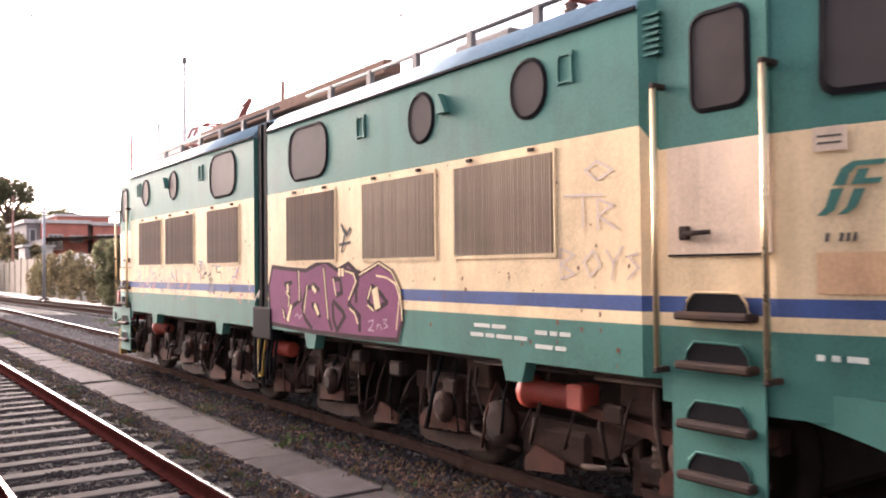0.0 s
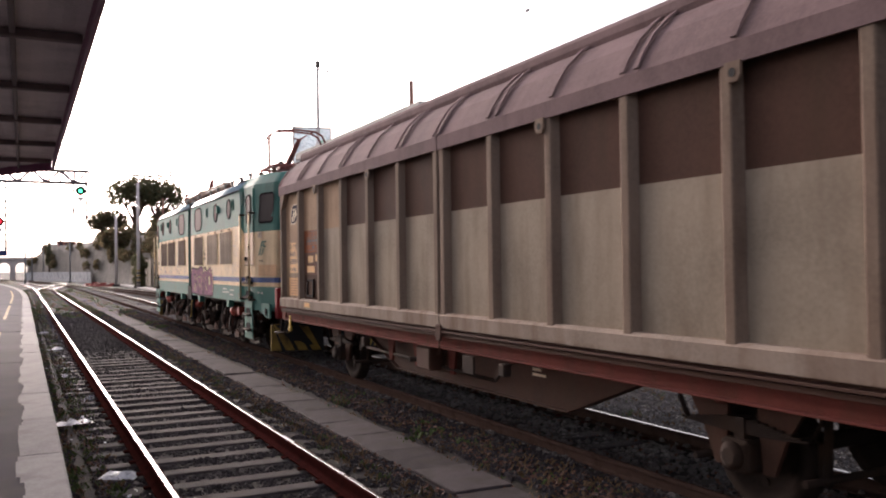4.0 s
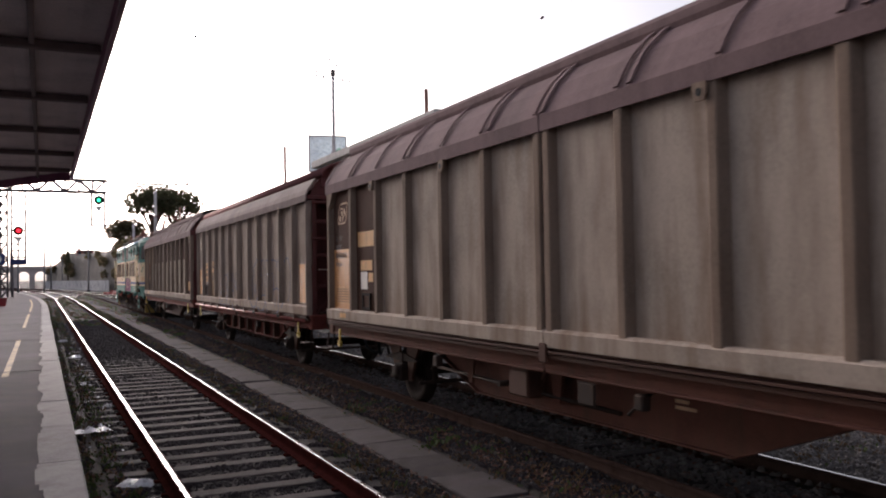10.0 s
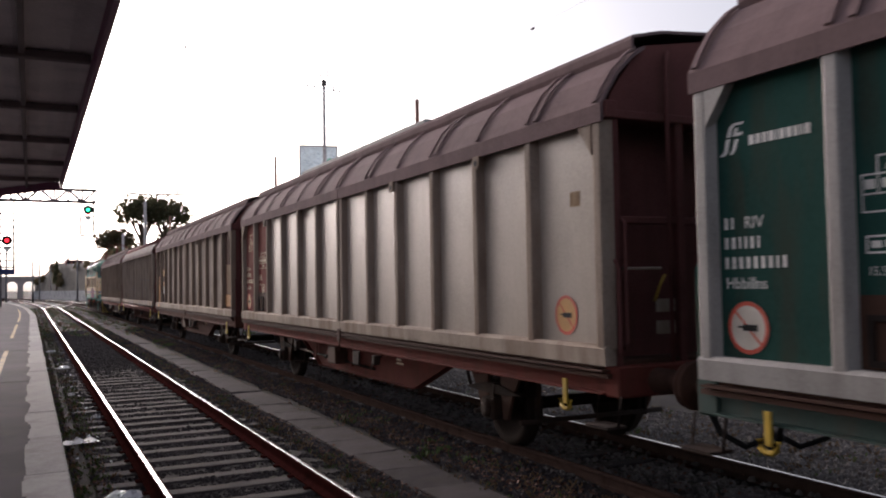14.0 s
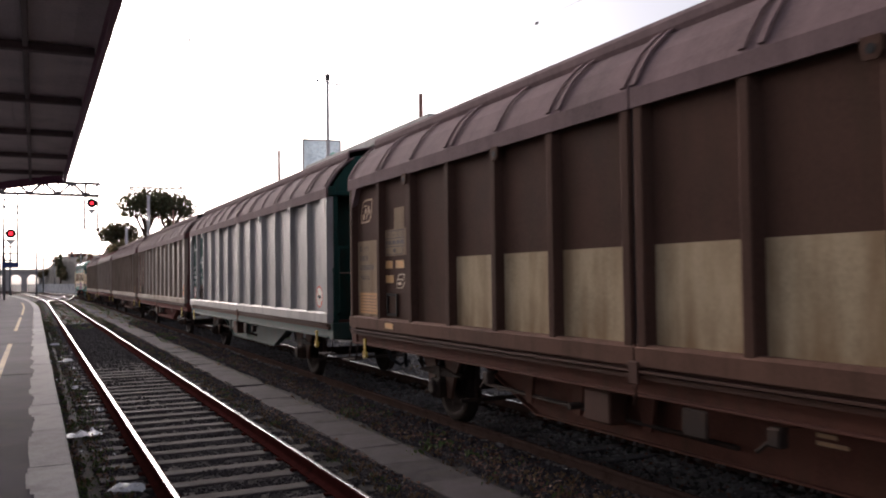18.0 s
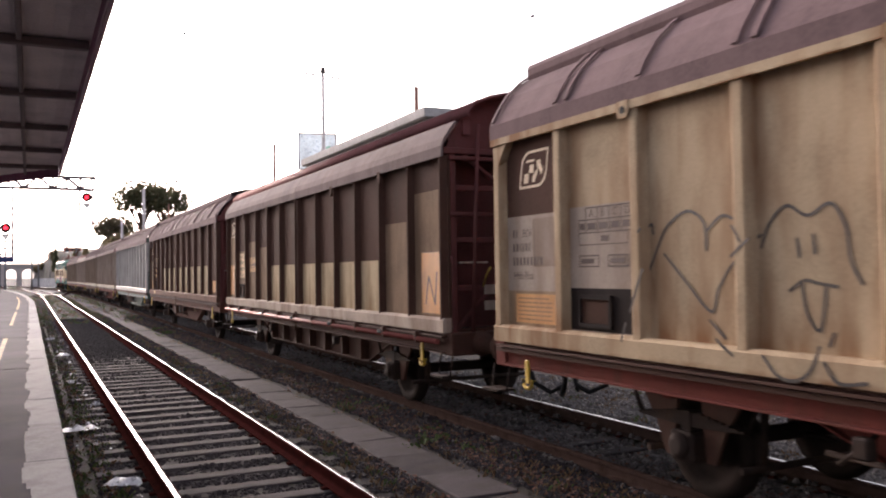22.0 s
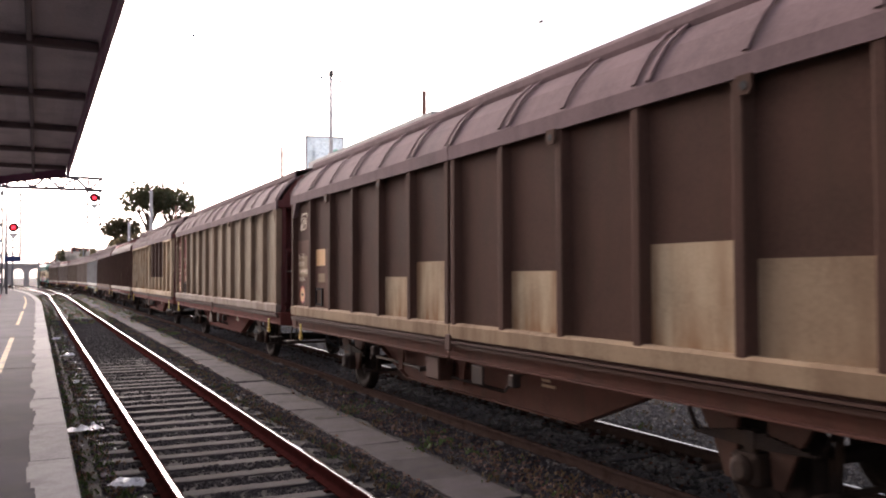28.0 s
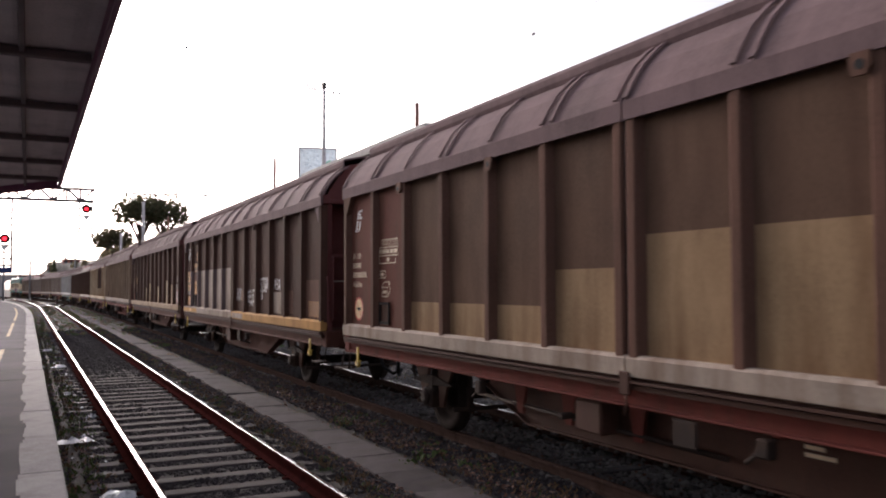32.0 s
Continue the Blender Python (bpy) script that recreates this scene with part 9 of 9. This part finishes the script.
def table(w, d, z, wide, mat):
    load_table(WAGONS[w - 1], LONG[w], d, z, wide, M[mat])


def full_set(w, ink, pocket_d=1.98, disc_back="whitefilm"):
    """Inscriptions of the two front panels on a painted ground."""
    numbers(w, 0.80, 1.84, ink)
    disc(w, 1.0, 1.56, 0.19, disc_back)
    table(w, 1.96, 2.31, 0.8, ink)
    outline(w, 1.98, 2.06, 0.26, 0.10, ink, [0.07, 0.08])
    cube_mark(w, 2.22, 1.78, 0.17, ink)
    words(w, "15.50 m", 1.98, 1.92, 0.08, ink, "length_letters")
    pocket(w, pocket_d)


# first wagon: orange films on repainted front panels
emblem(WAGONS[0], LONG[1], 1.06, 2.74, 0.44, 0.38, M["goldink"], M["emblem_dark"])
number_film(1, 1.02, 1.84)
notice(1, 0.94, 1.72, 1.38, 1.72)
table(1, 2.08, 2.22, 0.8, "dimink")
for d, z, k in ((2.15, 2.0, 0.3), (2.58, 2.02, 0.3), (2.1, 1.82, 0.42)):
    field(1, d, d + k, z, z + 0.12, "label", "label_film", "orange label film")
pocket(1, 2.12, 1.38)
notice(1, 13.75, 14.5, 1.46, 1.76)

# second wagon
badge(2, 0.98, 2.8, "goldink", 0.4)
field(2, 0.84, 1.30, 1.38, 2.16, "orange", label="orange touch-up patch")
field(2, 0.84, 1.30, 1.80, 1.92, "label", "label_film", "pale orange band")
number_film(2, 1.96, 1.80)
pocket(2, 1.98, 1.36)
field(2, 2.98, 3.76, 2.04, 2.38, "label", "label_film", "orange table film")
table(2, 3.02, 2.04, 0.7, "dimink")
outline(2, 3.0, 1.82, 0.32, 0.11, "dimink", [0.1, 0.12])
outline(2, 3.4, 1.82, 0.3, 0.11, "dimink", [0.2])
field(2, 12.58, 13.16, 1.38, 2.14, "orange", label="orange touch-up patch")
scrawl(2, [[(5.0, 1.52), (4.81, 1.5), (4.72, 1.61), (4.77, 1.73), (4.9, 1.7)], [(5.0, 1.52), (4.77, 1.4), (4.64, 1.25), (4.73, 1.14), (4.9, 1.16), (5.02, 1.27)], [(5.0, 1.88), (5.1, 1.97), (5.24, 1.95), (5.32, 1.85)], [(5.02, 1.75), (5.18, 1.65), (5.29, 1.51), (5.14, 1.36), (5.18, 1.22), (5.33, 1.1)], [(5.33, 1.88), (5.37, 2.03), (5.51, 2.07), (5.6, 1.99)], [(5.32, 1.85), (5.41, 1.63), (5.41, 1.33)], [(5.63, 1.84), (5.62, 1.95), (5.73, 1.98), (5.86, 1.92), (5.91, 1.8), (5.99, 1.9)], [(5.72, 1.85), (5.63, 1.67), (5.54, 1.42), (5.63, 1.32), (5.44, 1.13)], [(5.73, 1.88), (5.78, 1.72), (5.77, 1.38), (5.67, 1.19)]], 0.03, "blueink", "sprayed faded blue letters")
scrawl(2, [[(5.44, 1.13), (5.51, 1.09)], [(5.99, 1.8), (6.0, 1.98), (6.09, 2.0)], [(6.09, 1.63), (6.12, 1.9), (6.19, 1.98), (6.23, 1.78), (6.34, 1.78), (6.4, 1.7), (6.41, 1.62)], [(5.91, 1.54), (6.06, 1.56), (6.2, 1.54)], [(6.03, 1.53), (6.13, 1.43), (6.16, 1.28), (6.06, 1.13), (5.88, 1.1), (5.78, 1.2)], [(6.36, 1.59), (6.47, 1.69), (6.52, 1.76), (6.43, 1.9), (6.47, 1.98), (6.55, 2.02)], [(6.36, 1.59), (6.47, 1.62), (6.55, 1.55)], [(6.54, 1.25), (6.47, 1.15), (6.41, 1.09)]], 0.03, "blueink", "sprayed faded blue letters")
scrawl(2, [[(8.87, 2.26), (8.5, 2.1), (8.62, 1.98), (8.4, 1.8), (8.46, 1.42), (8.8, 1.2), (9.15, 1.22), (9.3, 1.42), (9.5, 1.48), (9.7, 1.46)], [(8.87, 2.26), (9.0, 2.1), (8.95, 1.5)], [(8.9, 2.22), (9.2, 2.3), (9.36, 2.26), (9.32, 1.95), (9.45, 1.9), (9.45, 1.5)],
           [(9.36, 2.26), (9.6, 2.28), (9.72, 2.1), (9.68, 1.5)], [(9.95, 2.24), (10.3, 2.27), (10.74, 2.24), (10.72, 2.1), (10.9, 2.24), (11.2, 2.26), (11.3, 2.0)], [(9.98, 2.22), (10.0, 1.75), (10.2, 1.7), (10.2, 1.95)], [(10.2, 1.95), (10.45, 1.95), (10.5, 1.62)],
           [(10.72, 2.1), (10.72, 1.75), (10.95, 1.55), (11.0, 1.25)], [(9.3, 1.2), (9.6, 1.12), (9.95, 1.18), (10.1, 1.35), (10.25, 1.14)], [(8.55, 1.75), (8.65, 1.5), (8.75, 1.72), (8.8, 1.5)], [(10.45, 1.6), (10.8, 1.64), (11.2, 1.5), (11.25, 1.2), (11.0, 1.1)], [(11.4, 2.2), (11.7, 2.28), (11.9, 2.0), (11.8, 1.5), (11.5, 1.25)]], 0.03, "blueink", "sprayed faded blue letters")

# third wagon
badge(3, 0.98, 2.78, "dimgold", 0.44)
numbers(3, 0.85, 2.06, "dimink")
notice(3, 0.85, 1.62, 1.42, 1.72)
field(3, 1.98, 2.7, 2.36, 2.6, "label", "label_film", "orange table film")
field(3, 2.1, 2.62, 1.98, 2.14, "label", "label_film", "orange label film")
field(3, 2.1, 2.4, 1.68, 1.96, "whitefilm", "label_film", "pale label film")
field(3, 2.45, 2.65, 1.80, 1.94, "label", "label_film", "orange label film")
pocket(3, 2.2, 1.36, 0.36, 0.26)
field(3, 13.84, 14.5, 1.72, 2.48, "taupe", label="scuffed taupe patch")
notice(3, 13.72, 14.5, 1.4, 1.7, "label")

# fourth wagon
badge(4, 0.95, 2.72, "dimgold", 0.44, 0.4)
full_set(4, "goldink", disc_back="palelabel")
field(4, 1.9, 2.84, 1.35, 1.78, "darkframe", label="dark lower field")
disc(4, 14.1, 1.59, 0.19, "label")
field(4, 14.2, 14.36, 2.62, 2.76, "tan", label="tan touch-up patch")

# fifth wagon
script_emblem(WAGONS[4], LONG[5], 0.78, 2.82, 0.21, M["white"])
part("plain_badge_bars", (lambda b: (bars(b, 1.06, 2.87, [0.045, 0.045, 0.04, 0.048, 0.018, 0.042, 0.045, 0.036, 0.02, 0.048], 0.07, LONG[5], SIDE - PANEL_IN + INK, gap=0.016), b)[1])(Build()), M["white"], WAGONS[4])["kind"] = "stuff"
full_set(5, "white")
disc(5, 14.1, 1.60, 0.2, "whitefilm")

# sixth wagon
badge(6, 0.9, 2.78, "dimgold", 0.44)
numbers(6, 0.86, 1.9, "dimink")
notice(6, 0.84, 1.62, 1.38, 1.7)
field(6, 2.26, 2.62, 2.62, 2.92, "tan", label="tan touch-up patch")
field(6, 1.9, 2.68, 2.24, 2.62, "tan", label="tan touch-up patch")
table(6, 1.92, 2.26, 0.7, "dimink")
for d, z, k in ((1.92, 2.06, 0.26), (2.3, 2.06, 0.3), (1.92, 1.85, 0.3)):
    field(6, d, d + k, z, z + 0.11, "label", "label_film", "orange label film")
cube_mark(6, 2.35, 1.78, 0.2, "goldink")
pocket(6, 2.0, 1.38)
notice(6, 13.85, 14.5, 1.42, 1.74)

# seventh wagon
badge(7, 0.98, 2.84, "goldink", 0.44)
field(7, 0.84, 1.28, 1.40, 2.14, "orange", label="orange touch-up patch")
number_film(7, 1.97, 1.86, "palelabel")
field(7, 2.95, 3.62, 1.96, 2.3, "label", "label_film", "orange table film")
table(7, 2.98, 1.96, 0.6, "dimink")
pocket(7, 2.0, 1.36)
field(7, 12.58, 13.18, 1.38, 2.16, "orange", label="orange touch-up patch")
scrawl(7, [[(12.7, 1.5), (12.8, 1.85)], [(12.8, 1.85), (12.98, 1.5)], [(12.98, 1.5), (13.04, 1.9)]], 0.03, "darkink", "sprayed letter N")

# eighth wagon
badge(8, 1.0, 2.76, "goldink", 0.5, 0.38)
field(8, 1.25, 1.68, 1.95, 2.44, "grey", label="grey touch-up patch")
numbers(8, 0.86, 1.82, "dimink")
notice(8, 0.9, 1.64, 1.37, 1.67)
table(8, 2.06, 2.14, 0.8, "dimink")
outline(8, 2.06, 1.94, 0.3, 0.1, "dimink", [0.2])
outline(8, 2.5, 1.94, 0.28, 0.1, "dimink", [0.2])
field(8, 1.9, 2.86, 1.35, 1.74, "pocket", label="dark lower field")
pocket(8, 2.05, 1.38, 0.5, 0.3)
scrawl(8, [[(3.18, 2.22), (3.26, 2.28), (3.28, 2.2)], [(2.95, 1.3), (3.15, 1.75), (3.34, 2.1), (3.46, 2.26), (3.68, 2.36), (3.86, 2.26), (3.88, 2.05)], [(3.41, 2.03), (3.66, 1.8), (3.92, 1.58), (4.0, 1.75), (4.16, 1.95), (4.42, 2.14)], [(3.9, 2.2), (4.05, 2.3), (4.2, 2.24), (4.3, 2.1)],
           [(4.42, 2.05), (4.5, 2.22), (4.65, 2.33), (4.82, 2.25), (5.0, 2.32), (5.11, 2.16), (5.14, 1.95), (5.22, 1.8)], [(4.73, 2.1), (4.75, 1.98)], [(4.86, 2.12), (4.87, 2.0)], [(4.66, 1.75), (4.78, 1.82), (4.9, 1.8), (5.04, 1.78)], [(4.76, 1.8), (4.8, 1.6), (4.89, 1.49), (4.93, 1.62), (4.95, 1.79)],
           [(3.9, 1.52), (4.1, 1.36), (4.22, 1.28)], [(4.5, 1.3), (4.62, 1.18), (4.77, 1.16), (4.9, 1.25), (5.0, 1.48)], [(5.0, 1.3), (5.1, 1.18), (5.3, 1.2)]], 0.024, "darkink", "sprayed dark heart and long-toothed face", -0.17)
scrawl(8, [[(5.56, 1.42), (5.6, 1.75), (5.57, 2.05), (5.66, 2.2), (5.72, 2.08), (5.62, 1.95), (5.74, 1.85)], [(5.66, 1.80), (5.78, 1.86), (5.74, 1.74), (5.66, 1.80)], [(5.82, 1.72), (5.84, 1.88), (5.9, 1.74), (5.98, 1.86), (6.0, 1.68), (6.08, 1.84)],
           [(5.8, 1.58), (5.9, 1.62), (5.84, 1.48), (5.78, 1.56)], [(5.8, 1.98), (5.87, 1.93), (5.79, 1.91)]], 0.02, "darkink", "small sprayed dark signature")
field(8, 6.0, 6.3, 2.6, 2.72, "tan", label="tan touch-up patch")

# ninth wagon
script_emblem(WAGONS[8], LONG[9], 0.80, 2.86, 0.21, M["goldink"])
part("plain_badge_bars", (lambda b: (bars(b, 1.06, 2.9, [0.045, 0.045, 0.04, 0.048, 0.018, 0.042, 0.045, 0.036, 0.02, 0.048], 0.065, LONG[9], SIDE - PANEL_IN + INK, gap=0.016), b)[1])(Build()), M["dimgold"], WAGONS[8])["kind"] = "stuff"
full_set(9, "dimgold", disc_back="palelabel")
field(9, 1.9, 2.84, 1.35, 1.74, "darkframe", label="dark lower field")

# tenth wagon
badge(10, 0.95, 2.8, "goldink", 0.4, 0.32)
field(10, 0.85, 1.4, 1.9, 2.3, "tan", label="tan touch-up patch")
numbers(10, 0.86, 1.82, "goldink")
disc(10, 1.1, 1.56, 0.16, "label")
field(10, 1.98, 2.5, 2.1, 2.4, "label", "label_film", "orange table film")
field(10, 2.1, 2.5, 1.8, 1.96, "tan", label="tan touch-up patch")
pocket(10, 2.0, 1.38)
disc(10, 14.1, 1.62, 0.22, "whitefilm")
field(10, 13.95, 14.1, 2.1, 2.32, "grey", label="scuffed grey patch")
field(10, 14.2, 14.34, 2.15, 2.4, "grey", label="scuffed grey patch")

# eleventh wagon
badge(11, 0.9, 2.8, "white", 0.42, 0.34)
number_film(11, 0.88, 1.86)
notice(11, 0.84, 1.6, 1.38, 1.64)
field(11, 2.38, 2.7, 2.72, 2.97, "noticefilm", label="tan touch-up patch")
field(11, 1.9, 2.82, 2.14, 2.34, "dullbrown", label="faded brown band")
field(11, 1.98, 2.72, 2.40, 2.66, "label", "label_film", "orange table film")
table(11, 2.0, 2.31, 0.68, "dimink")
field(11, 2.02, 2.40, 1.72, 1.98, "noticefilm", label="tan touch-up patch")
field(11, 2.05, 2.36, 2.0, 2.12, "label", "label_film", "orange label film")
field(11, 2.48, 2.76, 2.0, 2.12, "label", "label_film", "orange label film")
pocket(11, 1.98, 1.37)
tag(11, "DAY", 7.93, 1.62, 0.28, "whiteink", 0.0, 0.68)
tag(11, "DE", 8.42, 1.60, 0.24, "dimgold", 0.0, 0.75)
tag(11, "SELET", 9.04, 1.58, 0.25, "whiteink", 0.03, 0.86)
scrawl(11, [[(9.25, 1.5), (9.45, 1.56), (9.6, 1.48)]], 0.024, "whiteink", "sprayed white curl")
tag(11, "STAN", 10.26, 1.84, 0.27, "whiteink", 0.03, 0.82)
scrawl(11, [[(10.33, 1.72), (10.4, 1.78), (10.45, 1.7), (10.34, 1.66), (10.5, 1.84), (10.8, 1.82)]], 0.024, "whiteink", "sprayed white curl")
tag(11, "NSQ", 11.44, 1.88, 0.2, "whiteink")
field(11, 11.3, 11.95, 1.38, 1.82, "palegrey", label="pale grey touch-up patch")
field(11, 12.5, 12.8, 1.4, 1.85, "dullbrown", label="faded brown patch")
field(11, 13.66, 14.55, 1.38, 2.05, "dullbrown", label="faded brown patch")
notice(11, 13.82, 14.52, 1.38, 1.66)

# twelfth wagon
script_emblem(WAGONS[11], LONG[12], 0.9, 2.78, 0.3, M["white"])
numbers(12, 0.82, 1.92, "goldink")
disc(12, 1.07, 1.58, 0.18, "palelabel")
table(12, 1.92, 2.26, 0.68, "goldink")
outline(12, 1.95, 2.05, 0.2, 0.1, "goldink", [0.1])
cube_mark(12, 2.02, 1.78, 0.22, "goldink")
pocket(12, 1.95, 1.38)
for w in (1, 3, 4, 6, 8, 9, 10, 12):
    b = Build()
    for k, q in enumerate((0.2, 0.26, 0.17, 0.26)):
        b.box(-0.996, -0.9935, LONG[w] / 2 - 9.2 - q, LONG[w] / 2 - 9.2, 0.885 - 0.055 * k, 0.915 - 0.055 * k)
    part("girder_inscription", b, M["dimgold"] if w in (3, 6, 10) else M["goldink"], WAGONS[w - 1], "stencilled lines on the girder")["kind"] = "stuff"
part("sill_patch", Build().box(-SIDE - 0.0155, -SIDE - 0.0135, LONG[11] / 2 - 2.9, LONG[11] / 2 - 0.6, 1.18, 1.30), M["ochre"], WAGONS[10], "ochre patch on the sill")
part("sill_patch", Build().box(-SIDE - 0.0155, -SIDE - 0.0135, LONG[11] / 2 - 8.9, LONG[11] / 2 - 7.8, 1.18, 1.30), M["palegrey"], WAGONS[10], "grey patch on the sill")
for w, d in ((3, 1.3), (6, 2.1), (11, 1.7), (1, 2.2)):
    part("sill_label", Build().box(-SIDE - 0.016, -SIDE - 0.012, LONG[w] / 2 - d - 0.3, LONG[w] / 2 - d, 1.2, 1.28), M["label"], WAGONS[w - 1], "small orange label")


motions()
